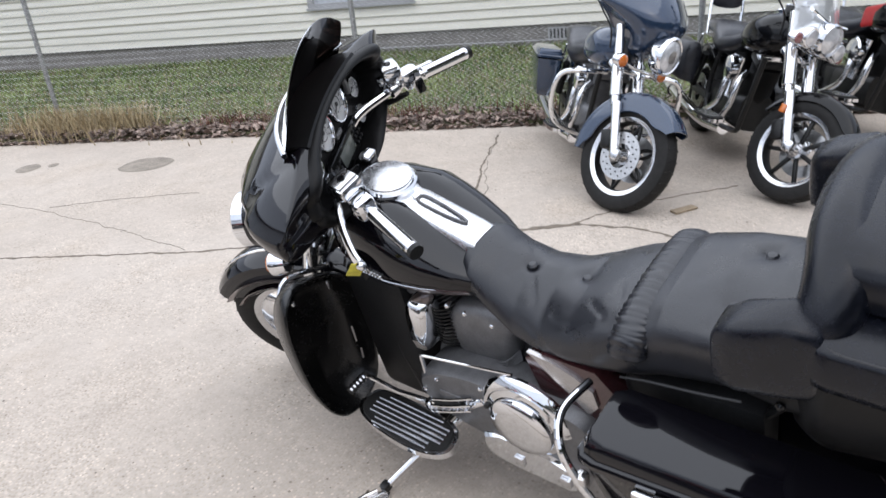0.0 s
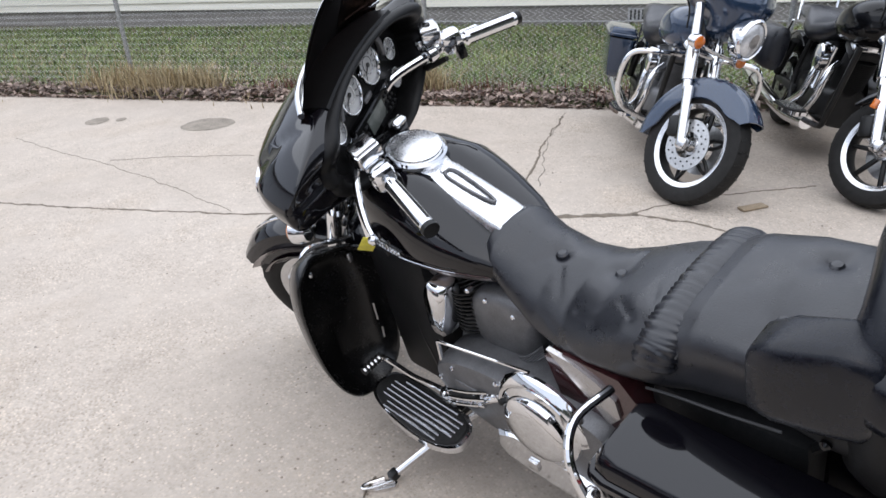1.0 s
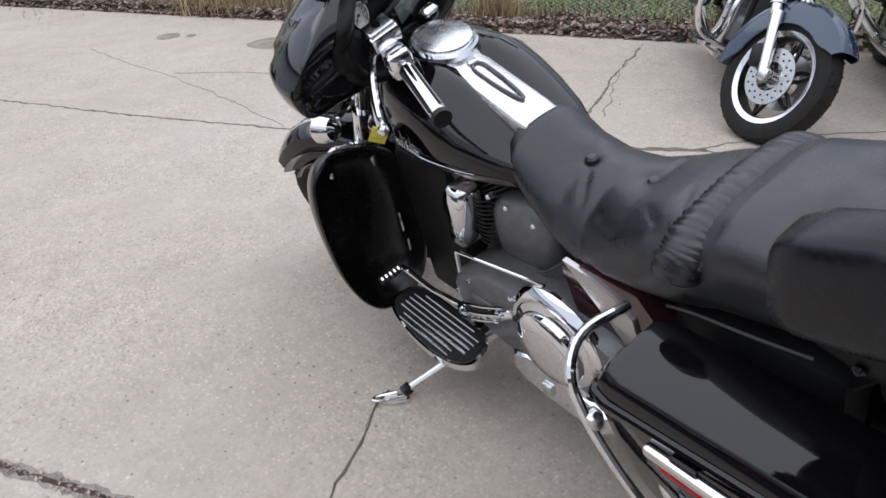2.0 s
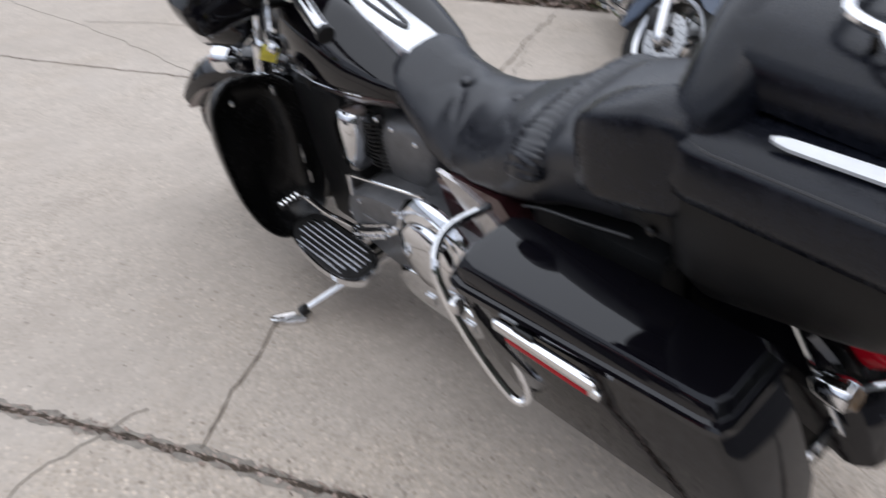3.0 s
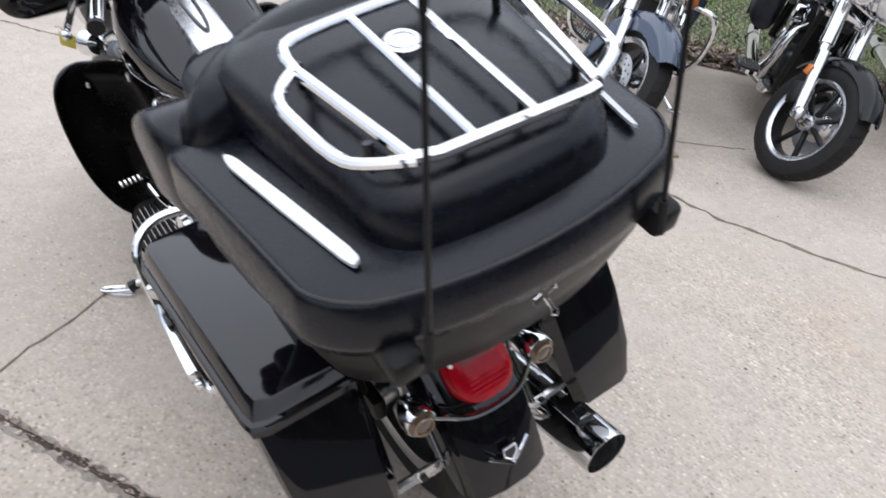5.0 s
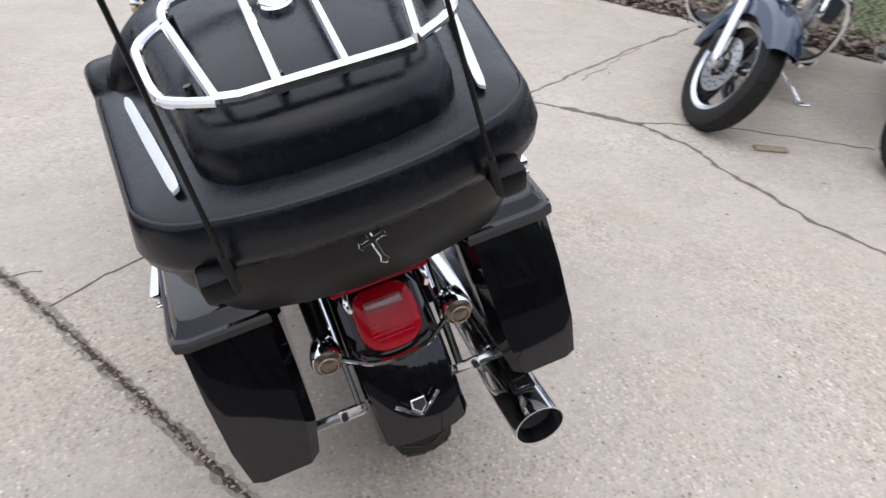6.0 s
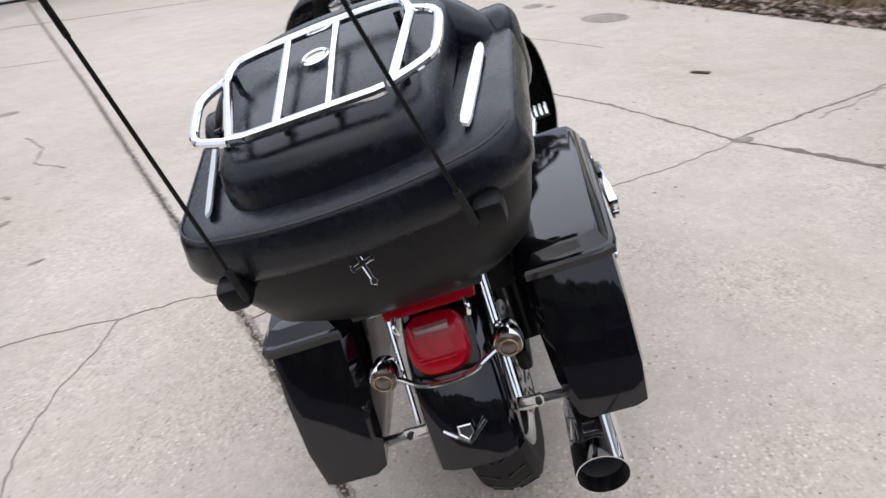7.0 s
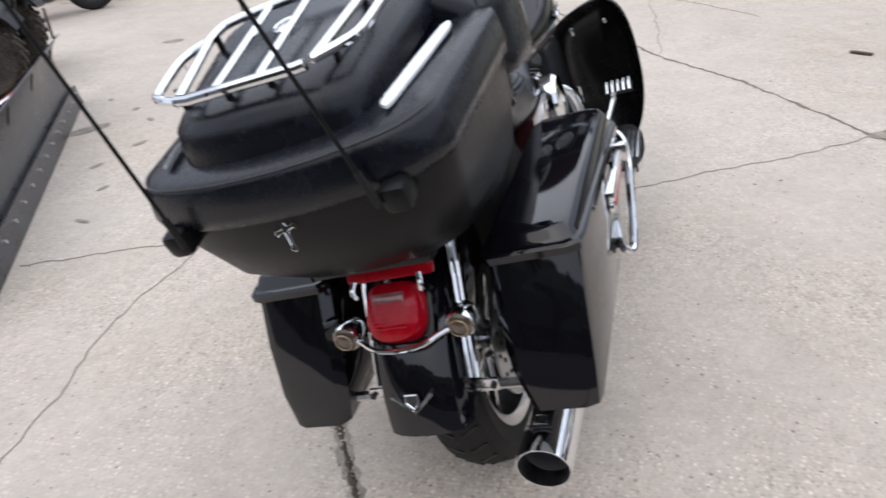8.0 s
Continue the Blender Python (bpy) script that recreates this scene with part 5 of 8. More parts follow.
        part("ignition_knob", xf(box((0, 0, 0.036), (0.052, 0.032, 0.02), 0.0095, 3), barrel @ pose(0, 0, 0, 0, 0, 15)), M["chrome"], dash, "chrome ignition knob")
        part("dash_panel", box((-0.005, 1.19, 1.01), (0.115, 0.09, 0.06), 0.02, m=pose(0, 0, 0, 24)), M["gloss_plastic"], dash)
    return body


def engine(root, left_primary=True, case="engine_grey"):
    grey = M[case]
    eng = part("crankcase", loft([oval(0, 0.36, hw, 0.12, 0.12, y, 4, 24) for y, hw in ((0.50, 0.07), (0.53, 0.12), (0.70, 0.13), (0.95, 0.13), (1.0, 0.10))]), grey, root, "grey engine crankcase")
    for tilt, cy in ((22, 0.665), (-22, 0.905)):
        prof = []
        for k in range(20):
            h = 0.0128 * k
            prof += [(0.080, h), (0.098, h + 0.0025), (0.098, h + 0.0065), (0.080, h + 0.009)]
        m = pose(0, cy, 0.45, tilt, 0, 0)
        cyl = part("cylinder", lathe(prof, (0, 0, 0), "Z", 28), grey, eng, "finned black-grey cylinder", smooth=20, m=m)
        part("cylinder_head", box((0, 0, 0.285), (0.21, 0.165, 0.055), 0.02), grey, cyl, m=m)
        part("rocker_cover", box((0, 0, 0.325), (0.205, 0.14, 0.05), 0.024), M["chrome"], cyl, "chrome rocker cover", m=m)
        for dx in (-0.06, 0.06):
            for dy in (-0.05, 0.05):
                part("head_bolt", lathe([(0.009, 0), (0.009, 0.01), (0.006, 0.014)], (dx, dy, 0.348), "Z", 8), M["chrome"], cyl, m=m)
    part("air_cleaner", lathe([(0.02, 0.05), (0.075, 0.058), (0.084, 0.07), (0.084, 0.108), (0.074, 0.12), (0.03, 0.127), (0.003, 0.128)], (0.07, 0.80, 0.62), "X", 32), M["chrome"], eng, "round chrome air cleaner")
    for dy in (0.70, 0.745, 0.83, 0.875):
        part("pushrod_tube", tube([(0.135, 0.5 * (dy + 0.79), 0.42), (0.115, dy, 0.70)], 0.011, 8), M["chrome"], eng)
    part("gearbox", box((0, 0.42, 0.36), (0.2, 0.24, 0.2), 0.03), grey, eng)
    horn = []
    for z, w, cy, out in ((0.545, 0.012, 0.970, 0.010), (0.556, 0.030, 0.966, 0.022), (0.60, 0.042, 0.958, 0.030), (0.66, 0.047, 0.946, 0.034), (0.71, 0.045, 0.938, 0.034), (0.735, 0.038, 0.934, 0.026), (0.747, 0.022, 0.932, 0.012)):
        horn.append([(-0.168 - out * d, cy + sy * w, z) for sy, d in ((-1, 0), (-0.86, 0.6), (-0.55, 1), (0.55, 1), (0.86, 0.6), (1, 0))] + [(-0.13, cy + w, z), (-0.13, cy - w, z)])
    part("horn_cover", loft(horn), M["chrome"], eng, "chrome waterfall horn cover", smooth=60)
    if left_primary:
        shroud = []
        for x, s in ((-0.07, 1.0), (-0.118, 1.0), (-0.134, 0.9), (-0.142, 0.7), (-0.146, 0.35)):
            shroud.append([(x, 0.758 + 0.118 * s * math.copysign(abs(math.cos(t)) ** 0.7, math.cos(t)), 0.635 + 0.104 * s * math.copysign(abs(math.sin(t)) ** 0.7, math.sin(t)) - 0.18 * s * 0.100 * math.cos(t)) for t in (2 * math.pi * k / 32 for k in range(32))])
        cover = part("cylinder_shroud", loft(shroud), grey, eng, "rounded grey cylinder head casting", smooth=60)
        for k in range(6):
            part("cooling_fin", tube([(-0.125, 0.735 - 0.004 * k, 0.566 - 0.008 * k), (-0.150, 0.70 - 0.004 * k, 0.572 - 0.008 * k), (-0.150, 0.665, 0.592 - 0.008 * k), (-0.118, 0.640, 0.610 - 0.008 * k)], 0.0028, 6, per=4), grey, cover)
        for k in range(11):
            z = 0.580 + 0.0135 * k
            part("cooling_fin", tube([(-0.100, 0.935, z), (-0.146, 0.915, z - 0.004), (-0.152, 0.880, z - 0.006), (-0.135, 0.850, z - 0.006)], 0.0042, 6, per=3, flat=0.7), M["black_metal"], cover)
        for y, z in ((0.70, 0.70), (0.79, 0.715), (0.85, 0.725)):
            part("casting_bolt", lathe([(0.008, 0.01), (0.008, -0.008), (0.005, -0.011)], (-0.134, y, z), "X", 8), M["chrome"], cover)
        ring = []
        for x, s in ((-0.12, 1.0), (-0.215, 1.0), (-0.238, 0.94), (-0.243, 0.8)):
            pts = []
            for k in range(40):
                t = 2 * math.pi * k / 40
                c, sn = math.cos(t), math.sin(t)
                yy = 0.66 + 0.315 * s * math.copysign(abs(c) ** 0.62, c)
                zz = 0.445 + (0.125 + 0.030 * -c) * s * math.copysign(abs(sn) ** 0.75, sn)
                pts.append((x, yy, zz))
            ring.append(pts)
        prim = part("primary_cover", loft(ring), grey, eng, "grey primary chain cover")
        part("derby_cover", lathe([(0.122, -0.015), (0.122, -0.040), (0.116, -0.050), (0.106, -0.053), (0.098, -0.056), (0.096, -0.072), (0.088, -0.080), (0.060, -0.085), (0.030, -0.087), (0.002, -0.0875)], (-0.20, 0.572, 0.487), "X", 48), M["chrome"], prim, "round chrome clutch cover")
        band = [(-0.238, 0.572 + 0.134 * math.cos(radians(a)), 0.487 + 0.134 * math.sin(radians(a))) for a in range(10, 190, 12)]
        part("cover_band", tube(band, 0.020, 8, flat=0.5), M["chrome"], prim, "broad chrome edge")
        low = []
        for x, s in ((-0.17, 1), (-0.242, 1.0), (-0.256, 0.9)):
            low.append([(x, 0.585 + 0.175 * s * c, 0.318 + 0.062 * s * sn) for c, sn in ((1, -0.2), (0.95, 0.5), (0.6, 1), (-0.4, 0.9), (-0.95, 0.4), (-1, -0.4), (-0.8, -1), (0.3, -1), (0.85, -0.8))])
        part("lower_trim", loft(low), M["chrome"], prim, "chrome lower primary trim")
        for y, z in ((0.47, 0.30), (0.62, 0.305)):
            part("trim_badge", box((-0.260, y, z), (0.010, 0.032, 0.034), 0.003), M["chrome_satin"], prim)
        part("inspection_cover", box((-0.238, 0.83, 0.45), (0.02, 0.10, 0.05), 0.008), grey, prim)
        for k in range(9):
            t = 2 * math.pi * k / 9
            part("cover_screw", lathe([(0.008, 0), (0.008, -0.008), (0.005, -0.011)], (-0.236, 0.66 + 0.285 * math.cos(t), 0.445 + 0.105 * math.sin(t)), "X", 8), M["chrome"], prim)
        part("shift_rod", tube([(-0.215, 0.945, 0.560), (-0.22, 0.60, 0.632)], 0.0046, 8), M["chrome"], eng, "thin chrome shift rod")
    for sx in (-1, 1):
        part("frame_rail", tube([(sx * 0.11, 1.20, 0.75), (sx * 0.12, 1.12, 0.35), (sx * 0.12, 1.02, 0.24), (sx * 0.12, 0.45, 0.24), (sx * 0.11, 0.30, 0.42), (sx * 0.10, 0.36, 0.72)], 0.018, 10, per=4), M["black_metal"], root)
    for dy, z in ((0.0, 0.0), (-0.22, 0.05)):
        part("exhaust_pipe", tube([(0.10, 0.96 + dy, 0.62), (0.17, 1.03 + dy, 0.56), (0.19, 1.02 + dy, 0.40), (0.19, 0.86 + dy, 0.25 + z), (0.18, 0.55, 0.22 + z)], 0.022, 12, per=5), M["chrome"], eng, "chrome exhaust header")
    return eng


def saddlebag(root, sx, paint, strip=True):
    """A hard saddlebag with an overhanging lid, side trim and reflector."""
    rings = []
    for z, xo0, xo1, xi0, xi1, y0, y1 in ((0.358, 0.338, 0.333, 0.235, 0.22, -0.345, 0.205), (0.370, 0.355, 0.352, 0.222, 0.21, -0.366, 0.228), (0.45, 0.372, 0.362, 0.205, 0.19, -0.352, 0.262),
                                           (0.56, 0.388, 0.368, 0.20, 0.185, -0.31, 0.285), (0.655, 0.398, 0.370, 0.20, 0.185, -0.262, 0.30)):
        rings.append([(sx * x, y, z) for x, y in ((xo0 - 0.03, y1), (xo0 - 0.008, y1 - 0.012), (xo0, y1 - 0.045), (xo1, y0 + 0.035), (xo1 - 0.006, y0 + 0.010), (xo1 - 0.03, y0), (xi1 + 0.02, y0), (xi1, y0 + 0.02), (xi0, y1 - 0.03), (xi0 + 0.02, y1))])
    bag = part("saddlebag", loft(rings), paint, root, "gloss black hard saddlebag", smooth=40)
    lid = []
    for z, g, yy in ((0.652, 0.0, 0.0), (0.656, 0.010, 0.010), (0.671, 0.011, 0.011), (0.677, 0.007, 0.007), (0.679, 0.0, 0.0), (0.682, -0.002, -0.003), (0.700, -0.013, -0.012),
                     (0.7040, -0.017, -0.016), (0.7055, -0.025, -0.024)):
        xo0, xo1, xi0, xi1, y0, y1 = 0.398 + g, 0.370 + g, 0.20 - g, 0.185 - g, -0.262 - yy, 0.30 + yy
        dz = lambda y: 0.03 * (y + 0.26) / 0.56 * (1 if z > 0.68 else 0.4)  # noqa: E731
        lid.append([(sx * x, y, z + dz(y)) for x, y in ((xo0 - 0.03, y1), (xo0 - 0.008, y1 - 0.012), (xo0, y1 - 0.045), (xo1, y0 + 0.035), (xo1 - 0.006, y0 + 0.010), (xo1 - 0.03, y0), (xi1 + 0.02, y0), (xi1, y0 + 0.02), (xi0, y1 - 0.03), (xi0 + 0.02, y1))])
    part("lid", loft(lid), paint, bag, "gloss black lid with raised rim", smooth=28)
    if strip:
        trim = part("side_trim", box((sx * 0.409, 0.055, 0.650), (0.022, 0.235, 0.026), 0.008), M["chrome"], bag, "chrome side trim with red reflector")
        part("reflector", box((sx * 0.4085, 0.045, 0.630), (0.019, 0.19, 0.015), 0.004), M["red_lens"], trim, "red reflector strip")
        part("trim_plate", box((sx * 0.4065, -0.055, 0.629), (0.018, 0.03, 0.020), 0.006), M["chrome"], trim)
        part("latch", box((sx * 0.406, 0.10, 0.662), (0.012, 0.05, 0.02), 0.004), M["gloss_plastic"], bag)
        hoop = [(0.22, 0.36, 0.715), (0.33, 0.37, 0.725), (0.395, 0.345, 0.695), (0.41, 0.31, 0.62)] if sx < 0 else [(0.24, 0.36, 0.60), (0.34, 0.365, 0.635), (0.395, 0.345, 0.63), (0.41, 0.315, 0.58)]
        hoop += [(0.405, 0.25, 0.50), (0.395, 0.185, 0.405), (0.385, 0.155, 0.395), (0.372, 0.150, 0.42), (0.368, 0.175, 0.48), (0.36, 0.205, 0.54)]
        guard = part("bag_guard", tube([(sx * x, y, z) for x, y, z in hoop], 0.0105, 10, per=5), M["chrome"], root, "chrome saddlebag guard rail")
        part("guard_clamp", box((sx * 0.40, 0.30, 0.60), (0.035, 0.03, 0.05), 0.01), M["chrome_satin"], guard)
    return bag


def rear_end(root, paint, wheel="solid", dark=False):
    axle = (0, -0.06, 0.315)
    wheel_parts(root, Matrix.Translation((0, -0.01, 0.305)), 0.305, 0.14, M["chrome_satin"], 7, wheel, disc=(1,), dark=dark)
    f = part("rear_fender", arc_fender(axle, 0.345, 0.185, 10, 128, 0.11, 26, flare=-0.0), paint, root, "gloss rear fender")
    for sx in (-1, 1):
        part("swingarm", box((sx * 0.105, 0.15, 0.33), (0.035, 0.46, 0.06), 0.012), M["black_metal"], root)
        part("shock_absorber", tube([(sx * 0.135, -0.03, 0.36), (sx * 0.135, 0.12, 0.62)], 0.028, 12), M["black_metal"], root)
        if sx > 0:
            part("fender_strut", tube([(0.108, -0.165, 0.73), (0.108, -0.33, 0.44)], 0.0085, 10), M["chrome"], root, "slim chrome fender strut")
        rail = part("bag_bracket", tube([(sx * 0.095, -0.32, 0.41), (sx * 0.20, -0.315, 0.405)], 0.011, 8), M["chrome_satin"], root)
        part("bracket_plate", box((sx * 0.125, -0.325, 0.415), (0.05, 0.008, 0.032), 0.003), M["chrome_satin"], rail)
        part("bracket_bolt", lathe([(0.007, -0.004), (0.007, -0.012)], (sx * 0.14, -0.325, 0.417), "Y", 8), M["black_metal"], rail)
    return f


def muffler(root, sx):
    ex = part("muffler", tube([(sx * 0.16, 0.95, 0.23), (sx * 0.19, 0.62, 0.205), (sx * 0.215, 0.30, 0.225), (sx * 0.220, 0.05, 0.245), (sx * 0.218, -0.28, 0.272)], 0.042, 20, per=5, taper=0.047), M["chrome"], root, "chrome muffler with slash-cut tip")
    d = pose(sx * 0.220, -0.430, 0.279, -5) @ Matrix.Scale(1.03, 4)
    def slashed(bm):
        for v in bm.verts:
            if v.co.y < 0.06:
                v.co.y -= 0.18 * v.co.z * (1 - v.co.y / 0.06)
        return bm

    tip = part("muffler_tip", xf(slashed(lathe([(0.0535, 0.215), (0.0540, 0.01), (0.0530, 0.0), (0.0505, 0.0), (0.0495, 0.008), (0.0485, 0.06)], (0, 0, 0), "Y", 32, cap=False)), d), M["chrome"], ex)
    part("tip_bore", xf(lathe([(0.0484, 0.05), (0.0480, 0.14), (0.002, 0.141)], (0, 0, 0), "Y", 24, cap=False), d), M["engine_grey"], tip)
    part("muffler_badge", box((sx * 0.220, -0.335, 0.3325), (0.050, 0.075, 0.006), 0.0028), M["black_metal"], ex)
    part("badge_mark", join(box((sx * 0.220, -0.365, 0.3365), (0.030, 0.004, 0.003), 0.001), box((sx * 0.220, -0.340, 0.3365), (0.030, 0.004, 0.003), 0.001), box((sx * 0.207, -0.3525, 0.3365), (0.004, 0.025, 0.003), 0.001), box((sx * 0.233, -0.3525, 0.3365), (0.004, 0.025, 0.003), 0.001)), M["chrome"], ex)
    part("muffler_strap", tube([(sx * 0.219, -0.18, 0.263), (sx * 0.219, -0.20, 0.265)], 0.0485, 24), M["chrome_satin"], ex)
    return ex


def floorboard(root, sx):
    pts = []
    for x, y in ((-0.125, -0.13), (-0.13, 0.15), (-0.08, 0.20), (-0.03, 0.19), (0.0, 0.11), (0.012, -0.04), (-0.005, -0.14), (-0.05, -0.18)):
        pts.append((x, y))
    outer = [(sx * (0.37 + q.x), 1.0 + q.y) for q in spline([(x, y, 0) for x, y in pts], 4, True)]
    tilt = lambda x, y: 0.325 + 0.05 * (y - 1.0) + 0.06 * (0.33 - abs(x))  # noqa: E731
    plate = part("floorboard", loft([[(x, y, tilt(x, y) - 0.022) for x, y in outer], [(x, y, tilt(x, y)) for x, y in outer]]), M["chrome"], root, "half-moon floorboard with black rubber ribs")
    cx, cy = sx * 0.315, 1.0
    part("tread_pad", loft([[(cx + (x - cx) * 0.9, cy + (y - cy) * 0.92, tilt(x, y)) for x, y in outer], [(cx + (x - cx) * 0.88, cy + (y - cy) * 0.91, tilt(x, y) + 0.008) for x, y in outer]]), M["rubber"], plate)
    for k in range(7):
        x = sx * (0.262 + 0.0165 * k)
        reach = 0.145 if 0 < k < 5 else 0.11
        part("tread_rib", tube([(x, 1.0 - reach, tilt(x, 1.0 - reach) + 0.010), (x, 1.0 + reach, tilt(x, 1.0 + reach) + 0.010)], 0.0042, 6), M["chrome_satin"], plate)
    part("board_bracket", tube([(sx * 0.12, 0.93, 0.30), (sx * 0.24, 0.93, 0.305)], 0.014, 8), M["black_metal"], plate)
    return plate


def leg_shield(root, sx):
    """The lower fairing: a deep hollow shield behind the front wheel."""
    edge = [(0.15, 0.745), (0.25, 0.79), (0.33, 0.80), (0.382, 0.762), (0.408, 0.68), (0.415, 0.55), (0.405, 0.42), (0.365, 0.29), (0.295, 0.205), (0.20, 0.20), (0.115, 0.28), (0.085, 0.48), (0.10, 0.66)]
    loop = spline([(x, 0, z) for x, z in edge], 4, True)
    mid = Vector((0.27, 0, 0.53))
    loop = [mid + (q - mid) - Vector((0.012 * sx, 0, 0)) for q in loop]

    def ring(k, y, wy=0.0):
        return [(sx * (mid.x + (q.x - mid.x) * k), y + wy * (q.z - 0.55) - 0.30 * max(0, q.x - 0.30), mid.z + (q.z - mid.z) * k) for q in loop]

    outer = [ring(k, y + 0.035, -0.05) for k, y in ((0.35, 1.425), (0.6, 1.412), (0.78, 1.385), (0.90, 1.345), (0.975, 1.30), (1.0, 1.275), (0.995, 1.266), (0.975, 1.263), (0.95, 1.270), (0.90, 1.305), (0.80, 1.345), (0.6, 1.368), (0.3, 1.375))]
    sh = part("leg_shield", loft(outer), M["shield_plastic"], root, "hollow black lower fairing", smooth=50)
    part("shield_stud", lathe([(0.009, 0), (0.009, -0.008), (0.004, -0.011)], (sx * 0.30, 1.37, 0.70), "Y", 10), M["chrome_satin"], sh)
    for z0, z1 in ((0.455, 0.385), (0.350, 0.305)):
        part("shield_clip", tube([(sx * 0.150, 1.345, z0 + 0.03), (sx * 0.154, 1.347, z1 + 0.03)], 0.007, 8), M["chrome"], sh)
    part("shield_knob", box((sx * 0.18, 1.325, 0.70), (0.02, 0.02, 0.035), 0.006), M["chrome_satin"], sh)
    bar = part("engine_guard", tube([(sx * 0.10, 1.40, 0.70), (sx * 0.22, 1.49, 0.70), (sx * 0.29, 1.49, 0.62), (sx * 0.325, 1.48, 0.47), (sx * 0.335, 1.43, 0.33), (sx * 0.27, 1.40, 0.235), (sx * 0.15, 1.43, 0.25)], 0.011, 10, per=5), M["chrome"], root, "chrome engine guard bar")
    return sh


def seat_block(root):
    secs = [(0.795, 0.07, 0.845, 0.03, 0.040, 2.6), (0.785, 0.10, 0.838, 0.055, 0.058, 2.4), (0.76, 0.125, 0.818, 0.075, 0.076, 2.1), (0.70, 0.138, 0.765, 0.08, 0.104, 1.7), (0.62, 0.158, 0.722, 0.06, 0.126, 1.55), (0.53, 0.180, 0.718, 0.055, 0.120, 1.6),
            (0.44, 0.197, 0.742, 0.07, 0.108, 1.95), (0.36, 0.20, 0.765, 0.08, 0.112, 2.5), (0.30, 0.198, 0.785, 0.09, 0.108, 2.8), (0.25, 0.196, 0.805, 0.095, 0.114, 3.0), (0.20, 0.196, 0.83, 0.10, 0.112, 3.0),
            (0.10, 0.20, 0.86, 0.105, 0.100, 3.0), (0.0, 0.20, 0.87, 0.095, 0.095, 3.0), (-0.08, 0.19, 0.875, 0.09, 0.09, 3.0), (-0.11, 0.16, 0.88, 0.06, 0.06, 3.0)]
    rings = [oval(0, cz, hw, hb, ht, y, e, 110) for y, hw, cz, hb, ht, e in secs]
    dents = [(-0.009, 0.622), (-0.004, 0.462), (-0.10, 0.066), (0.078, 0.05)]
    creases = [((0.022, 0.455), (0.075, 0.45), 0.007), ((-0.045, 0.60), (-0.105, 0.565), 0.005), ((-0.13, 0.50), (-0.155, 0.43), 0.006), ((-0.10, 0.40), (-0.14, 0.35), 0.005), ((-0.05, 0.345), (-0.09, 0.325), 0.004),
               ((0.055, 0.07), (0.02, 0.11), 0.006), ((-0.075, 0.075), (-0.03, 0.095), 0.005), ((-0.125, 0.075), (-0.165, 0.10), 0.005), ((0.09, 0.34), (0.13, 0.40), 0.005), ((-0.02, 0.13), (-0.05, 0.17), 0.004),
               ((0.015, 0.63), (0.05, 0.65), 0.004), ((-0.03, 0.64), (-0.07, 0.665), 0.004), ((0.105, 0.035), (0.15, 0.02), 0.005), ((-0.10, 0.04), (-0.115, 0.0), 0.005)]

    def gap(x, y, a, b):
        dx, dy = b[0] - a[0], b[1] - a[1]
        t = min(1, max(0, ((x - a[0]) * dx + (y - a[1]) * dy) / (dx * dx + dy * dy)))
        return math.hypot(x - a[0] - t * dx, y - a[1] - t * dy)

    fine = []
    for a, b in zip(rings, rings[1:]):
        for k in range(9):
            fine.append([tuple(Vector(p).lerp(Vector(q), k / 9)) for p, q in zip(a, b)])
    fine.append(rings[-1])
    out = []
    for r in fine:
        row = []
        for x, y, z in r:
            low = sum((0.013 * math.exp(-((x - dx) ** 2 + (y - dy) ** 2) / 0.0004) + 0.010 * math.exp(-((x - dx) ** 2 + (y - dy) ** 2) / 0.004)) for dx, dy in dents) if z > 0.79 else 0
            low += sum(0.8 * cd * math.exp(-(gap(x, y, ca, cb) / 0.006) ** 2) for ca, cb, cd in creases) if z > 0.74 else 0
            wave = 0.0018 * noise.noise((x * 11, y * 11, z * 11)) + 0.0005 * noise.noise((x * 50, y * 38, z * 50))
            crease = 0.004 * math.exp(-((z - 0.755 - 0.35 * (y - 0.55)) / 0.006) ** 2) if abs(x) > 0.14 and 0.45 < y < 0.66 else 0
            row.append((x * (1 + wave * 2 - crease * 3), y, z - low + wave))
        out.append(row)
    s = part("seat", loft(out), M["leather"], root, "black leather two-up seat with buttons and creases", smooth=70)
    for dx, dy in dents:
        zt = max(z for r in fine for x, y, z in r if abs(y - dy) < 0.03 and abs(x - dx) < 0.05)
        part("seat_button", lathe([(0.014, -0.01), (0.0145, 0.0), (0.010, 0.005), (0.002, 0.006)], (dx, dy, zt - 0.020), "Z", 14), M["leather"], s)
    roll = []
    for k in range(121):
        f = k / 120
        a = math.pi * (0.02 + 0.96 * f)
        x = -0.200 * math.cos(a)
        z = 0.805 + 0.098 * math.sin(a) ** 0.6
        y = 0.266 - 0.014 * math.sin(a)
        roll.append((x, y, z))
    pts = [Vector(p) for p in roll]
    rings = []
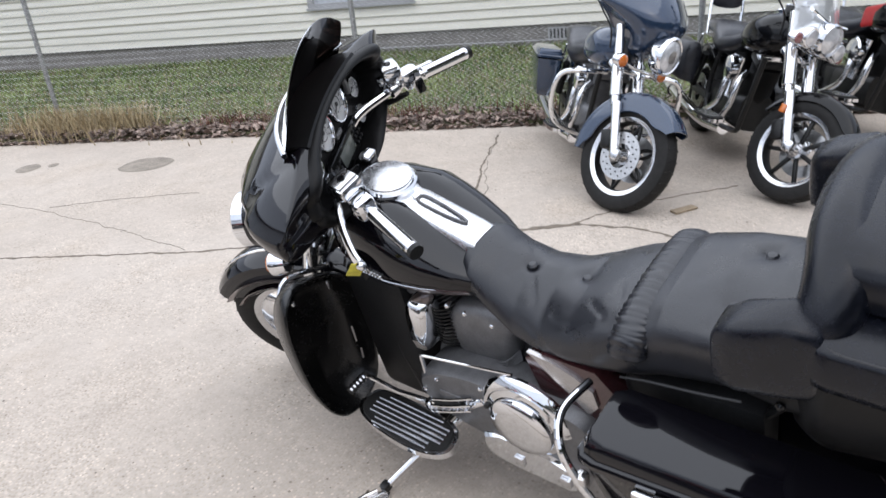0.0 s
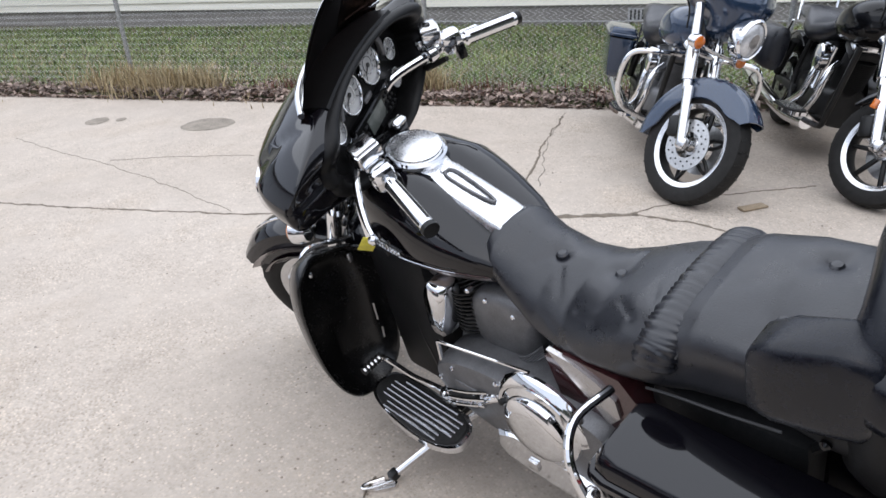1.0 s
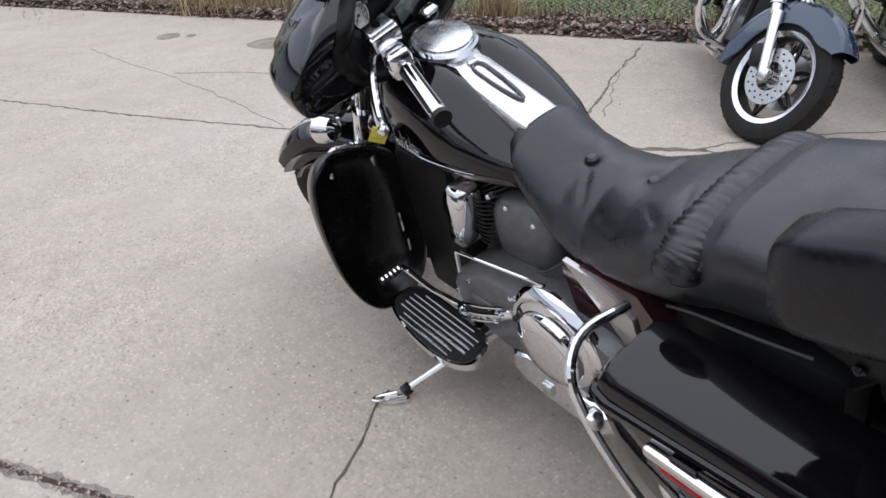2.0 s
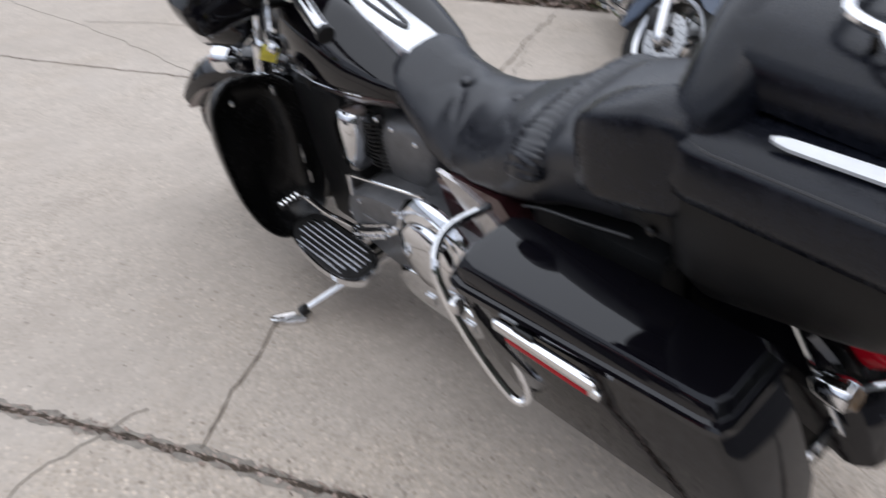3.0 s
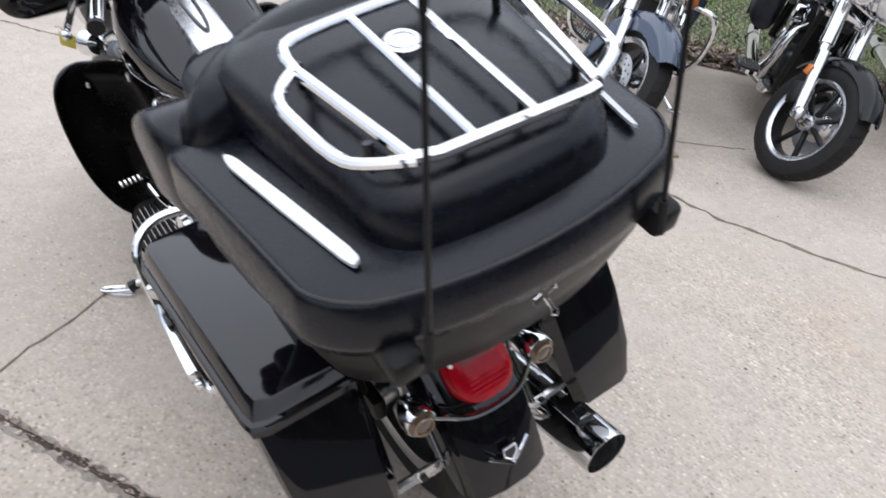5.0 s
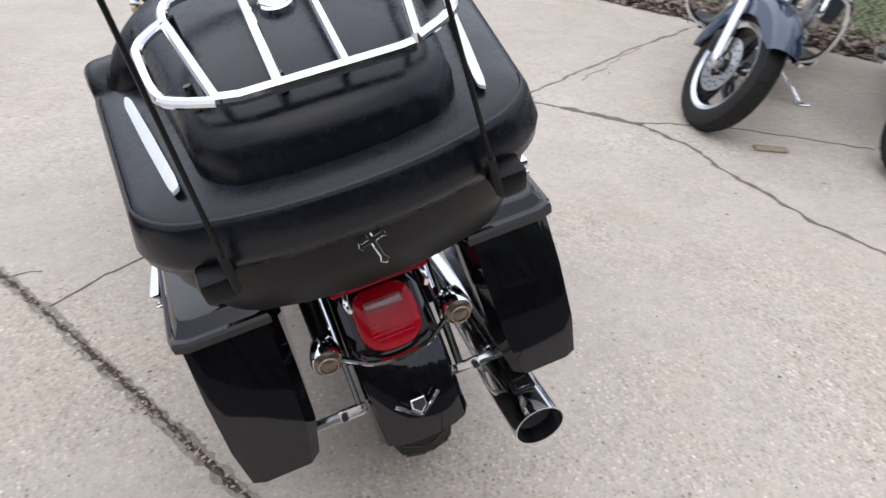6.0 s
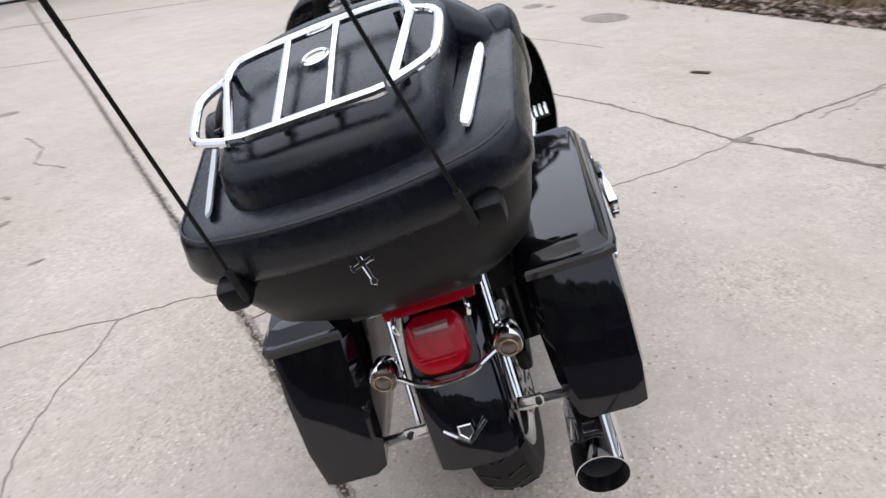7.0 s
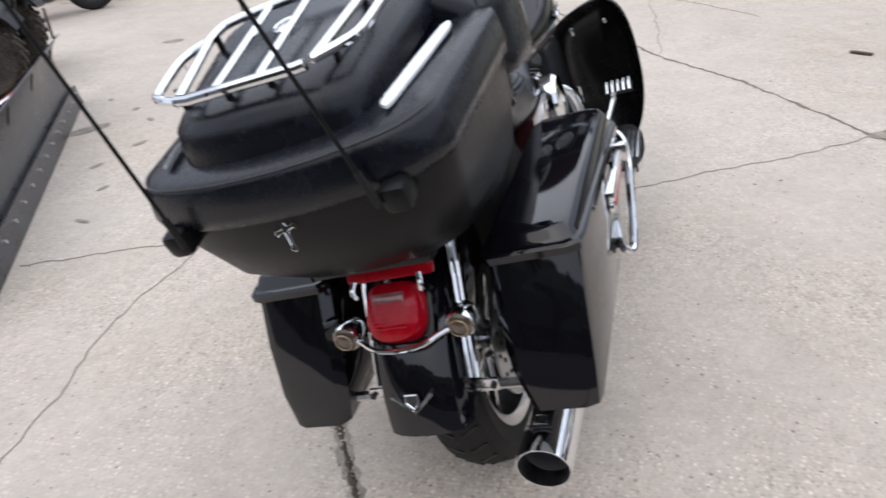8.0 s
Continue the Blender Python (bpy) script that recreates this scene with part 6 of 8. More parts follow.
    for i, q in enumerate(pts):
        d = (pts[min(i + 1, 120)] - pts[max(i - 1, 0)]).normalized()
        side = Vector((0, 1, 0))
        up = d.cross(side).normalized()
        ring = []
        for j in range(16):
            t = 2 * math.pi * j / 16
            pleat = 0.0026 * math.sin(i * 1.7 + 7.0 * noise.noise((i * 0.11, 0, j * 0.16))) * (0.35 + 0.65 * abs(math.cos(t)))
            r = (0.030 + pleat + 0.0012 * noise.noise((i * 0.22, j * 0.25, 0))) * (0.55 if i in (0, 120) else 1)
            ring.append(q + side * math.cos(t) * r * 1.45 + up * math.sin(t) * r * 0.95)
        rings.append(ring)
    part("seat_roll", loft(rings), M["leather"], s, "pleated leather roll across the seat", smooth=80)
    part("seat_piping", tube([(x * 1.0, y - 0.043, z + 0.012) for x, y, z in roll[6:-6:3]], 0.0035, 6), M["stitch"], s)
    part("seat_skirt_seam", tube([(-0.183, 0.30, 0.72), (-0.203, 0.22, 0.76), (-0.205, 0.12, 0.775), (-0.203, 0.02, 0.79)], 0.003, 6, per=4), M["stitch"], s)
    return s


def tour_box(root):
    """The vinyl-covered top box with side pods, wrap-round backrest, rack, strips, antennas and cross."""
    sl = 0.165
    zr = -0.47
    body = []
    for z, hx, hx1, y0, y1, r in ((0.746, 0.17, 0.20, -0.36, -0.09, 0.070), (0.765, 0.205, 0.235, -0.415, -0.08, 0.070), (0.82, 0.243, 0.275, -0.480, -0.075, 0.070), (0.90, 0.268, 0.300, -0.518, -0.08, 0.07), (0.960, 0.280, 0.308, -0.535, -0.08, 0.068)):
        body.append(plan(hx, y0, y1, z, r, 7, sl * (z - 0.70) / 0.3, hx1, zr, 0.055))
    bx = part("top_box", loft(body), M["satin_black"], root, "black top box with vinyl-covered lid", smooth=50)
    lid = []
    for z, hx, hx1, y0, y1, r in ((0.958, 0.281, 0.309, -0.538, -0.08, 0.068), (0.963, 0.289, 0.318, -0.549, -0.08, 0.068), (0.985, 0.291, 0.321, -0.556, -0.08, 0.068), (1.030, 0.281, 0.315, -0.556, -0.08, 0.068),
                                   (1.039, 0.276, 0.311, -0.552, -0.082, 0.068), (1.0445, 0.264, 0.296, -0.543, -0.088, 0.068), (1.049, 0.23, 0.265, -0.515, -0.10, 0.068), (1.053, 0.18, 0.22, -0.47, -0.11, 0.068)):
        lid.append(plan(hx, y0, y1, z, r, 7, sl, hx1, zr, 0.06))
    top = part("box_lid", loft(lid), M["vinyl"], bx, "black vinyl-covered box lid", smooth=60)
    pad = []
    for z, hx, hx1, y0, y1, r in ((1.043, 0.182, 0.226, -0.510, -0.09, 0.06), (1.072, 0.182, 0.226, -0.509, -0.09, 0.06), (1.100, 0.176, 0.218, -0.506, -0.095, 0.06), (1.120, 0.158, 0.198, -0.483, -0.105, 0.06), (1.130, 0.12, 0.16, -0.44, -0.12, 0.06), (1.133, 0.06, 0.10, -0.37, -0.16, 0.04)):
        pad.append(plan(hx, y0, y1, z, r, 7, 0.24, hx1, zr, 0.03))
    part("lid_pad", loft(pad), M["vinyl"], top, "raised padded lid panel", smooth=60)
    seam = [tuple(p) for p in plan(0.2745, -0.5525, -0.10, 1.0405, 0.068, 7, sl, 0.3055, zr, 0.06)]
    part("lid_stitching", tube(seam[7:], 0.0022, 5), M["stitch"], top)
    for sx in (-1, 1):
        a, b = Vector((sx * 0.257, -0.220, 1.1035)), Vector((sx * 0.208, -0.475, 1.0580))
        d = (b - a).normalized()
        side = Vector((0.90, 0, -0.44 * sx)) - d * d.x
        rows = []
        for f, w in ((0, 0.002), (0.03, 0.005), (0.08, 0.0072), (0.5, 0.0086), (0.92, 0.0080), (0.985, 0.0062), (1, 0.004)):
            q = a.lerp(b, f)
            rows.append([q - side * w - Vector((0, 0, 0.004)), q - side * w + Vector((0, 0, 0.001)), q + Vector((0, 0, 0.0015)), q + side * w + Vector((0, 0, 0.001)), q + side * w - Vector((0, 0, 0.004))])
        part("lid_strip", loft(rows), M["tape"], top, "bright silver lid strip")
    # rack
    zk = lambda y: 1.148 + 0.273 * (y + 0.486)  # noqa: E731

    def rail(pts, r=0.0085, per=0):
        return tube([(x + 0.008, y - 0.006, zk(y - 0.006)) for x, y in pts], r * 0.92, 10, per=per)

    rack = part("luggage_rack", join(rail([(-0.127, -0.470), (-0.10, -0.478), (0.10, -0.486), (0.118, -0.484)], 0.010)), M["chrome"], bx, "chrome luggage rack")
    part("front_rail", rail([(-0.165, -0.285), (-0.162, -0.245), (-0.14, -0.222), (-0.05, -0.212), (0.05, -0.212), (0.135, -0.225), (0.158, -0.25), (0.162, -0.29)], 0.009, 3), M["chrome"], rack)
    for sx in (-1, 1):
        part("inner_rail", rail([(sx * 0.164, -0.28), (sx * 0.127, -0.474)], 0.0085), M["chrome"], rack)
        part("side_rail", rail([(sx * 0.165, -0.275), (sx * 0.19, -0.295), (sx * 0.206, -0.32), (sx * 0.205, -0.36), (sx * 0.195, -0.425), (sx * 0.175, -0.45), (sx * 0.127, -0.474)], 0.0085, 3), M["chrome"], rack)
        part("cross_bar", rail([(sx * 0.045 - 0.012, -0.214), (sx * 0.042 - 0.010, -0.478)], 0.0075), M["chrome"], rack)
        for y in (-0.27, -0.43):
            part("rack_post", tube([(sx * 0.145, y, 1.085 + 0.18 * (y + 0.47)), (sx * 0.148, y, zk(y))], 0.006, 8), M["gloss_plastic"], rack)
        part("rack_post", tube([(sx * 0.04, -0.455, 1.09), (sx * 0.04, -0.46, zk(-0.46))], 0.006, 8), M["gloss_plastic"], rack)
    cap_at = pose(-0.004, -0.272, 1.1865, 14)
    lock = part("lid_lock", xf(lathe([(0.026, -0.012), (0.0265, 0.002), (0.023, 0.0045), (0.019, 0.003)], (0, 0, 0), "Z", 24), cap_at), M["chrome"], top, "oval chrome lock cap")
    part("lock_face", xf(lathe([(0.0185, 0.0032), (0.012, 0.0042), (0.002, 0.0042)], (0, 0, 0), "Z", 20), cap_at), M["chrome_satin"], lock)
    # backrest
    arch = [(-0.262, -0.090, 1.015), (-0.252, -0.112, 1.062), (-0.226, -0.128, 1.108), (-0.178, -0.126, 1.148), (-0.10, -0.112, 1.170), (0, -0.106, 1.175), (0.10, -0.112, 1.170), (0.178, -0.126, 1.148), (0.226, -0.128, 1.108), (0.252, -0.112, 1.062), (0.262, -0.090, 1.015)]
    part("backrest", tube(arch, 0.052, 20, per=6), M["vinyl"], bx, "wrap-round padded backrest", smooth=80)
    part("backrest_pad", loft([oval(0, 1.05, hw, 0.15, 0.13, y, 3.4, 36) for y, hw in ((-0.15, 0.19), (-0.11, 0.19), (-0.095, 0.175), (-0.085, 0.12))]), M["leather"], bx, smooth=80)
    for sx in (-1, 1):
        rows = []
        for y, hw, hb, ht, cz, cx in ((0.034, 0.022, 0.045, 0.035, 1.035, 0.290), (0.024, 0.042, 0.075, 0.058, 1.035, 0.286), (-0.01, 0.050, 0.085, 0.075, 1.038, 0.282), (-0.08, 0.050, 0.085, 0.088, 1.045, 0.276), (-0.125, 0.046, 0.08, 0.075, 1.045, 0.270), (-0.145, 0.03, 0.055, 0.045, 1.04, 0.266)):
            rows.append([(sx * x, yy, z) for x, yy, z in oval(cx, cz, hw, hb, ht, y, 4.6, 40)])
        pod = part("side_pod", loft(rows), M["vinyl"], bx, "black padded armrest pod", smooth=60)
        rows = []
        for y, hw, hb, ht, cz, cx in ((0.0, 0.025, 0.04, 0.05, 0.945, 0.235), (-0.012, 0.04, 0.06, 0.07, 0.945, 0.232), (-0.08, 0.045, 0.07, 0.09, 0.94, 0.23), (-0.16, 0.045, 0.07, 0.10, 0.94, 0.23)):
            rows.append([(sx * x, yy, z) for x, yy, z in oval(cx, cz, hw, hb, ht, y, 3.6, 32)])
        part("pod_base", loft(rows), M["satin_black"], pod, smooth=60)
        part("pod_stud", lathe([(0.009, 0), (0.009, sx * 0.008), (0.004, sx * 0.012)], (sx * 0.272, -0.072, 0.90), "X", 10), M["gloss_plastic"], pod)
        part("antenna_mount", box((sx * 0.205, -0.520, 0.945), (0.046, 0.060, 0.048), 0.012, m=pose(0, 0, 0, 14, 0, 0)), M["satin_black"], bx, "black antenna bracket")
        tip = (-0.165, -0.635, 1.403) if sx < 0 else (0.125, -0.62, 1.40)
        foot = (sx * 0.182, -0.552, 0.938)
        mast = part("antenna", tube([foot, tuple(Vector(foot).lerp(Vector(tip), 0.93)), tip], 0.0036, 8, taper=0.0026), M["satin_black"], bx, "thin black whip antenna")
        part("antenna_sleeve", tube([foot, tuple(Vector(foot).lerp(Vector(tip), 0.13))], 0.006, 8), M["rubber"], mast)
        part("antenna_tip", tube([tuple(Vector(foot).lerp(Vector(tip), 0.90)), tip], 0.0042, 8), M["satin_black"], mast)
    # cross badge on the rear face
    lean = pose(0.0, -0.533, 0.926, 72) @ pose(0, 0, 0, 0, 0, 14)
    arms = []
    for a, ln in ((0, 0.023), (90, 0.021), (-90, 0.021), (180, 0.038)):
        pts = [(-0.0032, 0.004), (-0.0028, ln * 0.7), (-0.006, ln * 0.86), (0, ln), (0.006, ln * 0.86), (0.0028, ln * 0.7), (0.0032, 0.004)]
        arms.append(xf(tube([(x, y, 0) for x, y in pts], 0.0012, 5), pose(0, 0, 0, 0, 0, a)))
    part("cross_badge", xf(join(*arms), lean), M["chrome"], bx, "outlined chrome cross badge")
    return bx


def tail_lights(root):
    lamp_rings = []
    at = pose(0, -0.325, 0.615, 52)
    for z, hx, hy in ((-0.02, 0.062, 0.056), (0.012, 0.064, 0.058), (0.03, 0.060, 0.054), (0.040, 0.048, 0.043), (0.044, 0.03, 0.028)):
        ring = []
        for k in range(40):
            a = 2 * math.pi * k / 40
            c, s = math.cos(a), math.sin(a)
            e = 4.2 if s > 0 else 2.7
            w = 1.0 if s < 0 else 1.0 - 0.12 * s
            ring.append((hx * 0.94 * w * math.copysign(abs(c) ** (2 / e), c), hy * 1.06 * math.copysign(abs(s) ** (2 / e), s), z))
        lamp_rings.append(ring)
    lamp = part("tail_lamp", loft(lamp_rings), M["red_lens"], root, "square red tail lamp with clear upper window", m=at)
    part("clear_window", box((0, 0.026, 0.0405), (0.070, 0.022, 0.009), 0.004), M["pale_lens"], lamp, m=at)
    part("lens_pattern", join(*[box((0, -0.034 + 0.008 * k, 0.0435), (0.075, 0.0022, 0.002)) for k in range(6)]), M["red_lens"], lamp, m=at)
    part("lamp_housing", loft([plan(0.066, -0.060, 0.060, -0.05, 0.022, 5), plan(0.068, -0.062, 0.062, -0.012, 0.022, 5), plan(0.060, -0.055, 0.055, -0.010, 0.022, 5)]), M["gloss_plastic"], lamp, m=at)
    bar = part("signal_bar", tube([(-0.125, -0.335, 0.583), (-0.085, -0.362, 0.577), (-0.05, -0.382, 0.570), (0, -0.388, 0.567), (0.05, -0.382, 0.570), (0.085, -0.362, 0.577), (0.125, -0.335, 0.583)], 0.0055, 8, per=5, flat=1.2), M["chrome"], root, "curved chrome light bar")
    for sx in (-1, 1):
        s = part("turn_signal", lathe([(0.010, 0.05), (0.024, 0.036), (0.030, 0.005), (0.030, -0.012), (0.0275, -0.016)], (sx * 0.128, -0.335, 0.583), "Y", 22), M["chrome"], bar, "round chrome turn signal with smoked lens")
        part("lens", lathe([(0.0275, -0.010), (0.0265, -0.018), (0.017, -0.025), (0.002, -0.027)], (sx * 0.128, -0.335, 0.583), "Y", 22), M["smoke_lens"], s)
        part("lens_ring", lathe([(0.016, -0.0265), (0.018, -0.028), (0.02, -0.0255)], (sx * 0.128, -0.335, 0.583), "Y", 18, cap=False), M["smoke_ring"], s)
    bar2 = part("brake_light_bar", box((0, 0, 0), (0.185, 0.022, 0.040), 0.006, m=pose(0.008, -0.306, 0.705, -25)), M["red_lens"], root, "slim red brake light bar")
    part("bar_bracket", box((0.008, -0.286, 0.730), (0.17, 0.06, 0.008), 0.003), M["chrome_satin"], bar2)
    for sx in (-1, 1):
        part("bar_hook", tube([(0.012 + sx * 0.070, -0.338, 0.705), (0.012 + sx * 0.074, -0.352, 0.690), (0.012 + sx * 0.070, -0.352, 0.676)], 0.005, 8, per=3), M["chrome"], bar2, "bright chrome hook")
        part("strut_tube", tube([(sx * 0.104, -0.190, 0.73), (sx * 0.104, -0.348, 0.455)], 0.0055, 10), M["chrome"], root, "straight thin chrome strut")
    for x in (-0.05, 0.07):
        part("bar_screw", lathe([(0.006, 0), (0.006, 0.006)], (x, -0.306, 0.734), "Z", 8), M["black_metal"], bar2)
    em = pose(0.0, -0.412, 0.462, 76) @ Matrix.Scale(0.9, 4)
    plate = [(0, -0.020), (0.015, -0.004), (0.014, 0.014), (-0.014, 0.014), (-0.015, -0.004)]
    wings = tube([(-0.048, 0.012, 0), (-0.024, -0.008, 0.003), (0, -0.028, 0.004), (0.024, -0.008, 0.003), (0.048, 0.012, 0)], 0.0045, 6)
    badge = part("fender_badge", xf(join(wings, tube([(x, y, 0.003) for x, y in plate], 0.0028, 6, closed=True)), em), M["chrome"], root, "chrome winged shield fender badge")
    part("badge_face", xf(loft([[(x, y, z) for x, y in plate] for z in (-0.003, 0.0035)]), em), M["gauge_mark"], badge)


def kick_stand(root):
    st = part("kickstand", tube([(-0.16, 0.90, 0.255), (-0.33, 1.0, 0.185), (-0.455, 1.045, 0.15)], 0.013, 10, taper=0.011), M["chrome_satin"], root, "lowered chrome kickstand")
    part("stand_foot", loft([[(x, y, 0.137 + dz - 0.245 * (x + 0.5)) for x, y in ((-0.535, 1.07), (-0.50, 1.08), (-0.465, 1.055), (-0.455, 1.03), (-0.475, 1.02), (-0.515, 1.045))] for dz in (-0.008, 0.006)]), M["chrome_satin"], st)
    part("stand_knuckle", box((-0.452, 1.045, 0.150), (0.034, 0.030, 0.032), 0.008), M["black_metal"], st)
    part("stand_pad", tube([(-0.462, 1.035, 0.140), (-0.52, 1.062, 0.150), (-0.545, 1.082, 0.156), (-0.53, 1.092, 0.153), (-0.475, 1.068, 0.142)], 0.006, 8, per=3), M["chrome_satin"], st)
    part("stand_spring", tube([(-0.17, 0.93, 0.27), (-0.27, 0.985, 0.215)], 0.009, 8), M["black_metal"], st)


def shifter(root):
    rod = part("shift_lever", tube([(-0.235, 0.93, 0.375), (-0.25, 1.00, 0.390), (-0.262, 1.06, 0.400), (-0.272, 1.14, 0.428), (-0.275, 1.18, 0.432)], 0.008, 8, per=4, flat=1.5), M["chrome"], root, "chrome shift lever")
    peg = part("shift_peg", tube([(-0.272, 1.182, 0.432), (-0.350, 1.182, 0.426)], 0.0125, 10), M["rubber"], rod)
    for k in range(5):
        part("peg_ring", tube([(-0.285 - 0.0145 * k, 1.182, 0.431), (-0.291 - 0.0145 * k, 1.182, 0.4305)], 0.0150, 10), M["chrome"], peg)
    part("shift_joint", box((-0.245, 0.93, 0.380), (0.04, 0.045, 0.045), 0.012), M["chrome"], rod)
    part("shift_arm", tube([(-0.235, 0.935, 0.39), (-0.215, 0.945, 0.56)], 0.007, 8), M["chrome_satin"], rod)


def passenger_peg(root, sx):
    """A folded passenger peg on its chrome arm above the rear of the floorboard."""
    arm = part("passenger_peg_arm", tube([(sx * 0.228, 0.685, 0.500), (sx * 0.240, 0.72, 0.490), (sx * 0.252, 0.78, 0.455), (sx * 0.254, 0.86, 0.420), (sx * 0.246, 0.93, 0.395)], 0.013, 10, per=4, flat=0.7), M["chrome"], root, "chrome arm with folded passenger peg")
    for dx, dz in ((0.012, 0.018), (0.026, 0.004), (0.030, -0.014)):
        part("peg_rail", tube([(sx * (0.236 + dx), 0.745, 0.480 + dz), (sx * (0.242 + dx), 0.83, 0.440 + dz), (sx * (0.240 + dx), 0.915, 0.402 + dz)], 0.0052, 8, per=3), M["chrome"], arm)
    for k in range(5):
        part("peg_bridge", tube([(sx * 0.247, 0.765 + 0.033 * k, 0.488 - 0.0165 * k), (sx * 0.272, 0.765 + 0.033 * k, 0.458 - 0.0165 * k)], 0.0045, 6), M["chrome_satin"], arm)
    part("peg_rubber", box((0, 0, 0), (0.022, 0.13, 0.014), 0.005, m=pose(sx * 0.252, 0.845, 0.438, -24)), M["rubber"], arm)
    part("arm_lug", box((0, 0, 0), (0.022, 0.052, 0.036), 0.009, m=pose(sx * 0.238, 0.695, 0.500, -20)), M["chrome"], arm)
    part("lug_bolt", lathe([(0.009, 0.0), (0.009, sx * 0.010), (0.005, sx * 0.013)], (sx * 0.248, 0.69, 0.502), "X", 8), M["black_metal"], arm)


def main_bike():
    root = base("touring_motorcycle", pose(0.025, 0, 0, 0, 0, -1.3) @ pose(0, 0, 0, 0, -14.5, 0),
                "black touring motorcycle with top box leaning on kickstand on concrete lot", "motorcycle", "parked motorcycles")
    S = front_end(root, 25.8, M["paint_black"], M["paint_two"], front_reach=138, ahead=0.045)
    W = S @ Matrix.Translation((0.005, 0, 0))
    shell, panel = tour_fairing(root, W, M["paint_black"], M["satin_black"])
    base_line = [(x, 1.338 - 1.45 * x * x, 1.297 - 0.002 * (x / 0.25) ** 2) for x in (-0.258, -0.19, -0.13, -0.06, 0, 0.06, 0.13, 0.19, 0.258)]
    part("fairing_trim", tube(base_line, 0.0085, 8, per=4), M["chrome"], shell, "chrome windshield trim", m=W)
    instruments(panel, S @ Matrix.Translation((0.0175, 0, 0)))
    windshield(root, W, 0.250, 1.285, 1.474, 1.330, M["smoke_shield"], "smoked low windshield", 0.75, 1.30, 0.52, 0.06, 0.2, 0.8)
    handlebar(root, S)
    tank(root, M["paint_black"], M["paint_two"])
    engine(root)
    seat_block(root)
    for sx in (-1, 1):
        saddlebag(root, sx, M["paint_black"])
        floorboard(root, sx)
        passenger_peg(root, sx)
        leg_shield(root, sx)
        cov = part("side_cover", loft([[(sx * x, y, z) for y, z in ((0.56, 0.69), (0.50, 0.72), (0.36, 0.715), (0.30, 0.64), (0.33, 0.50), (0.43, 0.45), (0.53, 0.56))] for x in (0.14, 0.185, 0.195)]), M["paint_maroon"], root, "maroon side cover with silver stripe")
        part("cover_stripe", loft([[(sx * x, y, z) for y, z in ((0.545, 0.722), (0.48, 0.712), (0.415, 0.685), (0.370, 0.650), (0.362, 0.600), (0.392, 0.560), (0.430, 0.605), (0.480, 0.655))] for x in (0.190, 0.200, 0.203)]), M["silver_paint"], cov)
    rear_end(root, M["paint_black"], dark=True)
    tour_box(root)
    part("box_carrier", box((0, -0.18, 0.745), (0.26, 0.36, 0.03), 0.01), M["black_metal"], root)
    for sx in (-1, 1):
        part("carrier_strut", tube([(sx * 0.12, 0.05, 0.60), (sx * 0.13, -0.05, 0.745), (sx * 0.12, -0.33, 0.745)], 0.012, 8), M["black_metal"], root)
    tail_lights(root)
    muffler(root, 1)
    kick_stand(root)
    shifter(root)
    pedal = part("brake_pedal", tube([(0.22, 0.93, 0.34), (0.26, 1.05, 0.40), (0.30, 1.17, 0.475)], 0.011, 8, per=3), M["chrome"], root, "chrome brake pedal with ribbed pad")
    part("pedal_pad", box((0, 0, 0), (0.10, 0.05, 0.016), 0.005, m=pose(0.315, 1.19, 0.487, 40)), M["rubber"], pedal)
    for k in range(5):
        part("pad_rib", box((0, 0, 0), (0.010, 0.052, 0.008), 0.002, m=pose(0.275 + 0.02 * k, 1.186, 0.498, 40)), M["chrome"], pedal)
    part("battery_box", box((0, 0.42, 0.60), (0.26, 0.26, 0.2), 0.03), M["black_metal"], root)
    part("backbone", box((0, 0.85, 0.74), (0.09, 0.75, 0.07), 0.02), M["black_metal"], root)
    # added black block that stands for the dark gap behind the leg shields
    part("gap_filler", box((0, 1.17, 0.47), (0.27, 0.26, 0.52), 0.035), M["matte_black"], root, "matte black filler block added in the gap ahead of the engine")
    part("inner_cover", box((0, 0.15, 0.60), (0.32, 0.34, 0.22), 0.04), M["matte_black"], root)
    tagm = pose(-0.316, 0.944, 0.966, 25, 30, -30)
    tg = part("price_tag", box((0, 0, 0), (0.038, 0.003, 0.05), 0.001), M["yellow_tag"], root, "yellow tag tied to the clutch lever", m=tagm)
    part("tag_string", tube([(0, 0, 0.022), (-0.012, -0.01, 0.055), (-0.02, -0.02, 0.062)], 0.0015, 5), M["tag_paper"], tg, m=tagm)
    return root


main_bike()


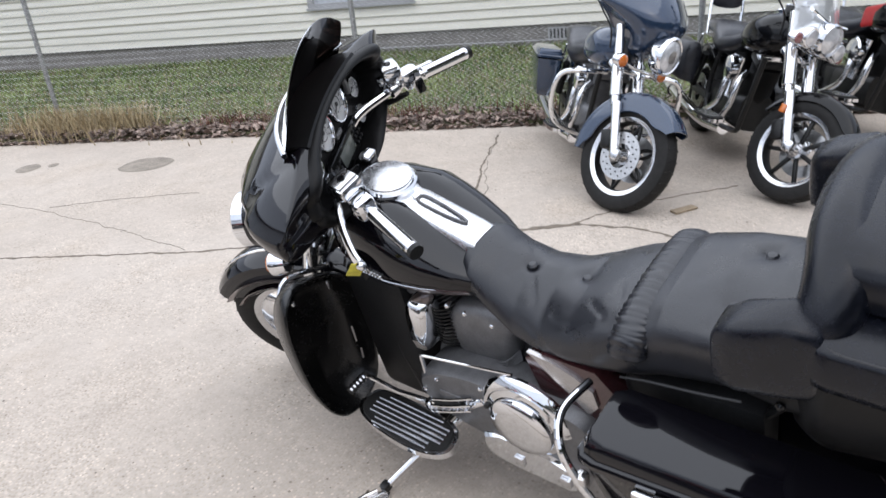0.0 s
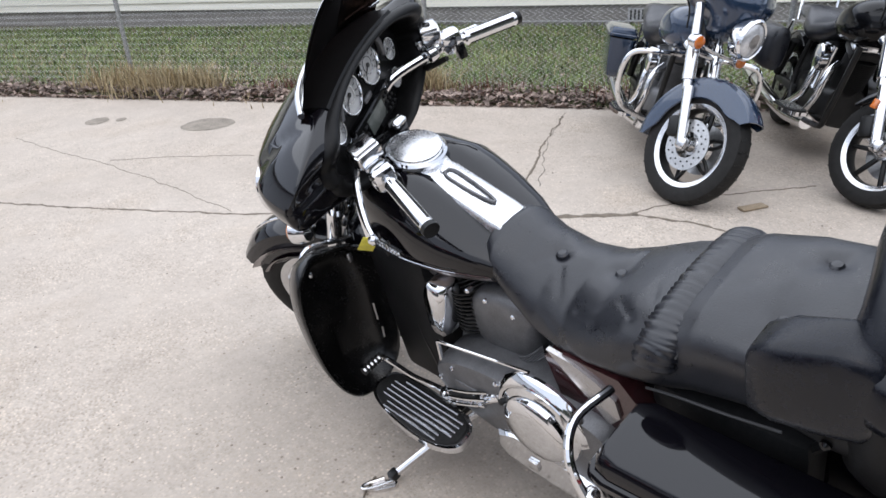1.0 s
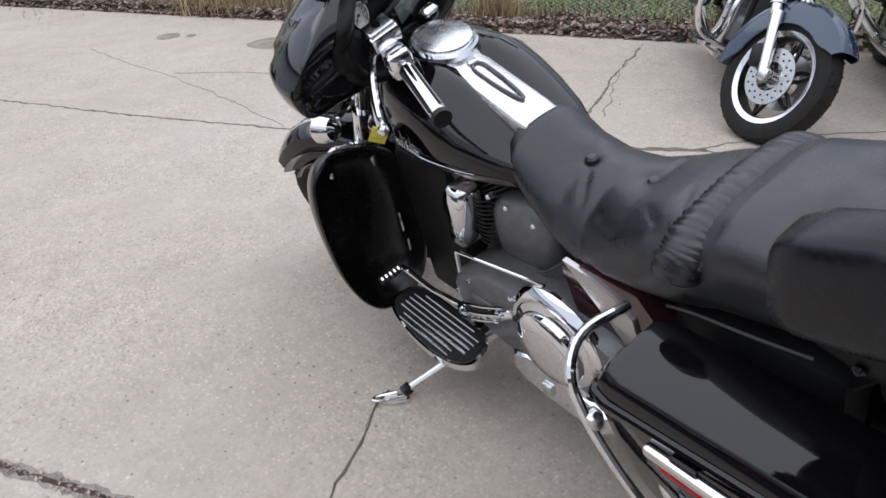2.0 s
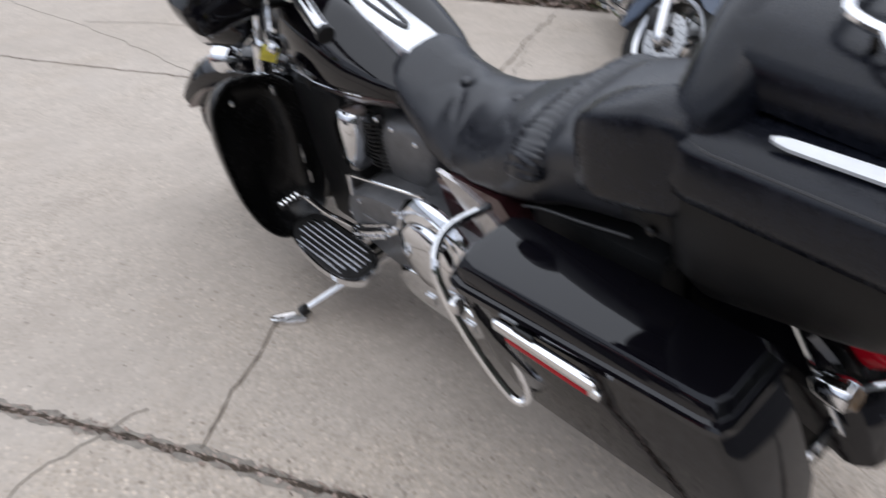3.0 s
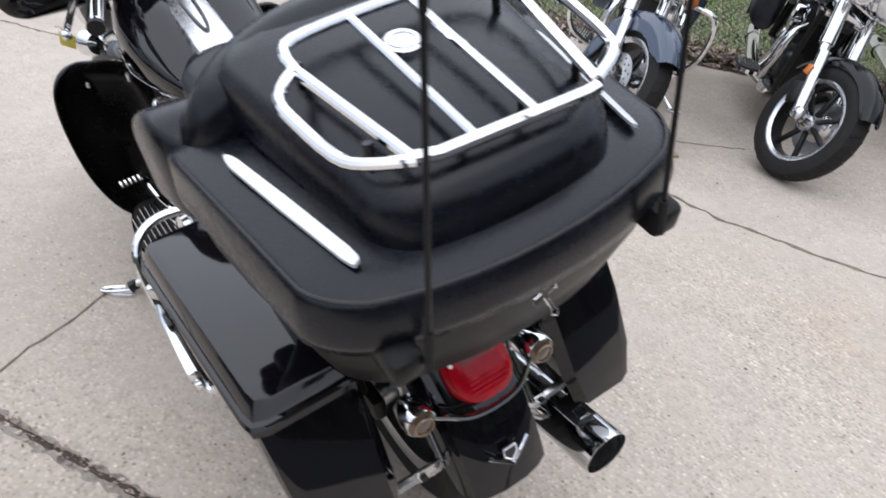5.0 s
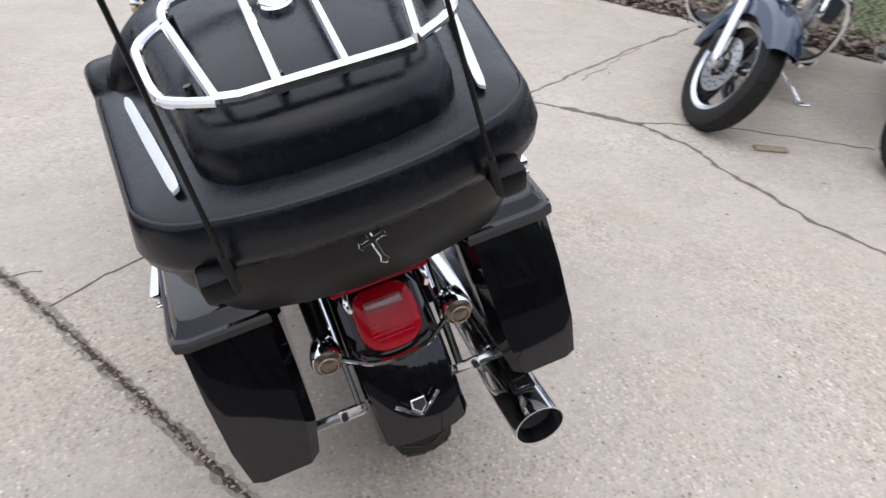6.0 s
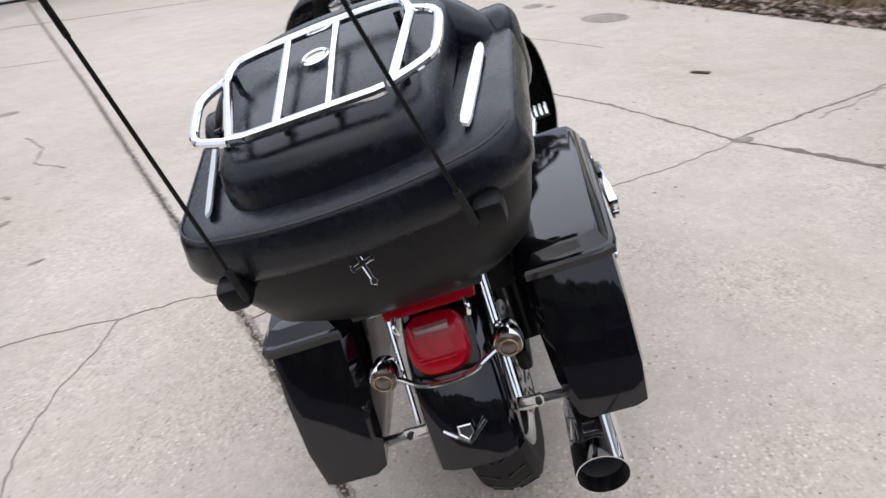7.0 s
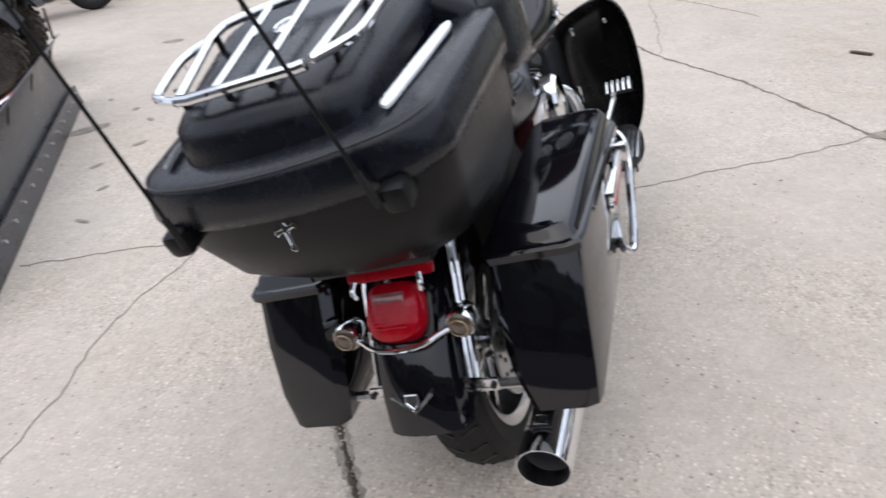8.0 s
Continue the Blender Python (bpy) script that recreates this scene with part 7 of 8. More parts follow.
# ---- other parked machines ----
def parked_tourer(x, y, turn):
    """The slate-blue fairing bike that faces the lot."""
    root = base("touring_motorcycle", pose(x, y, 0, 0, 0, turn) @ pose(0, 0, 0, 0, -11, 0), "slate blue touring motorcycle with batwing fairing parked on kickstand", "motorcycle", "parked motorcycles")
    S = front_end(root, 36, M["paint_blue"], wheel="split", wheel_mat="black_metal", wheel_r=0.335, dark=True, front_reach=138)
    W = steered(25) @ Matrix.Translation((-0.085, -0.02, -0.11)) @ Matrix.Diagonal((0.80, 1, 1.15, 1))
    batwing(root, W, M["paint_blue"], M["satin_black"])
    windshield(root, W, 0.24, 1.28, 1.37, 1.285, M["smoke_shield"], "short smoked windshield")
    handlebar(root, S, full=False)
    tank(root, M["paint_blue"])
    engine(root)
    part("seat", loft([oval(0, cz, hw, hb, ht, yy, 3, 28) for yy, hw, cz, hb, ht in ((0.76, 0.09, 0.83, 0.05, 0.05), (0.62, 0.15, 0.79, 0.09, 0.06), (0.45, 0.19, 0.75, 0.09, 0.07), (0.30, 0.19, 0.77, 0.08, 0.08), (0.18, 0.17, 0.83, 0.08, 0.08), (0.0, 0.16, 0.84, 0.07, 0.07), (-0.12, 0.13, 0.82, 0.05, 0.05))]), M["leather"], root, "black leather seat", smooth=70)
    for sx in (-1, 1):
        saddlebag(root, sx, M["paint_blue"], strip=False)
        floorboard(root, sx)
        part("engine_guard", tube([(sx * 0.08, 1.24, 0.74), (sx * 0.25, 1.30, 0.745), (sx * 0.37, 1.30, 0.72), (sx * 0.41, 1.28, 0.62), (sx * 0.40, 1.26, 0.48), (sx * 0.33, 1.22, 0.37), (sx * 0.12, 1.10, 0.28)], 0.016, 10, per=5), M["chrome"], root, "chrome engine guard bar")
    rear_end(root, M["paint_blue"], dark=True)
    muffler(root, 1)
    part("kickstand", tube([(-0.16, 0.90, 0.24), (-0.40, 1.04, 0.09)], 0.013, 10), M["chrome_satin"], root, "chrome kickstand")
    part("stand_foot", box((-0.425, 1.055, 0.088), (0.09, 0.05, 0.012), 0.004, m=pose(0, 0, 0, 0, 11, 20)), M["chrome_satin"], root)
    part("primary_guard", tube([(-0.13, 0.35, 0.745), (0, 0.4, 0.75), (0.13, 0.35, 0.745)], 0.012, 8, per=3), M["black_metal"], root)
    return root


def parked_cruiser(x, y, turn, shield, accent, label, bags=True):
    """A black cruiser with forward lamps, seen nose-on."""
    root = base("cruiser_motorcycle", pose(x, y, 0, 0, 0, turn) @ pose(0, 0, 0, 0, -11, 0), label, "motorcycle", "parked motorcycles")
    S = front_end(root, 35, M["gloss_plastic"], wheel="solid", wheel_mat="black_metal", fender_mat=accent, lights=False, wheel_r=0.305, slim=True, dark=True, disc=(-1,))
    handlebar(root, S, full=False)
    lamp = part("headlamp", lathe([(0.02, -0.16), (0.07, -0.12), (0.092, -0.04), (0.098, 0.04), (0.088, 0.055), (0.08, 0.03)], (0, 1.50, 0.93), "Y", 28), M["chrome"], root, "round chrome headlamp", m=S)
    part("lens", lathe([(0.082, 0.03), (0.076, 0.048), (0.05, 0.062), (0.003, 0.068)], (0, 1.50, 0.93), "Y", 28), M["head_lens"], lamp, m=S)
    bar = part("lamp_bar", tube([(-0.22, 1.47, 0.86), (0, 1.45, 0.84), (0.22, 1.47, 0.86)], 0.012, 8, per=4), M["chrome"], root, m=S)
    for sx in (-1, 1):
        sig = part("turn_signal", lathe([(0.012, -0.05), (0.032, -0.03), (0.037, 0.0), (0.034, 0.02)], (sx * 0.225, 1.48, 0.875), "Y", 18), M["chrome"], bar, "chrome turn signal with pale amber lens", m=S)
        part("lens", lathe([(0.033, 0.012), (0.028, 0.028), (0.003, 0.034)], (sx * 0.225, 1.48, 0.875), "Y", 18), M["pale_lens"] if shield else M["amber"], sig, m=S)
        if shield:
            spot = part("spot_lamp", lathe([(0.02, -0.08), (0.05, -0.05), (0.062, 0.0), (0.062, 0.02), (0.056, 0.03)], (sx * 0.155, 1.50, 0.90), "Y", 20), M["chrome"], bar, "chrome spot lamp", m=S)
            part("lens", lathe([(0.055, 0.02), (0.045, 0.035), (0.003, 0.045)], (sx * 0.155, 1.50, 0.90), "Y", 20), M["head_lens"], spot, m=S)
        part("fork_reflector", box((sx * 0.14, 1.57, 0.50), (0.012, 0.035, 0.05), 0.005), M["amber"], root, m=S)
    if shield:
        sh = windshield(root, S, 0.25, 0.92, 1.38, 1.52, M["glare_shield"], "clear tall windshield")
        part("shield_brace", tube([(-0.19, 1.47, 1.04), (0, 1.475, 1.02), (0.19, 1.47, 1.04)], 0.010, 8, per=4), M["chrome"], sh, m=S)
    tank(root, accent)
    engine(root, case="black_metal")
    part("seat", loft([oval(0, cz, hw, hb, ht, yy, 3, 28) for yy, hw, cz, hb, ht in ((0.74, 0.09, 0.82, 0.05, 0.05), (0.60, 0.15, 0.77, 0.08, 0.06), (0.42, 0.18, 0.73, 0.07, 0.06), (0.30, 0.17, 0.76, 0.08, 0.08), (0.18, 0.14, 0.82, 0.07, 0.06), (-0.05, 0.12, 0.82, 0.05, 0.05))]), M["leather"], root, "black leather seat", smooth=70)
    part("backrest_frame", tube([(-0.12, -0.02, 0.75), (-0.12, -0.10, 1.0), (-0.07, -0.13, 1.06), (0.07, -0.13, 1.06), (0.12, -0.10, 1.0), (0.12, -0.02, 0.75)], 0.011, 8, per=4), M["chrome"], root, "chrome passenger backrest hoop")
    part("backrest_pad", loft([oval(0, 1.03, hw, 0.085, 0.085, yy, 3, 24) for yy, hw in ((-0.15, 0.085), (-0.135, 0.125), (-0.10, 0.125), (-0.085, 0.09))]), M["leather"], root, smooth=70)
    for sx in (-1, 1):
        if bags:
            rows = [[(sx * q[0], q[1], q[2]) for q in oval(cx, 0.56, hw, 0.16, 0.14, yy, 3.2, 24)] for yy, hw, cx in ((0.20, 0.05, 0.25), (0.16, 0.085, 0.26), (-0.10, 0.10, 0.265), (-0.26, 0.09, 0.26), (-0.30, 0.05, 0.25))]
            b = part("leather_bag", loft(rows), M["leather"], root, "black leather saddlebag", smooth=60)
            part("bag_strap", box((sx * 0.355, -0.05, 0.56), (0.012, 0.03, 0.25), 0.004), M["satin_black"], b)
        floorboard(root, sx)
    rear_end(root, M["gloss_plastic"], dark=True)
    muffler(root, 1)
    part("kickstand", tube([(-0.16, 0.85, 0.24), (-0.40, 0.98, 0.09)], 0.013, 10), M["chrome_satin"], root, "chrome kickstand")
    return root


parked_tourer(3.54, 2.59, 128)
parked_cruiser(4.10, 1.68, 125, True, M["gloss_plastic"], "black cruiser with clear windshield and leather bags beside the blue bike")
red_bike = parked_cruiser(4.85, 1.10, 128, False, M["gloss_plastic"], "black and red cruiser at the end of the row", bags=False)
for sx in (-1, 1):
    part("red_panel", loft([oval(sx * 0.17, cz, 0.02, 0.07, 0.07, yy, 3, 20) for yy, cz in ((1.20, 0.92), (1.10, 0.90), (0.90, 0.86), (0.80, 0.84))]), M["paint_red"], red_bike, "red tank side panel")


def snow_plow():
    """The curved steel plow blade with its bolted cutting edge, back ribs and push frame."""
    a, b = Vector((-2.03, 0.22, 0)), Vector((-3.57, 2.69, 0))
    d = (b - a).normalized()
    nrm = Vector((d.y, -d.x, 0))
    if nrm.x < 0:
        nrm = -nrm
    root = base("snow_plow", Matrix.Identity(4), "grey steel plow blade with bolted edge resting on the concrete", "snow plow")
    prof = [(0.0, 0.01), (-0.015, 0.06), (-0.03, 0.12), (-0.055, 0.18), (-0.075, 0.26), (-0.07, 0.34), (-0.045, 0.41), (0.0, 0.47), (0.03, 0.49)]
    L = (b - a).length
    rings = []
    for k in range(13):
        s = L * k / 12
        q = a + d * s
        rings.append([q + nrm * x + Vector((0, 0, z)) for x, z in prof] + [q + nrm * (x - 0.01) + Vector((0, 0, z)) for x, z in prof[::-1]])
    blade = part("blade", loft(rings), M["plow"], root, "curved grey blade")
    edge = part("cutting_edge", loft([[q + nrm * x + Vector((0, 0, z)) for x, z in ((0.012, 0.0), (-0.008, 0.13), (0.004, 0.133), (0.024, 0.003))] for q in (a, b)]), M["plow"], blade, "flat bolted cutting edge")
    for k in range(14):
        q = a + d * (0.08 + (L - 0.16) * k / 13) + nrm * 0.008 + Vector((0, 0, 0.085))
        part("edge_bolt", tube([q, q + nrm * 0.012], 0.011, 8), M["chrome_satin"], edge)
    for k in range(5):
        q = a + d * (0.12 + (L - 0.24) * k / 4)
        part("back_rib", loft([[q + d * w + nrm * x + Vector((0, 0, z)) for x, z in ((-0.02, 0.05), (-0.09, 0.26), (-0.02, 0.46), (-0.13, 0.40), (-0.16, 0.20), (-0.12, 0.06))] for w in (-0.005, 0.005)]), M["black_metal"], blade)
    mid = a.lerp(b, 0.5)
    for off in (-0.28, 0.28):
        part("push_arm", tube([mid + d * off - nrm * 0.1 + Vector((0, 0, 0.16)), mid + d * off * 0.7 - nrm * 0.75 + Vector((0, 0, 0.22))], 0.028, 8), M["black_metal"], root)
        part("trip_spring", tube([mid + d * off * 1.6 - nrm * 0.1 + Vector((0, 0, 0.36)), mid + d * off * 1.2 - nrm * 0.38 + Vector((0, 0, 0.24))], 0.026, 10), M["chrome_satin"], root)
        part("spring_rod", tube([mid + d * off * 1.7 - nrm * 0.06 + Vector((0, 0, 0.40)), mid + d * off * 1.1 - nrm * 0.45 + Vector((0, 0, 0.22))], 0.011, 8), M["paint_red"], root)
    part("swivel_beam", tube([mid - d * 0.5 - nrm * 0.14 + Vector((0, 0, 0.16)), mid + d * 0.5 - nrm * 0.14 + Vector((0, 0, 0.16))], 0.03, 8), M["black_metal"], root)
    part("marker_rod", tube([b - nrm * 0.02 + Vector((0, 0, 0.46)), b + d * 0.03 - nrm * 0.02 + Vector((0, 0, 0.66))], 0.009, 8), M["joint_dirt"], root)
    return root


snow_plow()


def quad_bike(x, y, turn):
    """The red and black quad behind the plow."""
    root = base("quad_bike", pose(x, y, 0, 0, 0, turn), "red and black quad bike with knobbly tyres behind the plow", "quad bike")
    for sx in (-1, 1):
        for yy in (-0.62, 0.62):
            m = pose(sx * 0.46, yy, 0.31)
            tyre = part("tyre", lathe([(0.16, -0.10), (0.20, -0.125), (0.28, -0.13), (0.305, -0.10), (0.315, 0), (0.305, 0.10), (0.28, 0.13), (0.20, 0.125), (0.16, 0.10), (0.16, -0.10)], (0, 0, 0), n=36, cap=False), M["mud_rubber"], root, "knobbly quad tyre caked with dry mud", m=m)
            knobs = []
            for k in range(26):
                for w, o in ((-0.085, 0), (-0.02, 6.9), (0.045, 0), (0.10, 6.9)):
                    knobs.append(xf(box((w, 0, 0.312), (0.05, 0.032, 0.022), 0.0), pose(0, 0, 0, 360 * k / 26 + o, 0, 0)))
            tagged(part("tread_pattern", join(*knobs), M["mud_rubber"], tyre, m=m), kind="stuff")
            rim = part("rim", lathe([(0.02, sx * 0.03), (0.06, sx * 0.05), (0.13, sx * 0.04), (0.165, sx * 0.10), (0.168, -sx * 0.10), (0.15, -sx * 0.10), (0.12, 0.0)], (0, 0, 0), n=28), M["black_metal"], root, m=m)
            for k in range(6):
                part("rim_hole", xf(lathe([(0.018, sx * 0.046), (0.018, sx * 0.05)], (0, 0.095, 0), n=10), pose(0, 0, 0, 60 * k)), M["black_metal"], rim, m=m)
            part("mudguard", loft([[(sx * (0.28 + 0.33 * u), yy - 0.40 * math.cos(t), 0.34 + 0.40 * math.sin(t) - 0.03 * u + dz) for u in (0, 0.33, 0.66, 1)] + [(sx * (0.28 + 0.33 * u), yy - 0.385 * math.cos(t), 0.33 + 0.385 * math.sin(t) - 0.03 * u + dz) for u in (1, 0.66, 0.33, 0)] for t, dz in ((radians(a), 0) for a in range(25, 156, 13))]), M["satin_black"], root, "black plastic mudguard")
            part("suspension_arm", tube([(sx * 0.12, yy, 0.36), (sx * 0.40, yy, 0.30)], 0.02, 8), M["black_metal"], root)
            part("shock_absorber", tube([(sx * 0.17, yy * 0.95, 0.68), (sx * 0.32, yy, 0.34)], 0.03, 10), M["paint_red"] if yy > 0 else M["galv"], root)
    part("body", loft([oval(0, cz, hw, hb, ht, yy, 3, 24) for yy, hw, cz, hb, ht in ((0.85, 0.20, 0.66, 0.10, 0.10), (0.72, 0.27, 0.68, 0.16, 0.14), (0.45, 0.22, 0.72, 0.24, 0.16), (0.15, 0.17, 0.70, 0.26, 0.14), (-0.3, 0.19, 0.68, 0.24, 0.16), (-0.7, 0.26, 0.68, 0.16, 0.14), (-0.88, 0.20, 0.68, 0.10, 0.08))]), M["satin_black"], root, "black plastic body", smooth=60)
    for sx in (-1, 1):
        part("body_panel", loft([[(sx * (x + dx), yy, z) for yy, z, x in ((0.86, 0.70, 0.24), (0.62, 0.86, 0.24), (0.25, 0.90, 0.18), (0.05, 0.78, 0.20), (0.3, 0.66, 0.26), (0.66, 0.64, 0.32))] for dx in (0, 0.03)]), M["paint_red"], root, "red plastic body panel")
        part("rear_panel", loft([[(sx * (x + dx), yy, z) for yy, z, x in ((-0.85, 0.78, 0.24), (-0.55, 0.88, 0.24), (-0.25, 0.82, 0.20), (-0.30, 0.68, 0.26), (-0.7, 0.66, 0.32))] for dx in (0, 0.03)]), M["paint_red"], root, "red plastic rear panel")
        part("headlight", lathe([(0.03, -0.02), (0.055, 0.02), (0.05, 0.035), (0.003, 0.045)], (sx * 0.17, 0.85, 0.74), "Y", 18), M["head_lens"], root, "clear quad headlight")
        part("panel_stripe", box((sx * 0.262, 0.42, 0.78), (0.012, 0.24, 0.035), 0.004, m=pose(0, 0, 0, 18)), M["galv"], root)
    part("seat", loft([oval(0, cz, hw, 0.06, 0.06, yy, 3, 20) for yy, hw, cz in ((0.18, 0.08, 0.86), (0.05, 0.13, 0.86), (-0.4, 0.16, 0.88), (-0.55, 0.12, 0.88))]), M["leather"], root, "black seat", smooth=60)
    part("handlebar", tube([(-0.38, 0.18, 1.06), (-0.2, 0.32, 1.10), (0, 0.36, 1.02), (0.2, 0.32, 1.10), (0.38, 0.18, 1.06)], 0.013, 8, per=4), M["black_metal"], root)
    part("front_cowl", loft([oval(0, cz, hw, hb, ht, yy, 2.6, 26) for yy, hw, cz, hb, ht in ((0.92, 0.04, 0.84, 0.03, 0.03), (0.86, 0.14, 0.87, 0.06, 0.06), (0.72, 0.22, 0.93, 0.09, 0.08), (0.56, 0.24, 0.99, 0.11, 0.08), (0.40, 0.18, 1.03, 0.12, 0.08), (0.32, 0.08, 1.03, 0.08, 0.04))]), M["paint_red"], root, "red plastic front cowl", smooth=60)
    for sx in (-1, 1):
        part("cowl_trim", tube([(sx * 0.06, 0.92, 0.84), (sx * 0.17, 0.84, 0.85), (sx * 0.23, 0.70, 0.89), (sx * 0.245, 0.54, 0.95)], 0.02, 8, per=4), M["galv"], root, "silver cowl edge")
    for yy in (-0.62,):
        rack = part("rack", join(*[tube([(-0.36, yy + o, 0.93), (0.36, yy + o, 0.93)], 0.011, 8) for o in (-0.2, -0.1, 0, 0.1, 0.2)]), M["black_metal"], root, "black tube rack")
        for sx in (-1, 1):
            part("rack_rail", tube([(sx * 0.36, yy - 0.24, 0.94), (sx * 0.36, yy + 0.24, 0.94)], 0.013, 8), M["black_metal"], rack)
            part("rack_leg", tube([(sx * 0.22, yy, 0.93), (sx * 0.18, yy, 0.76)], 0.011, 8), M["black_metal"], rack)
    part("bumper", tube([(-0.22, 0.90, 0.50), (-0.24, 0.97, 0.70), (0.24, 0.97, 0.70), (0.22, 0.90, 0.50)], 0.016, 8, per=3), M["black_metal"], root, "tubular front bumper")
    part("skid_plate", box((0, 0, 0.36), (0.26, 1.5, 0.14), 0.03), M["black_metal"], root)
    return root


quad_bike(-5.25, 2.9, -58)
quad_bike(-4.35, 0.5, -58)


def sport_bike(x, y, turn, paint, label, fender):
    root = base("sport_motorcycle", pose(x, y, 0, 0, 0, turn) @ pose(0, 0, 0, 0, -9, 0), label, "motorcycle", "parked motorcycles")
    for yy, w in ((0.0, 0.19), (1.42, 0.12)):
        wheel_parts(root, pose(0, yy, 0.31, 0, 0, 0), 0.31, w, M["black_metal"], 5, "solid", disc=(1, -1) if yy else (1,), dark=True, lip=False)
    part("front_fairing", loft([oval(0, cz, hw, hb, ht, yy, 2.6, 28) for yy, hw, cz, hb, ht in ((1.74, 0.03, 0.90, 0.03, 0.04), (1.66, 0.15, 0.92, 0.10, 0.12), (1.48, 0.23, 0.93, 0.16, 0.20), (1.28, 0.26, 0.90, 0.32, 0.24), (1.08, 0.24, 0.82, 0.34, 0.22))]), paint, root, "faired sport nose", smooth=60)
    part("side_fairing", loft([oval(0, cz, hw, hb, ht, yy, 2.8, 32) for yy, hw, cz, hb, ht in ((1.40, 0.17, 0.84, 0.12, 0.14), (1.28, 0.235, 0.74, 0.26, 0.22), (1.12, 0.27, 0.60, 0.40, 0.34), (0.94, 0.275, 0.54, 0.38, 0.34), (0.70, 0.25, 0.46, 0.30, 0.32), (0.46, 0.19, 0.40, 0.20, 0.24), (0.30, 0.08, 0.32, 0.08, 0.08))]), paint, root, "sweeping full side fairing", smooth=60)
    for sx in (-1, 1):
        part("fork_leg", tube([(sx * 0.10, 1.42, 0.31), (sx * 0.10, 1.20, 0.92)], 0.024, 10), M["chrome_satin"], root)
        part("clip_on_bar", tube([(sx * 0.10, 1.18, 0.95), (sx * 0.34, 1.10, 0.92)], 0.015, 8), M["black_metal"], root)
        part("mirror", box((sx * 0.34, 1.36, 1.20), (0.16, 0.05, 0.085), 0.02), M["chrome_satin"], root)
        part("mirror_arm", tube([(sx * 0.16, 1.44, 1.02), (sx * 0.31, 1.37, 1.18)], 0.01, 6), M["black_metal"], root)
        part("headlight", box((sx * 0.09, 1.605, 0.92), (0.09, 0.05, 0.045), 0.014, m=pose(0, 0, 0, 0, 0, -sx * 25)), M["head_lens"], root)
    part("windscreen", loft([[(u * 0.16, 1.50 - 0.5 * v - u * u * 0.08, 1.03 + 0.32 * v) for u in (-1, -0.5, 0, 0.5, 1)] + [(u * 0.155, 1.49 - 0.5 * v - u * u * 0.08, 1.028 + 0.32 * v) for u in (1, 0.5, 0, -0.5, -1)] for v in (0, 0.4, 0.75, 1.0)]), M["glare_shield"], root)
    part("fuel_tank", loft([oval(0, cz, hw, 0.13, 0.12, yy, 2.6, 24) for yy, hw, cz in ((1.08, 0.08, 0.84), (1.0, 0.15, 0.86), (0.82, 0.165, 0.86), (0.62, 0.12, 0.82), (0.52, 0.08, 0.80))]), paint, root, smooth=60)
    part("seat", loft([oval(0, cz, hw, 0.05, 0.05, yy, 3, 20) for yy, hw, cz in ((0.56, 0.09, 0.80), (0.40, 0.13, 0.79), (0.22, 0.12, 0.82), (0.18, 0.10, 0.88))]), M["leather"], root, smooth=60)
    part("tail", loft([oval(0, cz, hw, 0.07, 0.06, yy, 2.8, 20) for yy, hw, cz in ((0.30, 0.12, 0.82), (0.0, 0.12, 0.89), (-0.25, 0.08, 0.95), (-0.34, 0.03, 0.97))]), paint, root, smooth=60)
    part("engine", box((0, 0.80, 0.42), (0.30, 0.46, 0.38), 0.05), M["black_metal"], root)
    part("front_fender", arc_fender((0, 1.42, 0.31), 0.325, 0.13, 40, 150, 0.05, 14), fender, root)
    part("muffler", tube([(0.16, 0.40, 0.30), (0.20, -0.10, 0.46)], 0.055, 16), M["chrome_satin"], root)
    part("swingarm", box((0, 0.25, 0.34), (0.24, 0.5, 0.07), 0.02), M["black_metal"], root)
    part("side_graphic", box((0.272, 0.98, 0.68), (0.02, 0.40, 0.02), 0.004, m=pose(0, 0, 0, 0, 0, 0)), M["galv"], root)
    return root


sport_bike(-6.95, 5.0, -38, M["paint_grey"], "dark grey sport motorcycle on its stand near the shop", M["gloss_plastic"])
sport_bike(-7.9, 6.3, -38, M["paint_red"], "red sport motorcycle with pale front fender behind the grey one", M["galv"])


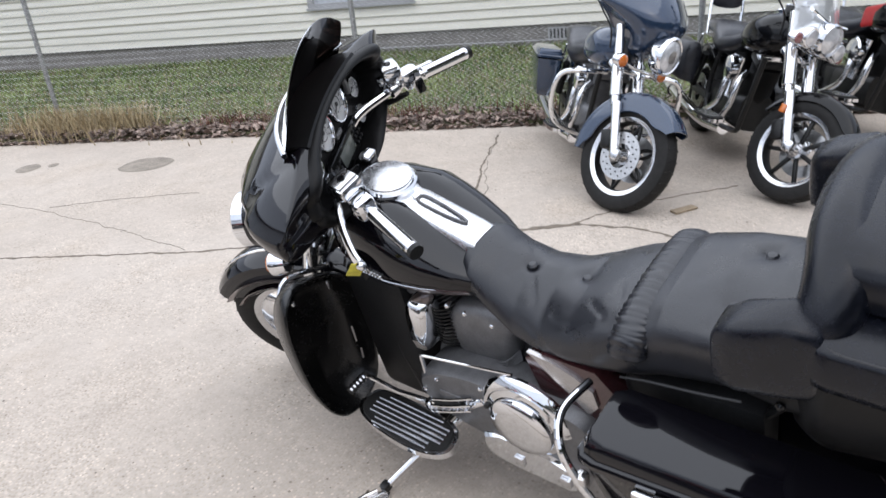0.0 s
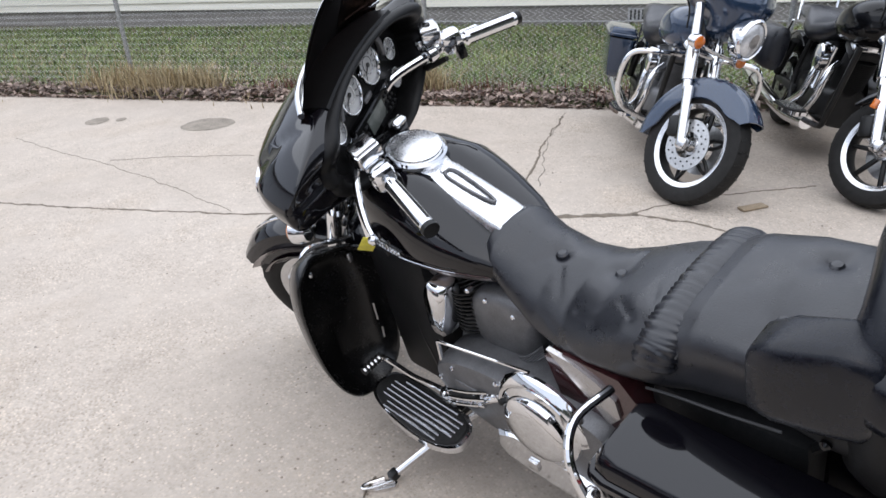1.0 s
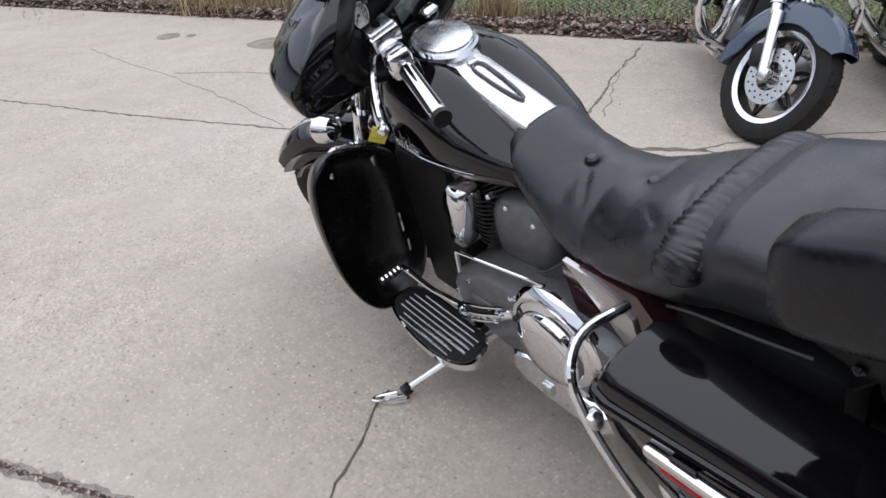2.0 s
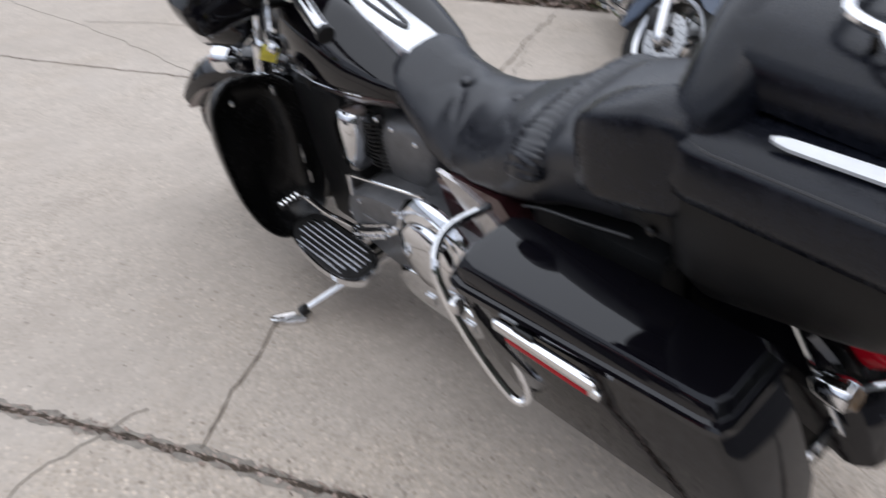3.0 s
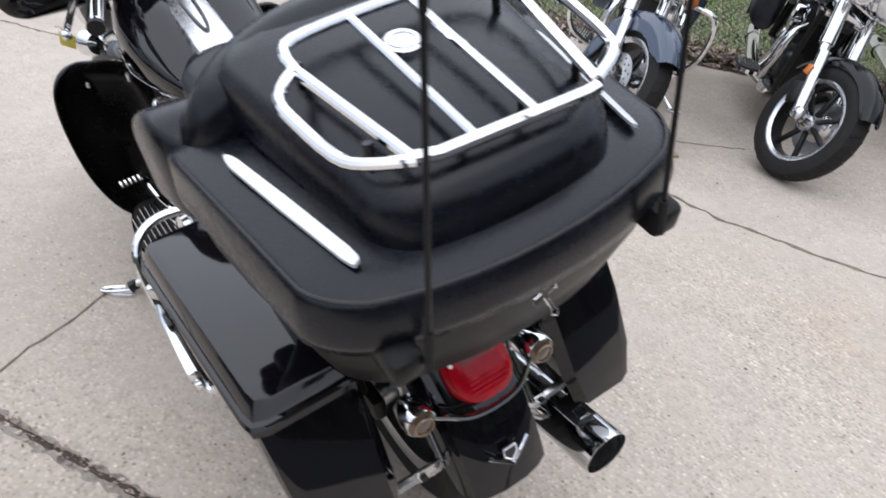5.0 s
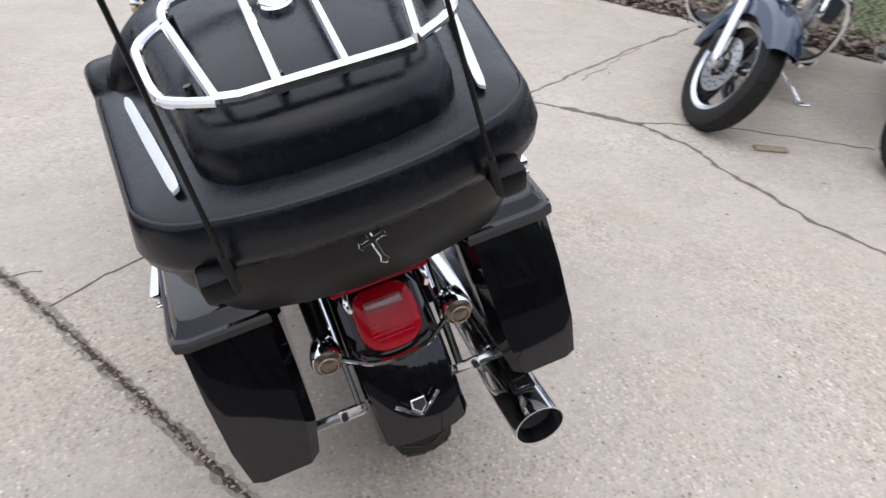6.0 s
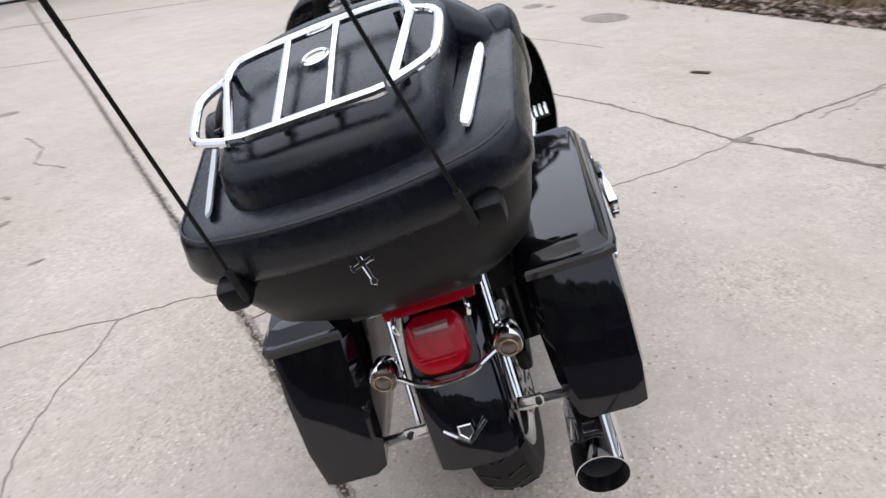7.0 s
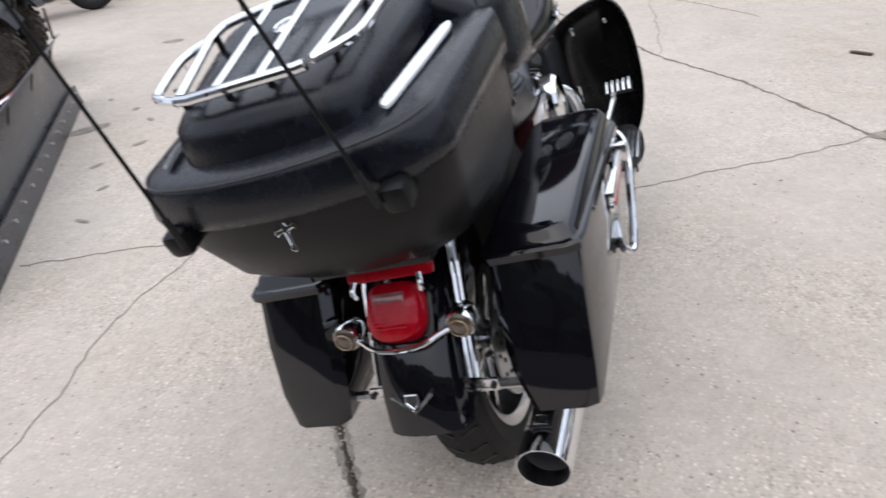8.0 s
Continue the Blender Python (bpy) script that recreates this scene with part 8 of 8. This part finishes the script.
def rack_trailer(x, y, turn):
    """A folded small frame of black tubes on little wheels."""
    root = base("utility_frame", pose(x, y, 0, 0, 0, turn), "black steel tube frame on small wheels beside the shop wall", "trailer")
    for z in (0.30, 0.75):
        part("long_bar", tube([(-0.8, 0, z), (0.8, 0.1, z)], 0.03, 8), M["black_metal"], root)
        part("cross_tube", tube([(-0.6, 0.5, z), (0.7, 0.6, z)], 0.03, 8), M["black_metal"], root)
    for x0 in (-0.7, 0, 0.7):
        part("upright", tube([(x0, 0.05, 0.12), (x0, 0.05, 0.85)], 0.03, 8), M["black_metal"], root)
        part("side_tube", tube([(x0, 0.03, 0.30), (x0, 0.55, 0.30)], 0.025, 8), M["black_metal"], root)
    for x0 in (-0.6, 0.6):
        for y0 in (0.05, 0.55):
            part("caster_wheel", lathe([(0.02, -0.03), (0.11, -0.04), (0.125, 0), (0.11, 0.04), (0.02, 0.03)], (x0, y0, 0.125), "Y", 20), M["rubber"], root)
    for y0 in (0.0, 0.55):
        part("hook", tube([(0.8, y0, 0.75), (0.9, y0, 0.78), (0.9, y0, 0.9)], 0.022, 8), M["black_metal"], root)
    return root


rack_trailer(-8.9, 10.9, 25)


def parked_car(x, y, turn):
    """The rear of a dark car at the grass edge."""
    root = base("parked_car", pose(x, y, 0, 0, 0, turn), "black car with chrome bumper strips parked by the grass", "car")
    prof = [(-2.2, 0.35), (-2.25, 0.55), (-2.2, 0.85), (-1.9, 0.95), (-1.2, 1.0), (-0.7, 1.40), (0.6, 1.42), (1.25, 1.0), (2.1, 0.88), (2.25, 0.6), (2.2, 0.35)]
    rings = []
    for xx, f in ((-0.85, 0.9), (-0.82, 0.97), (-0.6, 1.0), (0.6, 1.0), (0.82, 0.97), (0.85, 0.9)):
        rings.append([(xx * (0.82 if z > 1.1 else 1), yy * f, 0.3 + (z - 0.3) * (0.985 if f < 1 else 1)) for yy, z in prof])
    part("body", loft(rings), M["gloss_plastic"], root, "gloss black car body", smooth=40)
    for sx in (-1, 1):
        for yy in (-1.35, 1.35):
            w = part("wheel", lathe([(0.19, -0.09), (0.30, -0.11), (0.325, -0.07), (0.325, 0.07), (0.30, 0.11), (0.19, 0.09)], (sx * 0.76, yy, 0.325), "X", 28), M["rubber"], root)
            part("rim", lathe([(0.02, sx * 0.10), (0.19, sx * 0.095), (0.2, sx * 0.06)], (sx * 0.76, yy, 0.325), "X", 24), M["chrome_satin"], w)
        part("tail_light", box((sx * 0.68, -2.20, 0.72), (0.26, 0.06, 0.12), 0.02), M["red_lens"], root)
    bump = part("bumper", box((0, -2.26, 0.48), (1.66, 0.12, 0.20), 0.04), M["gloss_plastic"], root)
    for z in (0.43, 0.50, 0.57):
        part("chrome_strip", box((0, -2.325, z), (1.55, 0.015, 0.022), 0.006), M["chrome"], bump)
    part("rear_window", box((0, -0.98, 1.2), (1.2, 0.02, 0.42), 0.01, m=pose(0, 0, 0, -48)), M["pane"], root)
    return root


parked_car(-1.55, 13.95, 26.5)
